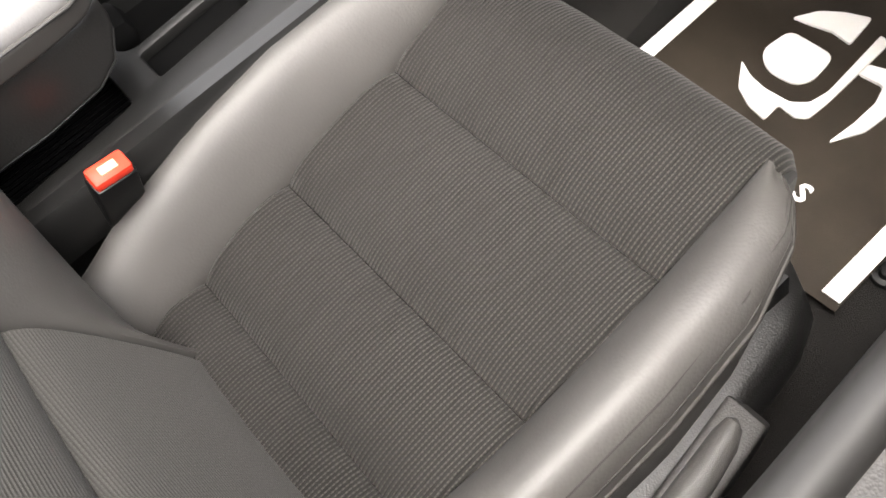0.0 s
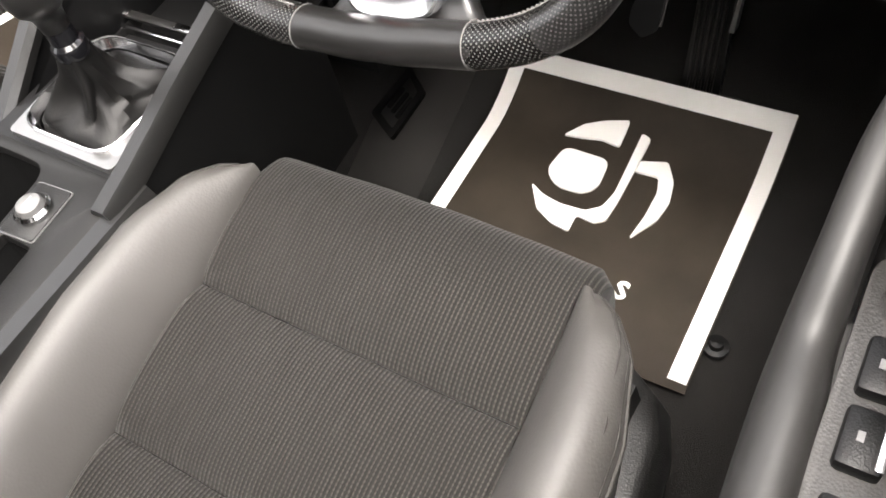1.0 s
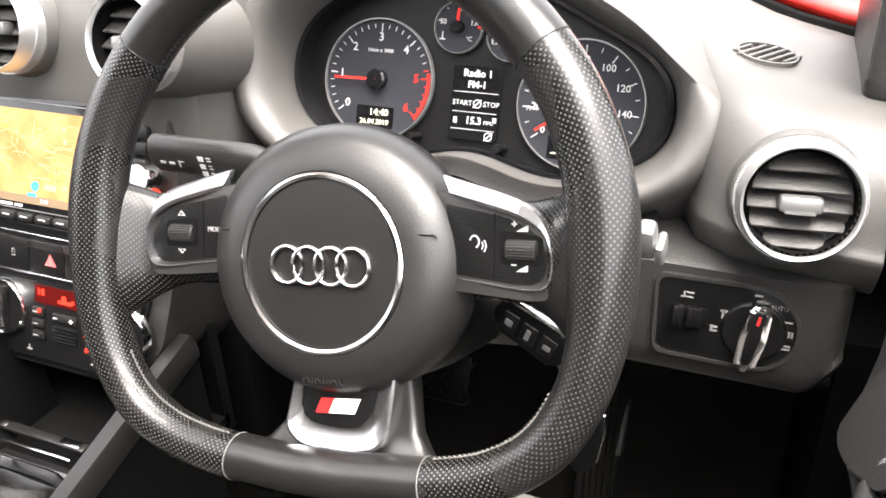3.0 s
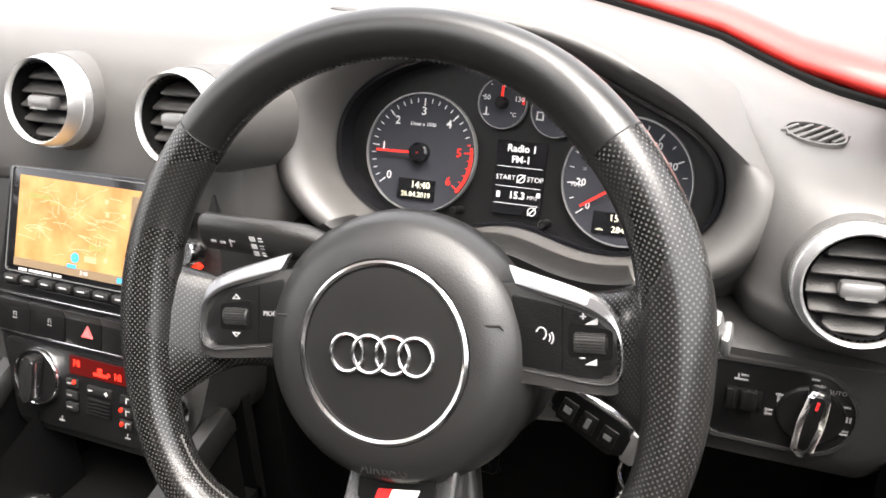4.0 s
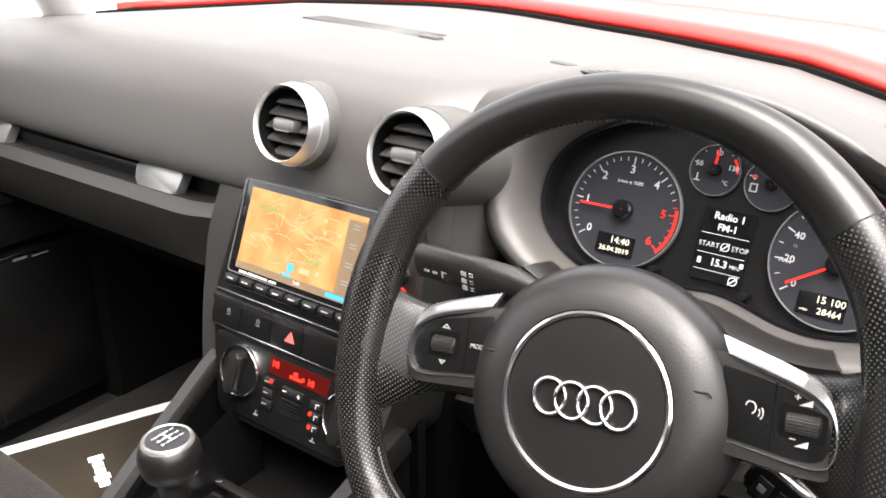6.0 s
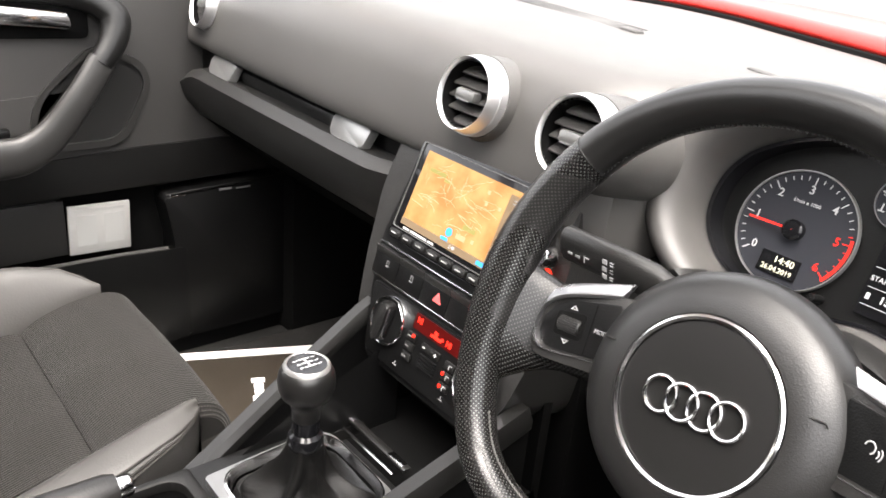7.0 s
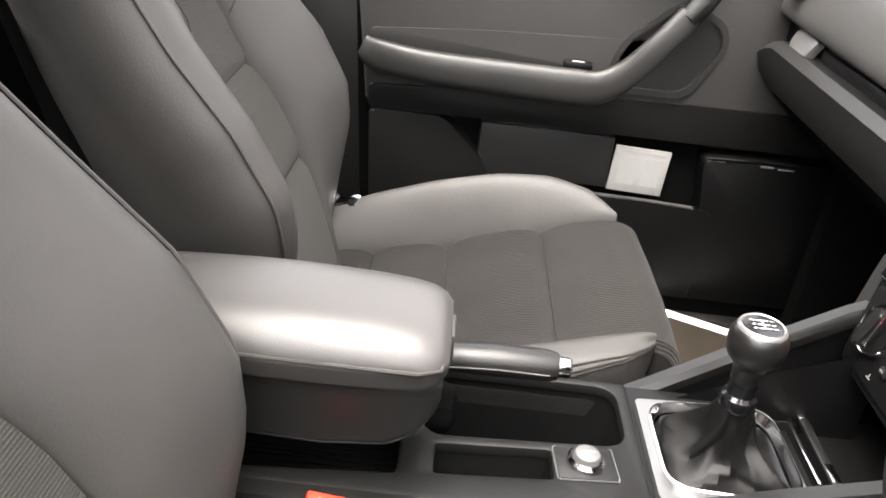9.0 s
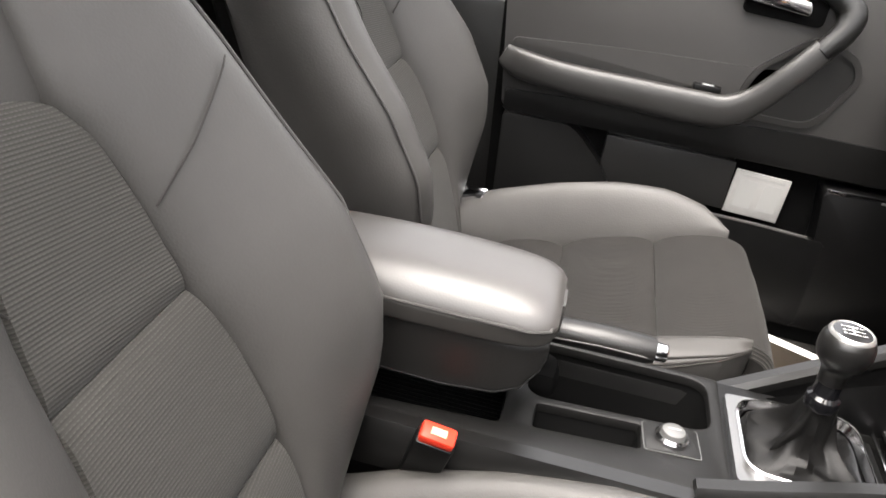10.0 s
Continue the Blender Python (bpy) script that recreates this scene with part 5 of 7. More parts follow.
CUP = rounded([(-0.050, -0.330), (0.046, -0.330), (0.034, -0.147), (-0.050, -0.147)], 0.022, 6)
SLOT = rounded([(0.057, -0.318), (0.093, -0.318), (0.085, -0.217), (0.050, -0.217)], 0.004, 3)
TRAY = rounded([(0.000, -0.520), (0.112, -0.520), (0.098, -0.349), (0.000, -0.349)], 0.006, 3)
GEARH = (-0.026, -0.128, 0.088, -0.012)
part("top_frame", frame_plate(rounded([(-0.060, -0.80), (0.132, -0.80), (0.124, -0.134), (-0.060, -0.134)], 0.006, 3), [CUP, SLOT, TRAY], CZ - 0.010, CZ), DECK, console, "dark grey plastic console frame")
part("gear_deck", holed(-0.060, -0.134, 0.112, -0.004, [GEARH], CZ - 0.030, CZ - 0.004), BLACK, console, "black deck round the gear lever")
part("side", box(0.010, 0.86, 0.26, (0.124, -0.37, 0.215), 0.003), SHADOW_TRIM, console)
part("side", box(0.010, 0.86, 0.26, (-0.055, -0.37, 0.215), 0.003), SHADOW_TRIM, console)
part("bin_floor", box(0.165, 0.60, 0.010, (0.035, -0.46, 0.235)), DARK, console)
tray = part("tray_floor", box(0.108, 0.172, 0.006, (0.054, -0.432, 0.318)), BLACK, console, "ribbed rubber tray floor")
rib = part("rib", box(0.0036, 0.165, 0.002), DARK, tray, loc=pose(0.004, -0.432, 0.3215))
for k in range(1, 17):
    more = new("rib", rib.data)
    more.parent, more.matrix_basis = tray, pose(0.004 + 0.0064 * k, -0.432, 0.3215)
# matt black of linings and floors also stands for the shade deep inside
for outline, floor_z in ((CUP, 0.262), (SLOT, 0.318)):
    part("bin_liner", loft([[(x, y, z) for x, y in grown(outline, g)] for z, g in ((CZ - 0.007, 0.0012), (floor_z + 0.01, -0.002), (floor_z, -0.008))], caps=False), DARK, console, "black console bin lining, deep shade put into its colour")
part("slot_floor", box(0.046, 0.108, 0.004, (0.0715, -0.268, 0.316)), GLOSS, console)
part("cup_floor", box(0.106, 0.190, 0.004, (-0.004, -0.2385, 0.261)), DARK, console)
part("tray_wall", loft([[(x, y, z) for x, y in grown(TRAY, 0.0012)] for z in (CZ - 0.007, 0.316)], caps=False), BLACK, console)
part("handbrake_gaiter", box(0.050, 0.12, 0.04, (-0.012, -0.36, 0.345), 0.015), DARK, console)
# right-hand rail beside the driver's seat
part("side_rail", loft([[(0.126, y, CZ - 0.06), (0.145, y, CZ - 0.05), (0.150, y, CZ - 0.012), (0.142, y, CZ + 0.003), (0.126, y, CZ + 0.003)] for y in np.linspace(-0.80, -0.13, 8)]), CORNER, console)
# slanting cheeks from the stack down to the console
part("cheek", loft([[(x - 0.008, y, z - 0.018), (x - 0.009, y, z - 0.007), (x - 0.004, y, z), (x + 0.008, y, z - 0.001), (x + 0.013, y, z - 0.008), (x + 0.013, y, z - 0.018)] for x, y, z in ((-0.066, -0.150, 0.342), (-0.072, -0.110, 0.362), (-0.085, -0.02, 0.410), (-0.099, 0.075, 0.457), (-0.105, 0.11, 0.468))]), GREY, console, "grey slanting cheek")
part("cheek", loft([[(x - 0.010, y, z - 0.020), (x - 0.009, y, z - 0.009), (x - 0.004, y, z - 0.001), (x + 0.010, y, z), (x + 0.016, y, z - 0.010), (x + 0.016, y, z - 0.020)] for x, y, z in ((0.122, -0.17, 0.372), (0.123, -0.13, 0.384), (0.125, -0.05, 0.412), (0.127, 0.032, 0.437), (0.122, 0.11, 0.452))]), GREY, console, "grey slanting cheek")
part("cheek_side", loft([[(x - 0.006, y, 0.20), (x - 0.006, y, z - 0.016), (x + 0.011, y, z - 0.016), (x + 0.011, y, 0.20)] for x, y, z in ((-0.066, -0.150, 0.342), (-0.072, -0.110, 0.362), (-0.085, -0.02, 0.410), (-0.099, 0.075, 0.457), (-0.105, 0.11, 0.468))]), BLACK, console, "black side under the cheek")
part("cheek_side", loft([[(x - 0.008, y, 0.17), (x - 0.008, y, z - 0.018), (x + 0.0135, y, z - 0.018), (x + 0.0135, y, 0.17)] for x, y, z in ((0.122, -0.17, 0.372), (0.125, -0.05, 0.412), (0.127, 0.032, 0.437), (0.122, 0.11, 0.452))]), DARK, console, "black side under the cheek")
part("cheek_lining", loft([[(-0.066, y, 0.2), (-0.052, y, z), (-0.050, y, 0.2)] for y, z in ((-0.14, 0.330), (0.0, 0.40), (0.10, 0.44))]), BLACK, console)
part("front_bin", merge(box(0.20, 0.15, 0.012, (0.02, 0.075, 0.325)), box(0.20, 0.012, 0.16, (0.02, 0.15, 0.39))), DARK, console, "black open bin ahead of the gear lever")
part("bin_rail", box(0.118, 0.010, 0.004, (-0.012, 0.043, CZ - 0.010), 0.0015), GREY, console, "grey rail across the front bin")
for x in (-0.058, 0.030):
    part("rail_end", box(0.024, 0.008, 0.0015, (x, 0.043, CZ - 0.0075), 0.0006), CHROME, console, "bright end of the bin rail")
part("bin_rail", box(0.090, 0.0045, 0.004, (0.0, 0.027, CZ - 0.010), 0.0015), CHROME, console, "thin bright rail of the front bin")
part("bin_side", box(0.012, 0.11, 0.30, (-0.106, 0.155, 0.33)), DARK, console)
part("bin_lip", box(0.115, 0.012, 0.004, (0.03, 0.014, CZ - 0.012), 0.0015), BLACK, console)

lighter = thing("power_socket", pose(0.063, -0.188, CZ) @ pose(0, 0, 0, 0, 0, 4), "round socket cap with chrome collar on the console", "power socket")
part("plate", plate(rect(-0.019, -0.026, 0.020, 0.026, 0.003), -0.004, 0.002, 0.001), SHADOW_TRIM, lighter)
part("plate_edge", ring_plate(rect(-0.0200, -0.0270, 0.0210, 0.0270, 0.0035), rect(-0.0192, -0.0262, 0.0202, 0.0262, 0.003), -0.002, 0.0012), SATIN, lighter)
part("collar", lathe([(0.0165, 0.001), (0.0165, 0.006), (0.014, 0.009), (0.0125, 0.006), (0.0125, 0.001)], 32), CHROME, lighter)
part("cap", lathe([(0.0118, 0.001), (0.0118, 0.010), (0.0106, 0.0125), (0.0065, 0.0138), (0.0005, 0.0142)], 32), SATIN, lighter)
part("cap_mark", box(0.0016, 0.012, 0.0004, (0, 0, 0.0142)), KEY_PRINT, lighter)

# gear lever: bright frame, leather gaiter, knob
gear = thing("gear_lever", pose(0.036, -0.066, CZ), "manual gear lever with leather gaiter and silver-topped knob", "gear lever")
gf = rounded([(-0.063, -0.057), (0.053, -0.057), (0.057, 0.066), (-0.072, 0.066)], [0.030, 0.026, 0.040, 0.036], 6)
gi = rounded([(-0.057, -0.051), (0.047, -0.051), (0.051, 0.060), (-0.066, 0.060)], [0.027, 0.023, 0.036, 0.032], 6)
part("frame", ring_plate(rounded([(-0.070, -0.064), (0.062, -0.064), (0.064, 0.070), (-0.079, 0.070)], [0.006, 0.006, 0.03, 0.03], 6), gf, -0.004, 0.003), GEAR_METAL, gear, "satin silver surround")
part("bright_rim", loft([[(x, y, 0.002) for x, y in gf], [(x, y, 0.008) for x, y in gf], [(x * 0.97, y * 0.97, 0.009) for x, y in gf], [(x, y, 0.0) for x, y in gi]], caps=False, loop=True), CHROME, gear, "chrome rim of the gaiter")
rings = []
FOLDS = ((-2.75, 0.34, 0.34), (-1.95, 0.26, 0.28), (-1.15, 0.40, 0.36), (-0.45, 0.24, 0.26), (0.35, 0.36, 0.34), (1.25, 0.26, 0.30), (2.05, 0.38, 0.34), (2.85, 0.22, 0.24))
steps = spline([Vector(r) for r in ((0.99, -0.006, 0.0), (0.95, 0.000, 0.06), (0.87, 0.006, 0.40), (0.70, 0.012, 0.85), (0.50, 0.021, 1.05), (0.35, 0.036, 0.85), (0.275, 0.054, 0.40), (0.240, 0.070, 0.0))], 30)
dense = [tuple(Vector(gi[k]).lerp(Vector(gi[(k + 1) % len(gi)]), q / 4)) for k in range(len(gi)) for q in range(4)]
for k, row in enumerate(steps):
    ring = []
    lean = k / 29
    for x, y in dense:
        a = math.atan2(y, x)
        fold, sag = -0.16, 0.0
        for n_f, (a0, h, w) in enumerate(FOLDS):
            d = (a - a0 - 0.45 * math.sin(4.2 * lean + 2.3 * a0) + math.pi) % (2 * math.pi) - math.pi
            ridge = max(0.0, 1 - abs(d) / w)
            fold += h * ridge * (1.4 - 0.4 * ridge)
            sag += (0.007 if n_f % 2 else -0.004) * ridge
        f = row.x * (1 + fold * row.z)
        ring.append((x * f + 0.006 * lean, y * f - 0.003 * lean, row.y + sag * row.z + 0.003 * row.z * math.sin(5 * a + 9 * lean)))
    rings.append(ring)
part("gaiter", loft(rings), mat("gaiter_leather", (0.0034, 0.0033, 0.0032), 0.48, grain=0.25, grain_scale=900, spec=0.22), gear, "black creased leather gaiter")
part("gaiter_collar", lathe([(0.0145, 0.064), (0.0155, 0.068), (0.0150, 0.076), (0.0118, 0.079), (0.0112, 0.100)], 28, (0.006, -0.003, 0)), GLOSS, gear)
kb = part("knob", lathe([(0.0118, 0.092), (0.0122, 0.100), (0.0132, 0.106), (0.0160, 0.111), (0.0210, 0.116), (0.0236, 0.123), (0.0242, 0.130), (0.0234, 0.137), (0.0208, 0.1425), (0.0180, 0.1445), (0.0005, 0.1445)], 40, (0.006, -0.003, 0)), WHEEL_LEATHER, gear, "black leather gear knob")
part("knob_ring", lathe([(0.0203, 0.1420), (0.0195, 0.1452), (0.0178, 0.1466), (0.0166, 0.1455)], 40, (0.006, -0.003, 0)), SILVER, kb, "silver ring on the knob")
part("shift_plate", lathe([(0.0168, 0.1450), (0.0165, 0.1460), (0.0005, 0.1466)], 36, (0.006, -0.003, 0)), GLOSS, kb)
part("shift_lines", merge(*[box(0.0011, 0.010, 0.0004, (0.006 + x, -0.003, 0.1470)) for x in (-0.006, 0.0, 0.006)], box(0.013, 0.0011, 0.0004, (0.006, -0.003, 0.1470))), PRINT, kb)
for txt, x, y in (("1", -0.007, 0.0095), ("3", 0.0, 0.0095), ("5", 0.007, 0.0095), ("2", -0.007, -0.0095), ("4", 0.0, -0.0095), ("6", 0.007, -0.0095)):
    words(txt, 0.0052, (0.006 + 0.85 * x, -0.003 + 0.85 * y, 0.1470), PRINT, kb, "gear_number")

handbrake = thing("handbrake", basis((-0.002, -0.212, 0.414), (1, 0, 0), (0, 1, -0.02)), "leather handbrake lever with bright release button", "handbrake")
part("grip", loft([[(w * math.cos(t), y, h * math.sin(t) - dz) for t in np.linspace(0, 2 * math.pi, 17)[:-1]] for y, w, h, dz in ((-0.22, 0.012, 0.010, 0.016), (-0.13, 0.015, 0.013, 0.006), (-0.06, 0.0165, 0.0145, 0.001), (-0.012, 0.0155, 0.014, 0), (-0.004, 0.013, 0.012, 0))]), BRAKE_LEATHER, handbrake)
part("button", lathe([(0.0095, -0.004), (0.0095, 0.010), (0.008, 0.012), (0.0005, 0.012)], 20), CHROME, handbrake).matrix_basis = pose(0, -0.004, 0, -90, 0, 0)
part("grip_seam", tube([(0.0163, -0.17, -0.010), (0.0170, -0.06, 0.0), (0.0160, -0.012, 0.0)], 0.0008, 5), STITCH, handbrake)

# armrest: padded lid on a deep box
armrest = thing("armrest", pose(0.048, -0.43, 0), "padded leather centre armrest box, lid closed", "armrest")


def arm_ring(y, z0, z1, w, r):
    return [(x, y, z) for x, z in rounded([(-w, z0), (w, z0), (w, z1), (-w, z1)], r, 5)]


def lid_ring(y, z0, z1, w):
    """A domed cross-section of the padded lid."""
    zm = z0 + 0.30 * (z1 - z0)
    top = [(x, zm + (z1 - zm) * (1 - abs(x / w) ** 3.4) ** 0.62) for x in w * np.cos(np.linspace(0, math.pi, 25))]
    return [(x, y, z) for x, z in top + [(-0.985 * w, z0 + 0.004), (-0.93 * w, z0), (0.0, z0 - 0.001), (0.93 * w, z0), (0.985 * w, z0 + 0.004)]]


part("box", loft([arm_ring(-0.16, 0.396, 0.462, 0.0625, 0.008), arm_ring(0.02, 0.390, 0.462, 0.0635, 0.012), arm_ring(0.070, 0.394, 0.460, 0.0625, 0.014), arm_ring(0.092, 0.404, 0.458, 0.059, 0.012), arm_ring(0.106, 0.424, 0.454, 0.051, 0.008), arm_ring(0.110, 0.436, 0.450, 0.046, 0.004)]), BRAKE_LEATHER, armrest, "dark box under the lid")
lid_rows = spline([Vector(r) for r in ((-0.172, 0.464, 0.484), (-0.160, 0.458, 0.494), (-0.05, 0.457, 0.501), (0.04, 0.457, 0.500), (0.085, 0.458, 0.496), (0.104, 0.461, 0.490), (0.113, 0.467, 0.481))], 34)
lid_width = spline([Vector((w, 0, 0)) for w in (0.050, 0.060, 0.0655, 0.0655, 0.063, 0.057, 0.046)], 34)
part("lid", loft([lid_ring(r.x, r.y, r.z, w.x) for r, w in zip(lid_rows, lid_width)]), LID_LEATHER, armrest, "shiny grey leather lid")
part("lid_band", loft([arm_ring(r.x, 0.4545 + max(0.0, r.y - 0.457), 0.4735, w.x + 0.0012, 0.004) for r, w in zip(lid_rows, lid_width)]), SEAM, armrest, "dark leather band under the lid")
part("lid_piping", tube([(0.0655, y, 0.474) for y in np.linspace(-0.15, 0.09, 12)] + [(0.058, 0.107, 0.474), (0.0, 0.1145, 0.474), (-0.058, 0.107, 0.474)], 0.0016, 6), LEATHER, armrest)
part("box_trim", tube([(0.0630, -0.12, 0.401), (0.0640, 0.02, 0.398), (0.0630, 0.070, 0.402), (0.0600, 0.092, 0.412), (0.0530, 0.106, 0.430)], 0.0006, 6), GREY, armrest, "thin line")
part("latch", box(0.034, 0.006, 0.030, (0.0, 0.113, 0.464), 0.002), SWITCH_PANEL, armrest)
part("hinge_block", box(0.10, 0.05, 0.09, (0, -0.165, 0.41), 0.01), SHADOW_TRIM, armrest)


# ---- seats ----
CUSH = ((-0.475, 0.262), (-0.405, 0.272), (-0.30, 0.290), (-0.17, 0.314), (-0.105, 0.330), (-0.070, 0.336), (-0.040, 0.326), (-0.026, 0.295), (-0.026, 0.230))


def pillow(fn, nu, nv, skirt, uv=None):
    """A padded patch with turned-down edges: fn(u, v) gives a point and the way down."""
    bm = bmesh.new()
    lay = bm.loops.layers.uv.new("UVMap")
    us = [0.0] + list(np.linspace(0, 1, nu)) + [1.0]
    vs = [0.0] + list(np.linspace(0, 1, nv)) + [1.0]
    grid, coords = [], {}
    for j, v in enumerate(vs):
        row = []
        for i, u in enumerate(us):
            p, down, c = fn(u, v)
            p, down = Vector(p), Vector(down)
            if i in (0, len(us) - 1) or j in (0, len(vs) - 1):
                p = p + down * skirt
            w = bm.verts.new(p)
            coords[w] = c
            row.append(w)
        grid.append(row)
    for j in range(len(vs) - 1):
        for i in range(len(us) - 1):
            f = bm.faces.new((grid[j][i], grid[j][i + 1], grid[j + 1][i + 1], grid[j + 1][i]))
            for lp in f.loops:
                lp[lay].uv = coords[lp.vert]
    return bm


def seat(name, cx, dy, label, lever, lift=0.0, nose=0.0):
    st = thing(name, pose(cx, dy, 0), label, "car seat", "front seats")
    path = spline([Vector((y, z, 0)) for y, z in CUSH], 200)
    ys = np.array([p.x for p in path])
    zs = np.array([p.y for p in path])
    ramp = np.clip((ys + 0.36) / 0.26, 0, 1)
    zs = zs + nose * ramp * ramp * (3 - 2 * ramp)
    arc = np.r_[0, np.cumsum(np.hypot(np.diff(ys), np.diff(zs)))]
    cuts = [0.0] + [float(arc[int(np.argmin(abs(ys[:150] - q)))]) for q in (-0.405, -0.30, -0.17)] + [float(arc[-1])]

    def half(y):
        return float(np.interp(y, (-0.47, -0.30, -0.10, -0.04, 0.0), (0.139, 0.153, 0.156, 0.158, 0.160)))

    for k in range(4):
        a, b = cuts[k] + 0.0004, cuts[k + 1] - 0.0004

        def fn(u, v, a=a, b=b, k=k):
            s = a + (b - a) * v
            y, z = float(np.interp(s, arc, ys)), float(np.interp(s, arc, zs))
            y2, z2 = float(np.interp(s + 0.004, arc, ys)), float(np.interp(s + 0.004, arc, zs))
            d = Vector((0, y2 - y, z2 - z))
            if d.length < 1e-6:
                d = Vector((0, 0, -1))
            d.normalize()
            nrm = Vector((1, 0, 0)).cross(d)
            w = half(y)
            x = (2 * u - 1) * w
            q = abs(2 * u - 1)
            edge_v = min(v, 1 - v) * (b - a)
            puff = 0.013 * (1 - math.exp(-edge_v / 0.017)) - 0.013
            puff += 0.004 * (1 - q ** 2)
            rise = 0.009 * q ** 4
            side = -0.010 * max(0, (q - 0.94) / 0.06) ** 2
            wob = 0.0012 * noise.noise(Vector((x * 18, s * 18, k + cx)))
            p = Vector((x, y, z)) + nrm * (puff + rise * (1 if k < 3 else max(0.0, 1 - 2.2 * v)) + side + wob)
            return p, -nrm, (x + 1, s)

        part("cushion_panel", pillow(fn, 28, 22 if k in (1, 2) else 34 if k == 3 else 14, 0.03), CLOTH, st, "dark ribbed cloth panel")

    def zin(y):
        return float(np.interp(y, ys[:140], zs[:140])) + 0.004

    def bolster(s):
        rows = ((-0.066, 0.152, 0.156, 0.000, 0.160), (-0.080, 0.153, 0.166, 0.011, 0.180), (-0.105, 0.154, 0.177, 0.027, 0.200), (-0.16, 0.154, 0.187, 0.048, 0.217), (-0.24, 0.154, 0.191, 0.060, 0.223), (-0.33, 0.152, 0.189, 0.064, 0.221), (-0.42, 0.143, 0.181, 0.058, 0.211), (-0.48, 0.137, 0.171, 0.045, 0.201))
        tab = np.array(rows)
        rings = []
        for y in np.r_[np.linspace(-0.066, -0.105, 7), np.linspace(-0.115, -0.48, 22)]:
            xi, xr, zr, xo = (float(np.interp(-y, -tab[:, 0], tab[:, c])) for c in (1, 2, 3, 4))
            zr *= 0.45 if lift and s > 0 else 1.0
            zr += (lift if s < 0 else 0.0) * math.sin(math.pi * min(1.0, max(0.0, (-y - 0.07) / 0.40)))
            z = zin(y)
            pts = [(xi - 0.005, z - 0.030), (xi - 0.004, z + 0.003), (xi * 0.55 + xr * 0.45, z + 0.62 * zr + 0.006), (xr, z + zr), ((xr + 2 * xo) / 3, z + 0.80 * zr), (xo, z + 0.25 * zr), (xo - 0.002, z - 0.03), (xo - 0.010, z - 0.09), (xi + 0.01, z - 0.10)]
            rings.append([(s * p.x, y, p.y) for p in spline([Vector((a, b, 0)) for a, b in pts], 26, True)])
        b = part("cushion_bolster", loft(rings), LEATHER, st, "smooth grey leather bolster")
        for dx, dz in ((-0.012, 0.46), (-0.004, 0.20), (0.000, 0.02)):
            line = []
            for y in np.linspace(-0.070, -0.45, 40):
                xr, zr, xo = (float(np.interp(-y, -tab[:, 0], tab[:, c])) for c in (2, 3, 4))
                zr *= 0.45 if lift and s > 0 else 1.0
                zr += (lift if s < 0 else 0.0) * math.sin(math.pi * min(1.0, max(0.0, (-y - 0.07) / 0.40)))
                line.append((s * (xo + dx * min(1, zr / 0.04)), y, zin(y) + (0.33 + dz) * zr))
            part("piping", tube(line, 0.0014, 6), SEAM, b)

    bolster(1), bolster(-1)
    part("front_roll", box(0.30, 0.05, 0.12, (0, -0.06, 0.20), 0.02), SHADOW_TRIM, st)
    part("base", box(0.38, 0.42, 0.16, (0, -0.27, 0.150), 0.03, 3, (0.97, 0.95)), BLACK, st, "black plastic seat base")
    for s in (-1, 1):
        part("side_skirt", loft([[(s * (0.196 - 0.004 * k), y, z) for k, z in ((0, 0.10), (-1.5, 0.16), (-2, 0.22), (0, 0.262))] + [(s * 0.16, y, 0.262), (s * 0.16, y, 0.10)] for y in np.linspace(-0.50, -0.085, 9)]), BLACK, st)
        part("rail", box(0.03, 0.50, 0.05, (s * 0.16, -0.25, 0.025), 0.005), DARK, st)
    if lever:
        part("side_valance", loft([[(lever * x, y, z) for x, z in rounded([(0.180, 0.10), (xo - 0.006, 0.10), (xo, zt - 0.03), (xo - 0.014, zt), (0.180, zt + 0.006)], 0.008, 4)] for y, xo, zt in ((-0.50, 0.252, 0.235), (-0.30, 0.250, 0.238), (-0.18, 0.244, 0.240), (-0.11, 0.236, 0.240), (-0.075, 0.222, 0.236), (-0.058, 0.200, 0.226))]), SHADOW_TRIM, st, "black plastic side cover of the seat")
        lb = part("lever_base", loft([[(lever * (xc + a), y, z) for a, z in rounded([(-0.017, 0.17), (0.017, 0.17), (0.017, zt), (-0.017, zt)], 0.005, 4)] for y, xc, zt in ((-0.44, 0.262, 0.245), (-0.30, 0.253, 0.248), (-0.20, 0.240, 0.249), (-0.178, 0.237, 0.246), (-0.170, 0.236, 0.232))]), SWITCH_PANEL, st, "grey base of the height lever")
        part("height_lever", loft([[(lever * (xc + w * math.cos(t)), y, 0.250 + h * math.sin(t)) for t in np.linspace(0, 2 * math.pi, 17)[:-1]] for y, xc, w, h in ((-0.44, 0.262, 0.013, 0.010), (-0.30, 0.253, 0.013, 0.011), (-0.235, 0.245, 0.012, 0.011), (-0.205, 0.240, 0.0105, 0.010), (-0.193, 0.2375, 0.007, 0.008), (-0.189, 0.2365, 0.002, 0.003))]), DASH, lb, "pale grey height lever")

    # backrest, leaning back
    A = radians(24)
    back = new("backrest")
    back.parent = st
    back.matrix_basis = basis((0, -0.445, 0.268), (-1, 0, 0), (0, -math.sin(A), math.cos(A)))

    def bhalf(y):
        return float(np.interp(y, (0, 0.11, 0.17, 0.256, 0.303, 0.366, 0.42, 0.455), (0.086, 0.091, 0.094, 0.088, 0.079, 0.070, 0.058, 0.040)))

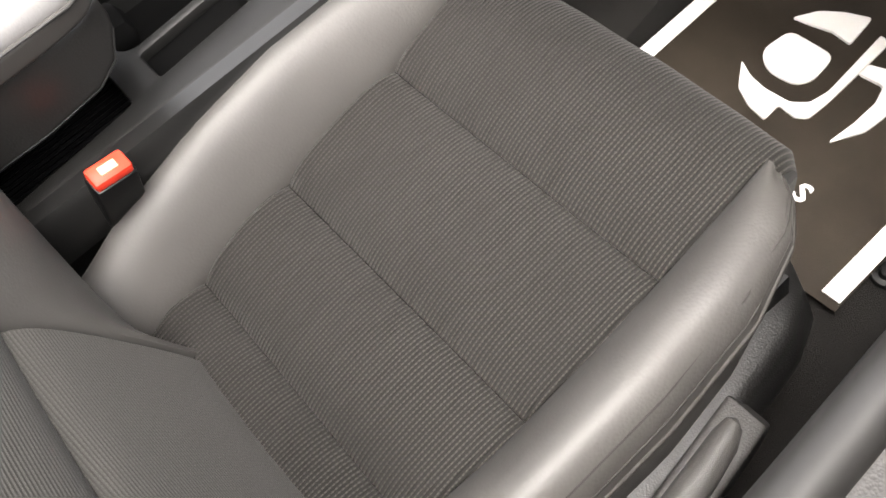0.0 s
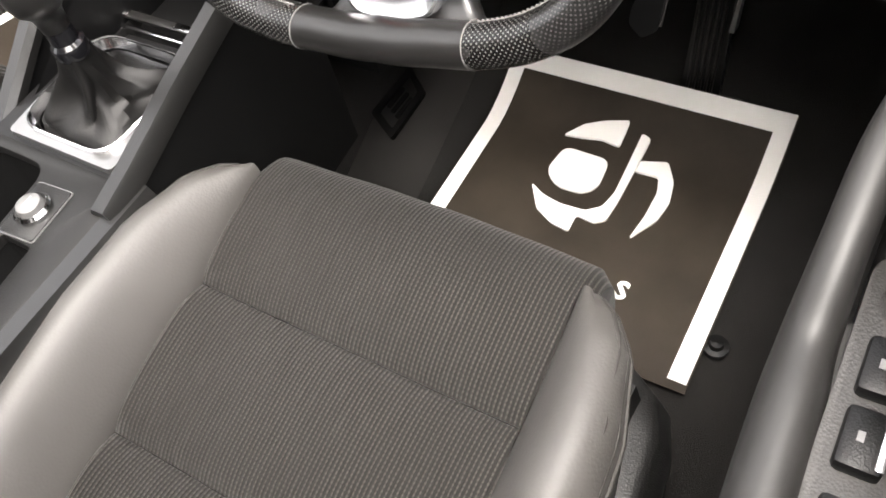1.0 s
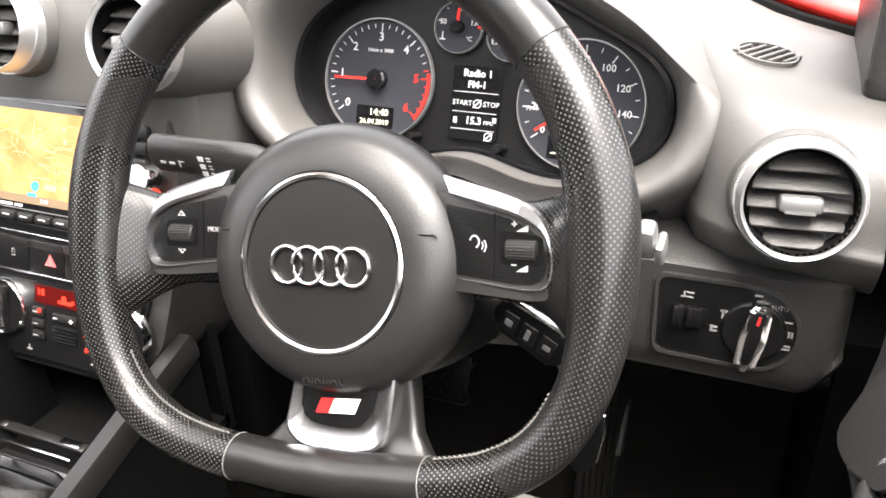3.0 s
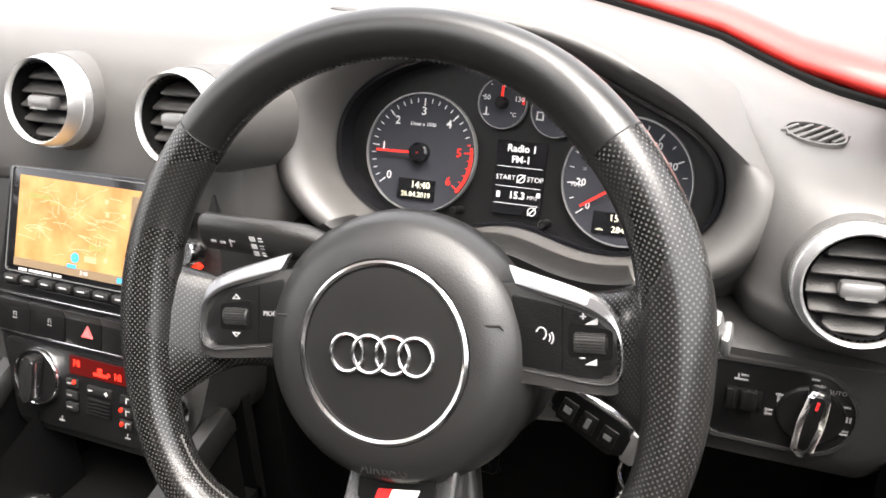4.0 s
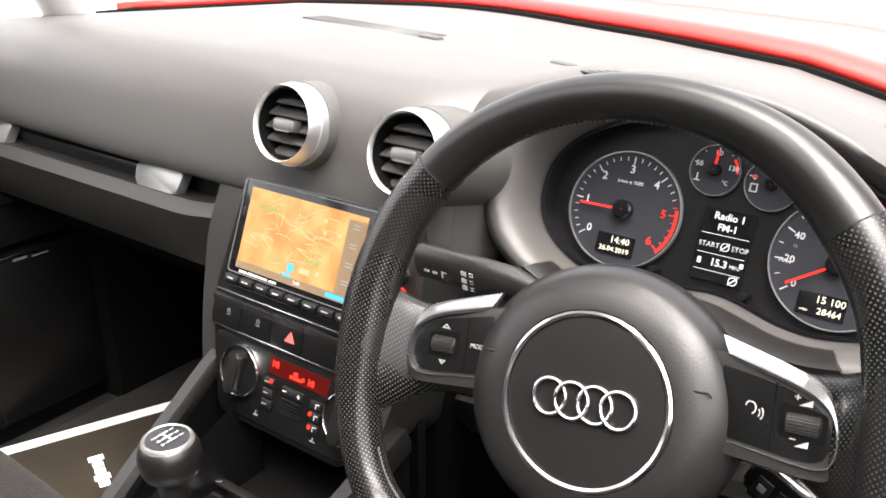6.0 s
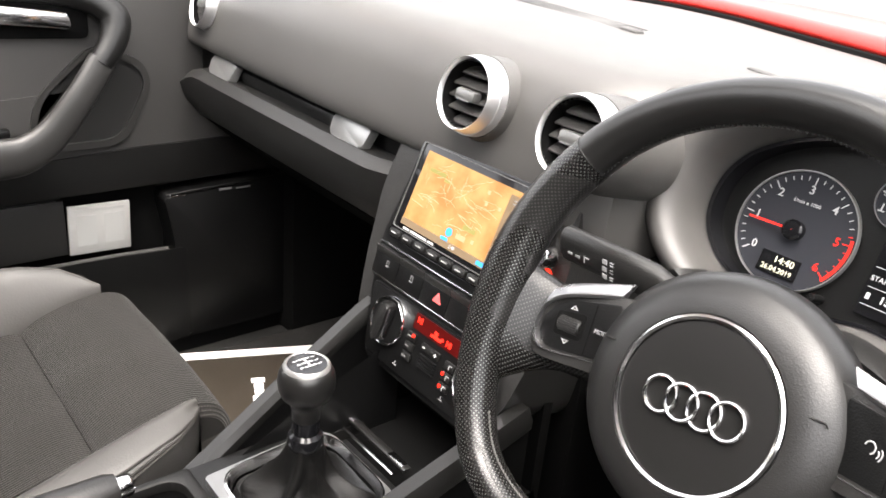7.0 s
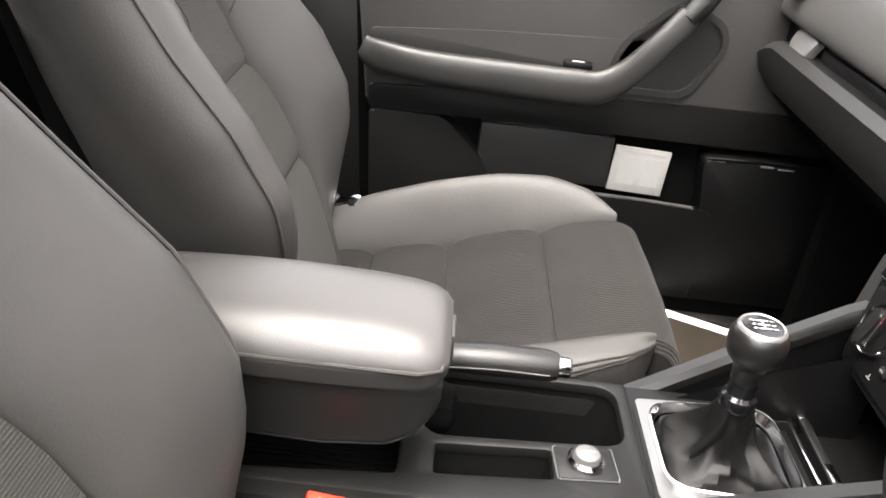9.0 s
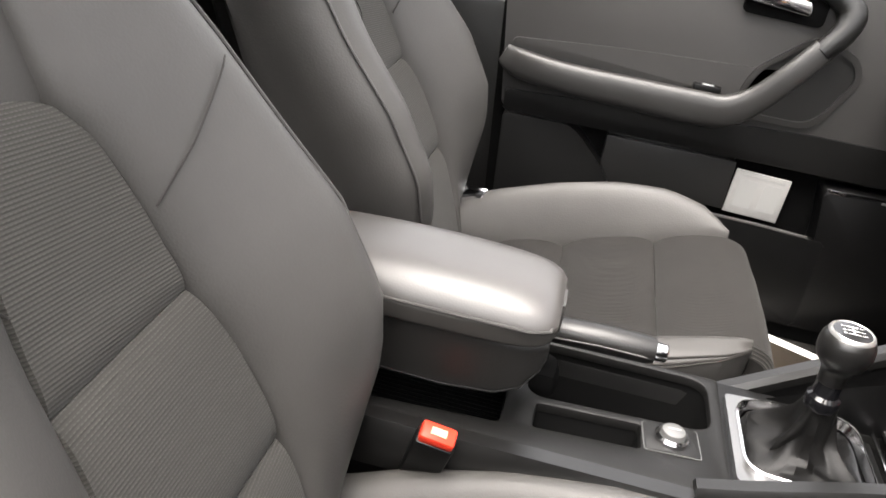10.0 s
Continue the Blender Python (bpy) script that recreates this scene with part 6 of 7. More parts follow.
    def face(x, y):
        return 0.014 * math.sin(math.pi * min(1, max(0, y) / 0.34)) - 0.05 * max(0, y - 0.30) ** 1.3 + 0.25 * x * x

    seams = ((lambda x: -0.02), (lambda x: 0.168), (lambda x: 0.305), (lambda x: 0.458 - 7.0 * x * x))
    for k in range(3):
        lo, hi = seams[k], seams[k + 1]

        def fn(u, v, lo=lo, hi=hi, k=k):
            x0 = (2 * u - 1)
            y = 0.0
            w = 0.11
            for _ in range(4):
                x = x0 * w
                y = lo(x) + 0.0004 + (hi(x) - lo(x) - 0.0008) * v
                w = bhalf(y)
            x = x0 * w
            q = abs(x0)
            e = min(v, 1 - v) * (hi(x) - lo(x))
            z = face(x, y) + 0.008 * (1 - math.exp(-e / 0.012)) - 0.008 - 0.010 * max(0, (q - 0.93) / 0.07) ** 2
            return (x, y, z), (0, 0, -1), (x + 1, y + 0.12 * x * (k - 1))

        part("back_panel", pillow(fn, 26, 26, 0.035), CLOTH_BACK_LIT, back, "dark ribbed cloth panel")

    def side(s):
        tab = np.array(((-0.03, 0.086, 0.125, -0.040, 0.150), (0.03, 0.088, 0.136, -0.014, 0.165), (0.10, 0.091, 0.156, 0.026, 0.190), (0.17, 0.094, 0.174, 0.066, 0.214), (0.22, 0.091, 0.180, 0.079, 0.224), (0.30, 0.080, 0.180, 0.071, 0.226), (0.38, 0.068, 0.170, 0.046, 0.218), (0.45, 0.045, 0.154, 0.030, 0.205), (0.53, 0.045, 0.135, 0.010, 0.184), (0.60, 0.030, 0.10, -0.006, 0.150)))
        rings = []
        for y in np.linspace(-0.03, 0.60, 34):
            xi, xr, zr, xo = (float(np.interp(y, tab[:, 0], tab[:, c])) for c in (1, 2, 3, 4))
            z = face(xi, y)
            pts = [(xi - 0.004, z - 0.035), (xi, z + 0.001), (xi * 0.6 + xr * 0.4, z + 0.50 * (zr - z)), (xr, zr), ((xr + 2.2 * xo) / 3.2, zr - 0.010), (xo, zr - 0.045), (xo - 0.004, zr - 0.10), (xo - 0.02, -0.085), (xi, -0.085)]
            rings.append([(s * p.x, y, p.y) for p in spline([Vector((a, b, 0)) for a, b in pts], 28, True)])
        b = part("side_bolster", loft(rings), LEATHER, back, "smooth grey leather side bolster")
        line = []
        for y in np.linspace(0.0, 0.56, 40):
            xr, zr, xo = (float(np.interp(y, tab[:, 0], tab[:, c])) for c in (2, 3, 4))
            line.append((s * (xr * 0.25 + xo * 0.75), y, zr - 0.009))
        part("piping", tube(line, 0.0016, 6), LEATHER, b)
        seam = []
        for f in np.linspace(0, 1, 14):
            x, y = 0.070 + 0.092 * f, 0.366 + 0.070 * f
            xi, xr, zr = (float(np.interp(y, tab[:, 0], tab[:, c])) for c in (1, 2, 3))
            z = face(xi, y)
            seam.append((s * x, y, float(np.interp(x, (xi, xi * 0.6 + xr * 0.4, xr), (z + 0.001, z + 0.5 * (zr - z), zr))) + 0.0040))
        part("shoulder_seam", tube(seam, 0.0010, 6, flat=0.6), SEAM, b)

    side(1), side(-1)
    part("shoulder_panel", loft([[(x, y, z) for x, z in rounded([(-w, -0.07), (w, -0.07), (w, zf), (-w, zf)], 0.025, 5)] for y, w, zf in ((0.41, 0.088, -0.035), (0.455, 0.100, -0.016), (0.54, 0.12, -0.014), (0.60, 0.125, -0.022), (0.635, 0.11, -0.032), (0.645, 0.09, -0.045))]), LEATHER, back, "grey leather shoulder panel")
    part("back_shell", loft([[(x, y, z) for x, z in rounded([(-w, -0.11), (w, -0.11), (w, -0.03), (-w, -0.03)], 0.02, 4)] for y, w in ((-0.04, 0.17), (0.10, 0.205), (0.35, 0.205), (0.50, 0.18), (0.60, 0.13))]), SHADOW_TRIM, back)
    head = new("headrest")
    head.parent = st
    head.matrix_basis = back.matrix_basis.copy()
    part("pad", loft([[(x, y, z) for x, z in rounded([(-w, -0.075), (w, -0.075), (w, zf), (-w, zf)], 0.03, 5)] for y, w, zf in ((0.665, 0.09, -0.02), (0.69, 0.12, 0.005), (0.76, 0.128, 0.012), (0.82, 0.115, 0.0), (0.84, 0.09, -0.02))]), LEATHER, head, "grey leather headrest pad")
    for x in (-0.05, 0.05):
        part("post", tube([(x, 0.58, -0.05), (x, 0.64, -0.05), (x, 0.70, -0.045)], 0.006, 10), CHROME, head)
    return st


driver_seat = seat("driver_seat", 0.348, 0.0, "grey leather and ribbed cloth sports seat by the wheel", 1)
passenger_seat = seat("passenger_seat", -0.300, -0.022, "grey leather and ribbed cloth sports seat, empty", 0, 0.016, 0.022)


def buckle(at):
    b = thing("belt_buckle", at, "black seat belt buckle with red release button", "seat belt buckle", "seat belt buckles")
    part("body", box(0.022, 0.036, 0.070, (0, 0, -0.030), 0.005), BLACK, b)
    r = part("release_button", box(0.018, 0.032, 0.012, (0, 0, 0.008), 0.003), BUCKLE_RED, b, "red release button")
    part("embossed_mark", box(0.007, 0.014, 0.0006, (0, 0, 0.0143)), LABEL_PEACH, r)
    part("strap", box(0.012, 0.026, 0.10, (0, 0, -0.11), 0.004), DARK, b)
    return b


buckle(basis((0.163, -0.398, 0.376), (1, 0, -0.35), (0.10, 1, -0.25)))

tongue = thing("belt_tongue", basis((-0.488, -0.478, 0.322), (0.4, 0.9, 0.35), (-0.8, 0.2, 0.5)), "bright steel seat belt tongue by the passenger seat", "seat belt tongue")
part("steel", plate(rounded([(-0.022, -0.012), (0.024, -0.014), (0.030, 0.006), (-0.014, 0.014)], 0.005), 0, 0.003, 0.001), CHROME, tongue)
part("grip", box(0.020, 0.030, 0.012, (-0.026, 0, 0.001), 0.004), BLACK, tongue)
belt = thing("seat_belt", pose(0, 0, 0), "dark webbing of the passenger seat belt", "seat belt")
part("webbing", loft([[(-0.60 + 0.0015 * k, -0.56 - 0.02 * k + w, 0.20 + 0.10 * k), (-0.597 + 0.0015 * k, -0.56 - 0.02 * k + w, 0.20 + 0.10 * k), (-0.597 + 0.0015 * k, -0.60 - 0.02 * k + w, 0.20 + 0.10 * k), (-0.60 + 0.0015 * k, -0.60 - 0.02 * k + w, 0.20 + 0.10 * k)] for k, w in ((0, 0), (1, 0.004), (3, 0), (6, -0.01), (8, -0.02))]), DARK, belt)

# rear bench, in the dark behind the front seats
bench = thing("rear_bench", pose(0, -1.35, 0), "grey leather rear bench behind the front seats", "rear seat")
part("cushion", box(1.20, 0.46, 0.16, (0.01, 0.02, 0.27), 0.05, 4), LEATHER, bench)
part("backrest", moved(box(1.20, 0.14, 0.60, (0, 0, 0.28), 0.05, 4), pose(0.01, -0.22, 0.28, 18, 0, 0)), LEATHER, bench)
part("base", box(1.22, 0.42, 0.2, (0.01, 0.0, 0.09), 0.02), CARPET, bench)


# ---- doors ----
def door(name, m, s, label, driver):
    """s: +1 if local x points ahead, -1 if it points back."""
    d = thing(name, m, label, "car door", "front doors")

    def out(pts):
        return [(s * x, y) for x, y in pts]

    part("shell", plate(out([(-0.47, 0.05), (0.42, 0.05), (0.42, 0.70), (-0.52, 0.74)]), -0.055, -0.035), DARK, d)
    # one plastic for both doors; each side's tone holds some of its light
    part("upper_panel", plate(rounded(out([(-0.478, 0.405), (0.40, 0.405), (0.40, 0.69), (0.10, 0.735), (-0.520, 0.745)]), 0.012), -0.04, 0.0, 0.006), DASH if driver else DOOR_TRIM, d, "grey soft door top")
    # insert above the armrest, its darker tone standing for the shade there
    part("insert", plate(rounded(out([(-0.475, 0.505), (-0.10, 0.500), (-0.045, 0.560), (-0.10, 0.556), (-0.30, 0.546), (-0.478, 0.530)]), [0.004, 0.004, 0.004, 0.03, 0.05, 0.008]), 0.0, 0.003, 0.001), SWITCH_PANEL, d, "door insert with shade put into its darker tone")
    # dished bowl under the grab handle
    bowl = rounded(out([(-0.10, 0.474), (0.035, 0.474), (0.082, 0.565), (0.070, 0.600), (0.0, 0.63), (-0.09, 0.55)]), 0.03, 6)
    bowl_in = rounded(out([(-0.09, 0.484), (0.030, 0.484), (0.072, 0.565), (0.062, 0.592), (0.0, 0.62), (-0.08, 0.55)]), 0.03, 6)
    part("bowl_rim", ring_plate(bowl, bowl_in, 0.0, 0.008), DOOR_PAD, d)
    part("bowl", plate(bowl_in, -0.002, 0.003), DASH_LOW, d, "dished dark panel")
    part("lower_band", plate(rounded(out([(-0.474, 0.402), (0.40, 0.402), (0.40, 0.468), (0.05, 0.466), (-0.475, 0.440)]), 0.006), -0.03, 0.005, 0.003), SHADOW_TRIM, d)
    # armrest and diagonal pull, one piece
    path = [(-0.488, 0.506), (-0.46, 0.496), (-0.38, 0.490), (-0.25, 0.488), (-0.16, 0.488), (-0.115, 0.493), (-0.075, 0.520), (-0.035, 0.568), (0.000, 0.612)]
    sizes = [(0.008, 0.016), (0.014, 0.024), (0.016, 0.025), (0.016, 0.027), (0.016, 0.028), (0.015, 0.026), (0.013, 0.022), (0.0125, 0.020), (0.0125, 0.020)]
    if driver:
        path[-2:] = [(-0.020, 0.540), (0.042, 0.548)]
        sizes[-4:] = [(0.014, 0.023), (0.012, 0.018), (0.0115, 0.014), (0.0115, 0.012)]
    lift = [0.020, 0.034, 0.046, 0.052, 0.056, 0.058, 0.058, 0.056, 0.046]
    pp = spline([Vector((s * x, y, z)) for (x, y), z in zip(path, lift)], 46)
    ww = spline([Vector((a, b, 0)) for a, b in sizes], 46)
    rings = []
    for i, p in enumerate(pp):
        t = (pp[min(45, i + 1)] - pp[max(0, i - 1)]).normalized()
        side = t.cross(Vector((0, 0, 1))).normalized()
        if side.y < 0:
            side = -side
        nz = Vector((0, 0, 1))
        w, h = ww[i].x, ww[i].y
        rings.append([p + side * (math.copysign(abs(math.cos(a)) ** 0.8, math.cos(a)) * h) + nz * (math.copysign(abs(math.sin(a)) ** 0.8, math.sin(a)) * w) for a in np.linspace(0, 2 * math.pi, 25)[:-1]])
    # armrest and shelf tones also differ by side, for the light on them
    part("armrest", loft(rings), ARM if driver else DOOR_PAD, d, "grey padded armrest and pull handle")
    part("armrest_shelf", loft([[(s * x, y0, 0.0), (s * x, y1, 0.0), (s * x, y1, w), (s * x, y0, w)] for x, y0, y1, w in ((-0.480, 0.490, 0.506, 0.016), (-0.45, 0.470, 0.505, 0.034), (-0.36, 0.460, 0.503, 0.044), (-0.20, 0.455, 0.500, 0.050), (-0.11, 0.465, 0.498, 0.052), (-0.085, 0.485, 0.498, 0.030))]), ARM if driver else SHADOW_TRIM, d, "shelf behind the armrest rail")
    if not driver:
        hp = spline([Vector((s * x, y, z)) for x, y, z in ((-0.004, 0.607, 0.048), (0.020, 0.640, 0.038), (0.026, 0.668, 0.026), (0.0, 0.690, 0.016), (-0.05, 0.700, 0.010), (-0.16, 0.706, 0.004))], 26)
        part("upper_pull", tube(hp, list(np.linspace(0.0165, 0.022, 10)) + list(np.linspace(0.022, 0.014, 16)), 14, flat=0.9), GREY, d, "grey upper end of the pull")
        part("door_catch", moved(plate(rounded(out([(-0.135, 0.662), (-0.030, 0.652), (-0.034, 0.674), (-0.130, 0.687)]), 0.006), 0.012, 0.022, 0.003), Matrix.Identity(4)), CHROME, d, "chrome door catch")
        part("catch_well", plate(rounded(out([(-0.13, 0.64), (-0.005, 0.636), (-0.005, 0.683), (-0.13, 0.690)]), 0.010), 0.002, 0.010, 0.002), DARK, d)
    if driver:
        part("corner_trim", plate(rounded(out([(0.245, 0.693), (0.46, 0.693), (0.46, 0.76), (0.30, 0.98), (0.25, 0.90)]), 0.02), -0.005, 0.078, 0.015, 3), DASH_LOW, d, "dark corner piece behind the door mirror")
        world = m.inverted()
        # leaning front of the door beside the dash end, with the catch and its dark bracket
        lean = world @ basis((0.642, 0.117, 0.493), (0.057, -1, 0), (0.2, 0, 1))
        part("front_panel", loft([[(u, v, z - 0.004 + 0.15 * max(0.0, v - 0.03) * min(1.0, max(0.0, 1 - u / 0.12)) - 0.006 * max(0.0, (v - 0.19) / 0.03)) for v in np.linspace(-0.020 + 0.012 * min(1.0, max(0.0, u / 0.05)), 0.212, 8)] + [(u, 0.212, -0.060), (u, -0.02, -0.060)] for u, z in ((-0.034, -0.050), (-0.034, -0.012), (-0.030, -0.004), (-0.022, 0.0), (0.03, 0.0), (0.09, 0.0), (0.14, -0.004), (0.18, -0.014), (0.22, -0.030), (0.25, -0.045))]), DOOR_TRIM, d, "grey leaning front of the door panel", loc=lean)
        bracket = part("pull_bracket", plate(rounded([(0.004, 0.003), (0.017, 0.000), (0.041, 0.007), (0.067, 0.022), (0.093, 0.037), (0.106, 0.054), (0.114, 0.072), (0.150, 0.092), (0.200, 0.118), (0.200, 0.160), (0.110, 0.128), (0.069, 0.103), (0.045, 0.089), (0.026, 0.070), (0.012, 0.045)], [0.003, 0.006, 0.02, 0.01, 0.008, 0.008, 0.01, 0.02, 0.01, 0.01, 0.04, 0.02, 0.015, 0.015, 0.02]), -0.008, 0.008, 0.005, 4), SWITCH_PANEL, d, "dark bracket at the top of the pull", loc=lean)
        part("front_notch", plate(rounded([(-0.006, 0.008), (-0.012, 0.012), (-0.006, 0.024), (0.010, 0.030), (0.012, 0.014)], 0.003), -0.006, -0.001, 0.001), DARK, d, "small black notch in the door front", loc=lean)
        for u, v in ((0.082, 0.048), (0.098, 0.081)):
            part("lock_mark", moved(box(0.007, 0.0028, 0.0004, (0, 0, 0)), pose(u, v, 0.0083, 0, 0, 58)), DIM_PRINT, bracket)
        part("lock_rocker", moved(box(0.014, 0.0020, 0.0016, (0, 0, 0), 0.0006), pose(0.0885, 0.0640, 0.0085, 0, 0, -22)), DOOR_TRIM, bracket)
        part("door_catch", plate(rounded([(0.104, 0.044), (0.136, 0.051), (0.169, 0.065), (0.235, 0.098), (0.245, 0.125), (0.170, 0.088), (0.120, 0.071), (0.108, 0.062)], 0.004), -0.006, 0.005, 0.003), SPOKE_METAL, d, "bright metal door catch", loc=lean)
        part("catch_edge", tube([(0.108, 0.060, 0.005), (0.120, 0.067, 0.006), (0.170, 0.082, 0.006), (0.245, 0.116, 0.004)], 0.0022, 8), CHROME, d, loc=lean)
        part("catch_line", tube([(0.066, 0.031, 0.004), (0.104, 0.040, 0.006), (0.150, 0.050, 0.006), (0.192, 0.062, 0.006), (0.222, 0.074, 0.006)], 0.0011, 6), CHROME, d, loc=lean)
        sp = part("switch_plate", plate(rounded(out([(-0.34, 0.018), (-0.06, 0.018), (-0.06, -0.018), (-0.34, -0.018)]), 0.012), 0, 0.006, 0.002), SWITCH_PANEL, d, "dark plate of window switches")
        sp.matrix_basis = Matrix.Translation((0, 0.501, 0.024)) @ pose(0, 0, 0, -88, 0, 0)
        kb = part("mirror_knob", lathe([(0.011, 0.004), (0.011, 0.009), (0.0085, 0.014), (0.0085, 0.019), (0.0005, 0.020)], 24, (s * -0.088, 0.0, 0)), CHROME, sp, "chrome mirror knob")
        for k, x in enumerate((-0.125, -0.162, -0.205)):
            w = part("window_switch", box(0.030, 0.020, 0.012, (s * x, 0.0, 0.008), 0.003), BLACK, sp, "black window switch")
            part("switch_edge", box(0.026, 0.004, 0.002, (s * x, 0.008, 0.0142), 0.0008), CHROME, w)
            part("switch_mark", box(0.005, 0.003, 0.0004, (s * x, -0.002, 0.0142)), DIM_PRINT, w)
    else:
        w = part("window_switch", moved(box(0.045, 0.012, 0.016, (0, 0, 0), 0.003), pose(s * -0.150, 0.516, 0.030)), BLACK, d, "black window switch")
        part("switch_edge", moved(box(0.020, 0.003, 0.004, (0, 0.006, 0.004), 0.001), pose(s * -0.150, 0.516, 0.030)), ALU, w)
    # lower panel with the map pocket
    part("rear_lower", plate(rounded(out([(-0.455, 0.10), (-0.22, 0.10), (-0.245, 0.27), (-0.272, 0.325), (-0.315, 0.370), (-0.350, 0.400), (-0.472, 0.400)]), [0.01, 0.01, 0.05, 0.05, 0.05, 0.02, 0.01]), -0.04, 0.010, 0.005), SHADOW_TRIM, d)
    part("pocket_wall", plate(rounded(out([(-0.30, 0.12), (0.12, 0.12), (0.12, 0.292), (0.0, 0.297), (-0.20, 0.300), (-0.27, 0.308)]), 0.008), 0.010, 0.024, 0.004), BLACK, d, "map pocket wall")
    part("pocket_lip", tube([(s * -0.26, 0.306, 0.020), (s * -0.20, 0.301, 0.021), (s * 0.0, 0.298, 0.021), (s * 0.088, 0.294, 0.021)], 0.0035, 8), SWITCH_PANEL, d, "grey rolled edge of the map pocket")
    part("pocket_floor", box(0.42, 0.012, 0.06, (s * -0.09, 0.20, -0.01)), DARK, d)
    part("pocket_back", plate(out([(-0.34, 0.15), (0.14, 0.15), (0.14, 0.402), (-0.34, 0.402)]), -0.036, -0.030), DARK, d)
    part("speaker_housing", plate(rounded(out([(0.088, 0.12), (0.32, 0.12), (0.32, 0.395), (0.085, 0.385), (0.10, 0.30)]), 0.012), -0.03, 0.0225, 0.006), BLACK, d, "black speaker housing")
    part("housing_line", tube([(s * 0.09, 0.386, 0.021), (s * 0.12, 0.388, 0.0225), (s * 0.24, 0.392, 0.0225)], 0.0018, 6), GREY, d)
    part("speaker_badge", box(0.026, 0.006, 0.003, (s * 0.108, 0.3850, 0.0220), 0.001), CHROME, d, "small bright strip on the speaker housing")
    part("maker_bars", merge(box(0.022, 0.004, 0.001, (s * 0.19, 0.383, 0.0228)), box(0.026, 0.0025, 0.001, (s * 0.222, 0.381, 0.0228))), DIM_PRINT, d)
    part("kick_strip", plate(rounded(out([(-0.45, 0.02), (0.40, 0.02), (0.40, 0.115), (-0.455, 0.115)]), 0.008), -0.03, 0.004, 0.003), BLACK, d)
    return d


door("passenger_door", basis((-0.695, 0, 0), (0, 1, 0), (0, 0, 1)), 1, "closed passenger door with grey armrest and map pocket", False)
door("driver_door", basis((0.698, 0.0, -0.035), (0, -1, 0), (0, 0, 1)), -1, "closed driver's door with grey armrest and switches", True)

booklet = thing("booklet_wallet", pose(-0.712, -0.172, 0.302), "dark leatherette handbook wallet in the door pocket", "wallet")
part("front_cover", box(0.004, 0.225, 0.090, (0.010, 0, 0.046), 0.0018), DASH_LOW, booklet)
part("back_cover", box(0.004, 0.225, 0.090, (-0.010, 0, 0.046), 0.0018), SHADOW_TRIM, booklet)
part("spine", box(0.020, 0.004, 0.090, (0.0, -0.1115, 0.046), 0.0018), SHADOW_TRIM, booklet)
part("pages", box(0.015, 0.212, 0.082, (0.0, 0.0, 0.045), 0.001), PAPER_INK, booklet, "edges of the handbook pages")
leaflet = thing("leaflet", pose(-0.698, -0.012, 0.300) @ pose(0, 0, 0, -2, 0, 0), "white printed leaflet standing in the door pocket", "leaflet")
part("sheet", box(0.006, 0.094, 0.080, (0, 0, 0.041), 0.001), PAPER, leaflet)
part("print_block", merge(box(0.0004, 0.030, 0.050, (0.0033, -0.020, 0.040)), box(0.0004, 0.030, 0.050, (0.0033, 0.022, 0.040)), box(0.0004, 0.076, 0.005, (0.0033, 0, 0.073))), PAPER_INK, leaflet)

for s, x in ((-1, -0.655), (1, 0.665)):
    sill = part("baseboard", loft([[(x - 0.035 * 1, y, -0.01), (x - 0.030, y, 0.085), (x + 0.030, y, 0.090), (x + 0.035, y, -0.01)] for y in np.linspace(-0.75, 0.50, 6)]), DASH_LOW)
    tagged(sill, "black plastic door sill along the footwell", "sill", kind="structure")
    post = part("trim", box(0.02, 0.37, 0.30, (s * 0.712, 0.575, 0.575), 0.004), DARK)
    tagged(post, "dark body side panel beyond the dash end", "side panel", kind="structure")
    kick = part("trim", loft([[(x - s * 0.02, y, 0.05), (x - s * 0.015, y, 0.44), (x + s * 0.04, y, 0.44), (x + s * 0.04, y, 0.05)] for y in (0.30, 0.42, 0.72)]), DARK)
    tagged(kick, "black carpeted side wall of the footwell", "trim", kind="structure")

# ---- floor mats, pedals, footrest ----
W_BAND = 0.023


def mat_height(y, y0, y1):
    return 0.002 + 0.045 * max(0.0, (y - (y1 - 0.11)) / 0.11) ** 1.6


def sheet_part(name, outline_x0, outline_x1, y0, y1, lift, material, parent, label=""):
    n = max(2, int((y1 - y0) / 0.02))
    rows = []
    for y in np.linspace(y0, y1, n):
        z = mat_height(y, MY0, MY1)
        rows.append([(outline_x0, y, z + lift), (outline_x1, y, z + lift), (outline_x1, y, z + lift - 0.0015), (outline_x0, y, z + lift - 0.0015)])
    return part(name, loft(rows), material, parent, label)


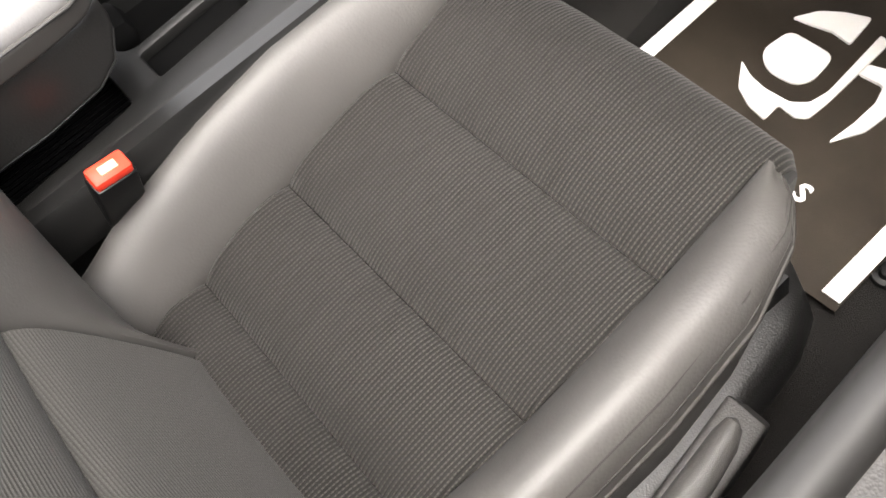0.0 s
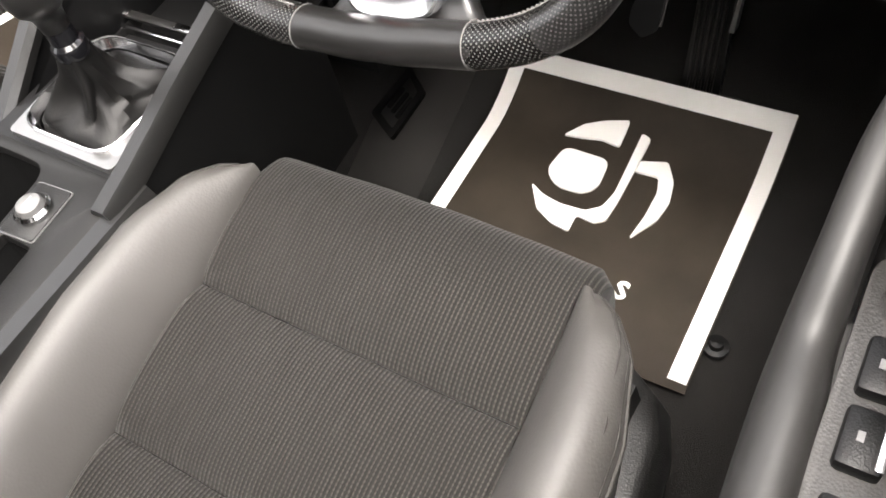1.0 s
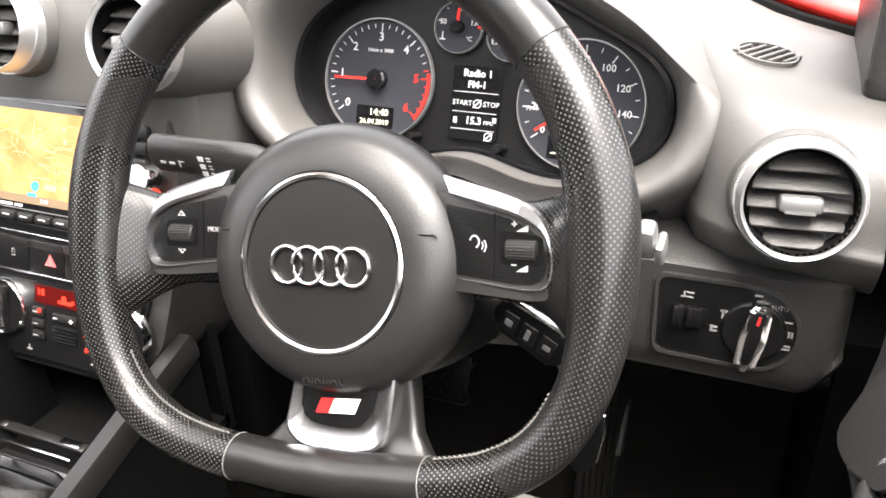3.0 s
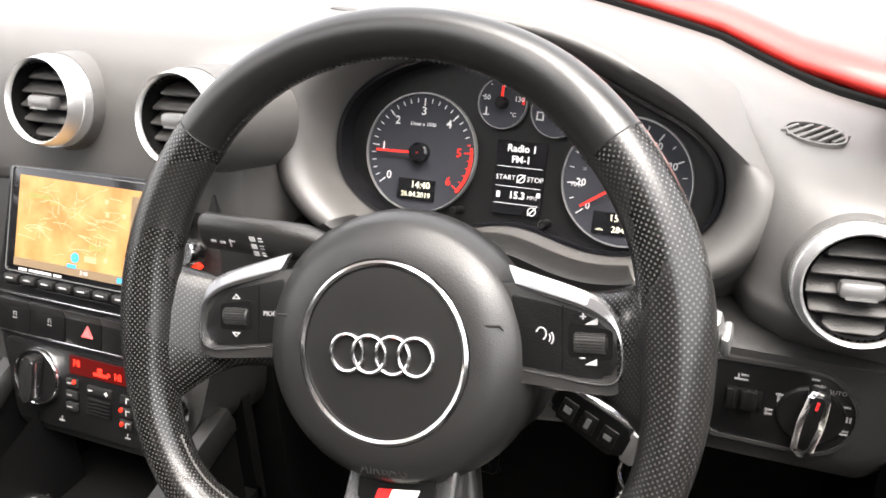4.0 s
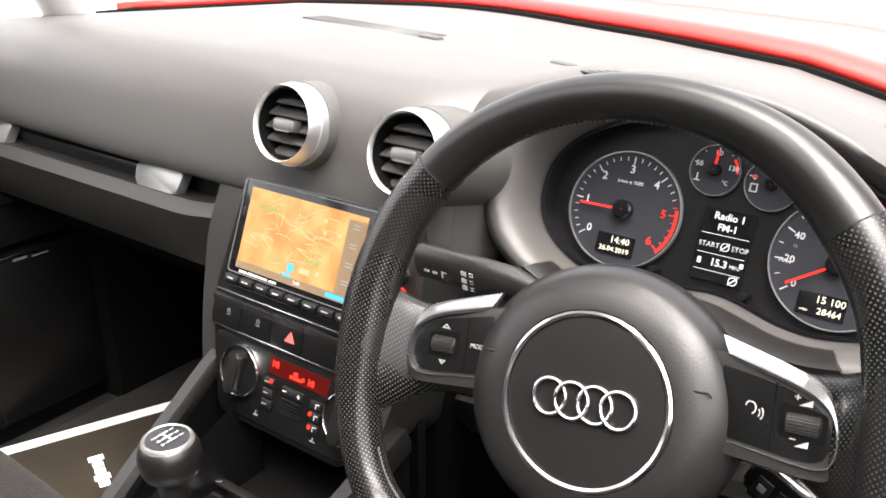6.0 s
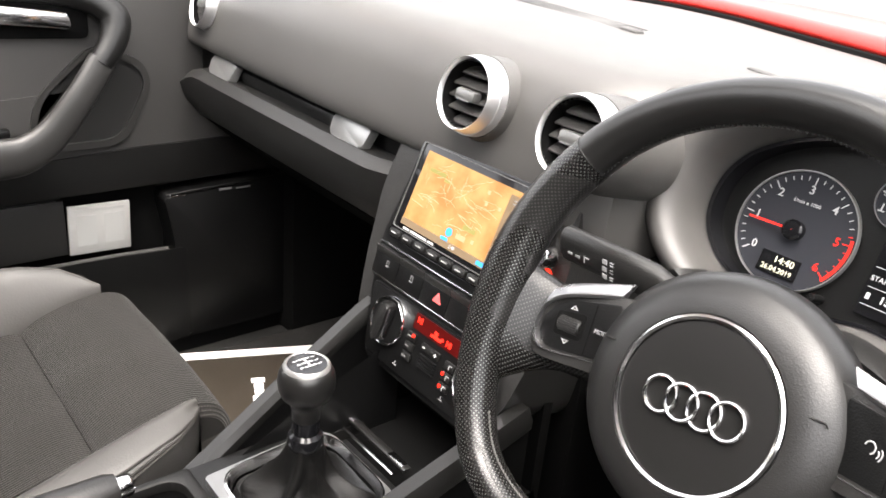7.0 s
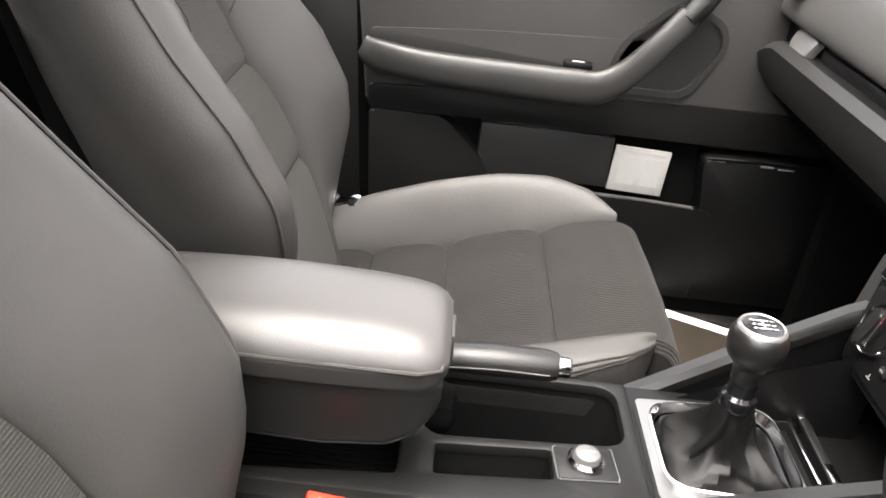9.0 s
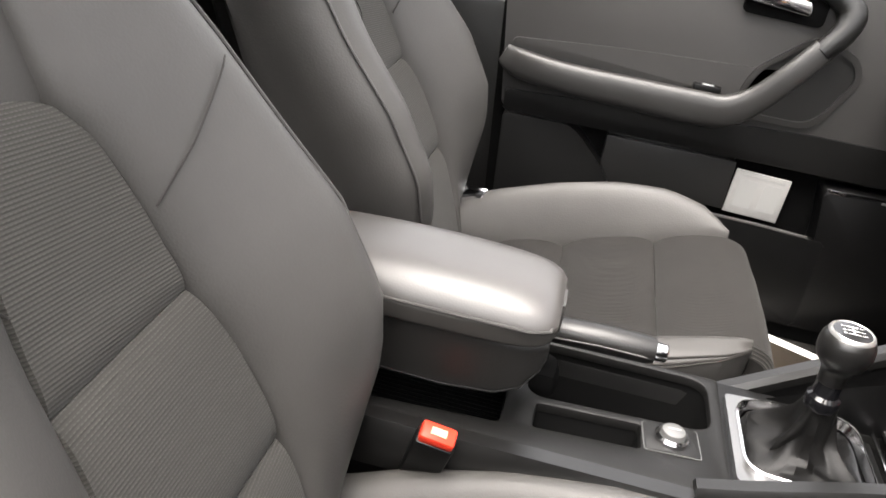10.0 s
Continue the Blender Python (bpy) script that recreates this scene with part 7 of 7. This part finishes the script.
def floor_mat(at, x0, x1, y0, y1, label, logo):
    global MY0, MY1
    MY0, MY1 = y0, y1
    m = thing("floor_mat", at, label, "floor mat", "floor mats")
    sheet_part("sheet", x0, x1, y0, y1, 0.002, MAT_FACE, m, "dark mat sheet")
    sheet_part("border", x0 + 0.002, x0 + W_BAND, y0 + 0.01, y1 - 0.002, 0.004, WHITE, m, "white border stripe")
    sheet_part("border", x1 - W_BAND, x1 - 0.002, y0 + 0.01, y1 - 0.002, 0.004, WHITE, m, "white border stripe")
    sheet_part("border", x0 + W_BAND - 0.001, x1 - W_BAND + 0.001, y1 - 0.024, y1 - 0.002, 0.0038, WHITE, m, "white border stripe")
    if logo:
        cx, cy, R = logo
        z0, z1 = 0.0030, 0.0075

        def blob(pts, r):
            b = plate(rounded([(cx + R * x, cy + R * y) for x, y in pts], r * R, 4), z0, z1)
            for v in b.verts:
                v.co.z += mat_height(v.co.y, y0, y1) - 0.002
            return b

        part("printed_mark", merge(
            blob([(-0.90, 0.66), (-0.66, 0.92), (-0.36, 1.06), (0.02, 1.16), (0.02, 0.72), (-0.30, 0.76), (-0.60, 0.70)], 0.05),
            blob([(-0.78, 0.46), (-0.02, 0.44), (0.02, -0.10), (-0.14, -0.30), (-0.58, -0.32), (-0.86, -0.08)], 0.16),
            blob([(0.27, 1.02), (0.43, 0.98), (0.40, -0.30), (0.37, -0.64), (0.22, -0.74), (-0.07, -0.70), (-0.06, -1.02), (-0.38, -0.96), (-0.68, -0.80), (-0.95, -0.40), (-0.68, -0.54), (-0.38, -0.60), (0.02, -0.58), (0.22, -0.42), (0.29, -0.12)], 0.05),
            blob([(0.40, 0.58), (0.82, 0.70), (1.02, 0.39), (1.10, 0.01), (1.05, -0.36), (0.80, -0.80), (0.86, -0.36), (0.87, 0.10), (0.78, 0.40), (0.40, 0.38)], 0.06)), WHITE, m, "round white printed mark")
        words("S", 0.034, (cx + 0.086, cy - 0.137, 0.0044), WHITE, m, "printed_letter", bold=0.001)
        part("maker_bars", merge(box(0.10, 0.016, 0.0012, (cx + 0.015, cy - 0.137, 0.0042))), WHITE, m)
    return m


floor_mat(pose(0, 0, 0), 0.168, 0.552, 0.038, 0.417, "dark brown protective mat with white border and mark", (0.357, 0.266, 0.083))
part("riser", box(0.50, 0.58, 0.11, (-0.40, 0.19, 0.045), 0.02), CARPET, thing("heel_board", pose(0, 0, 0), "raised dark carpet of the passenger footwell", "carpet"))
pm = floor_mat(pose(-0.636, 0.115, 0.1005, 0, 0, -23), 0.0, 0.40, -0.10, 0.36, "dark brown protective mat with white border stripe", None)
part("maker_bars", merge(*[box(0.013, h, 0.002, (0.10 + 0.017 * k, 0.095, 0.0042)) for k, h in enumerate((0.022, 0.015, 0.015, 0.022, 0.015))]), WHITE, pm, "white printed lettering")

footrest = thing("footrest", pose(0, 0, 0), "dark carpeted footrest ramp beside the tunnel", "footrest")
part("ramp", loft([[(0.020, y, -0.01), (0.020, y, z + 0.012), (0.035, y, z + 0.004), (0.145, y, z - 0.006), (0.160, y, z - 0.016), (0.164, y, -0.01)] for y, z in ((0.10, 0.010), (0.12, 0.034), (0.20, 0.056), (0.30, 0.090), (0.40, 0.135), (0.50, 0.200))]), CARPET, footrest)
pad_rim = [(-0.0318, -0.0317), (0.0142, -0.0543), (0.0246, 0.0224), (-0.0138, 0.0484)]
pad_in = [(-0.0215, -0.0255), (0.0085, -0.0405), (0.0155, 0.0180), (-0.0075, 0.0350)]
foot_pad = part("foot_pad", ring_plate(rounded(pad_rim, 0.006), rounded(pad_in, 0.004), 0, 0.009), DARK, footrest, "black ribbed rubber foot pad", loc=basis((0.088, 0.248, 0.0715), (0.998, -0.05, -0.06), (0.02, 1, 0.34)))
part("pad_field", plate(rounded(pad_in, 0.004), 0, 0.004), SHADOW_TRIM, foot_pad)
for k in range(3):
    part("rib", moved(box(0.006, 0.034, 0.005, (0, 0, 0), 0.002), pose(-0.0105 + 0.009 * k, 0.0010 - 0.0045 * k, 0.0055, 0, 0, -12)), DARK, foot_pad)

for nm, x, y, z, w, h in (("brake_pedal", 0.247, 0.395, 0.232, 0.060, 0.062), ("clutch_pedal", 0.120, 0.395, 0.222, 0.056, 0.060)):
    p = thing(nm, basis((x, y, z), (1, 0, 0), (0, 0.5, 1)), "black steel pedal with a cross-ribbed rubber pad", "pedal", "foot pedals")
    part("pad", box(w, h, 0.012, (0, 0, 0), 0.004), BLACK, p)
    part("ribs", merge(*[moved(box(0.003, h * 0.95, 0.003), pose(x2, 0, 0.007, 0, 0, 35)) for x2 in (-0.018, -0.006, 0.006, 0.018)], *[moved(box(0.003, h * 0.95, 0.003), pose(x2, 0, 0.007, 0, 0, -35)) for x2 in (-0.018, -0.006, 0.006, 0.018)]), SHADOW_TRIM, p)
    part("arm", tube([(0, 0.02, -0.006), (0, 0.10, -0.04), (0, 0.24, -0.04)], 0.008, 8), DARK, p)
accel = thing("accelerator_pedal", basis((0.4245, 0.430, 0.022), (1, 0, 0), (0.135, 0.22, 1)), "long black ribbed accelerator pedal", "pedal", "foot pedals")
part("pad", plate(rounded([(-0.024, 0.0), (0.026, 0.0), (0.022, 0.21), (-0.018, 0.21)], 0.01), -0.006, 0.008, 0.003), BLACK, accel)
part("ribs", merge(*[box(0.0035, 0.185, 0.004, (-0.015 + 0.0075 * k, 0.10, 0.009), 0.001) for k in range(5)]), SHADOW_TRIM, accel)
part("side_guard", loft([[(x - w, y, -0.008), (x - w, y, 0.010), (x + 0.001, y, 0.010), (x + 0.001, y, -0.008)] for x, y, w in ((0.0285, 0.105, 0.0055), (0.0290, 0.125, 0.0045), (0.0300, 0.160, 0.0022), (0.0310, 0.176, 0.0010))]), SATIN, accel, "bright guard beside the pedal")
part("hinge", box(0.07, 0.03, 0.03, (0.02, -0.015, -0.008), 0.006), BLACK, accel)
clip = thing("mat_fixing", pose(0.562, 0.108, -0.006), "round black mat fixing stud on the carpet", "mat fixing")
part("stud", lathe([(0.014, 0.0), (0.014, 0.006), (0.008, 0.007), (0.007, 0.014), (0.0005, 0.015)], 20), BLACK, clip)
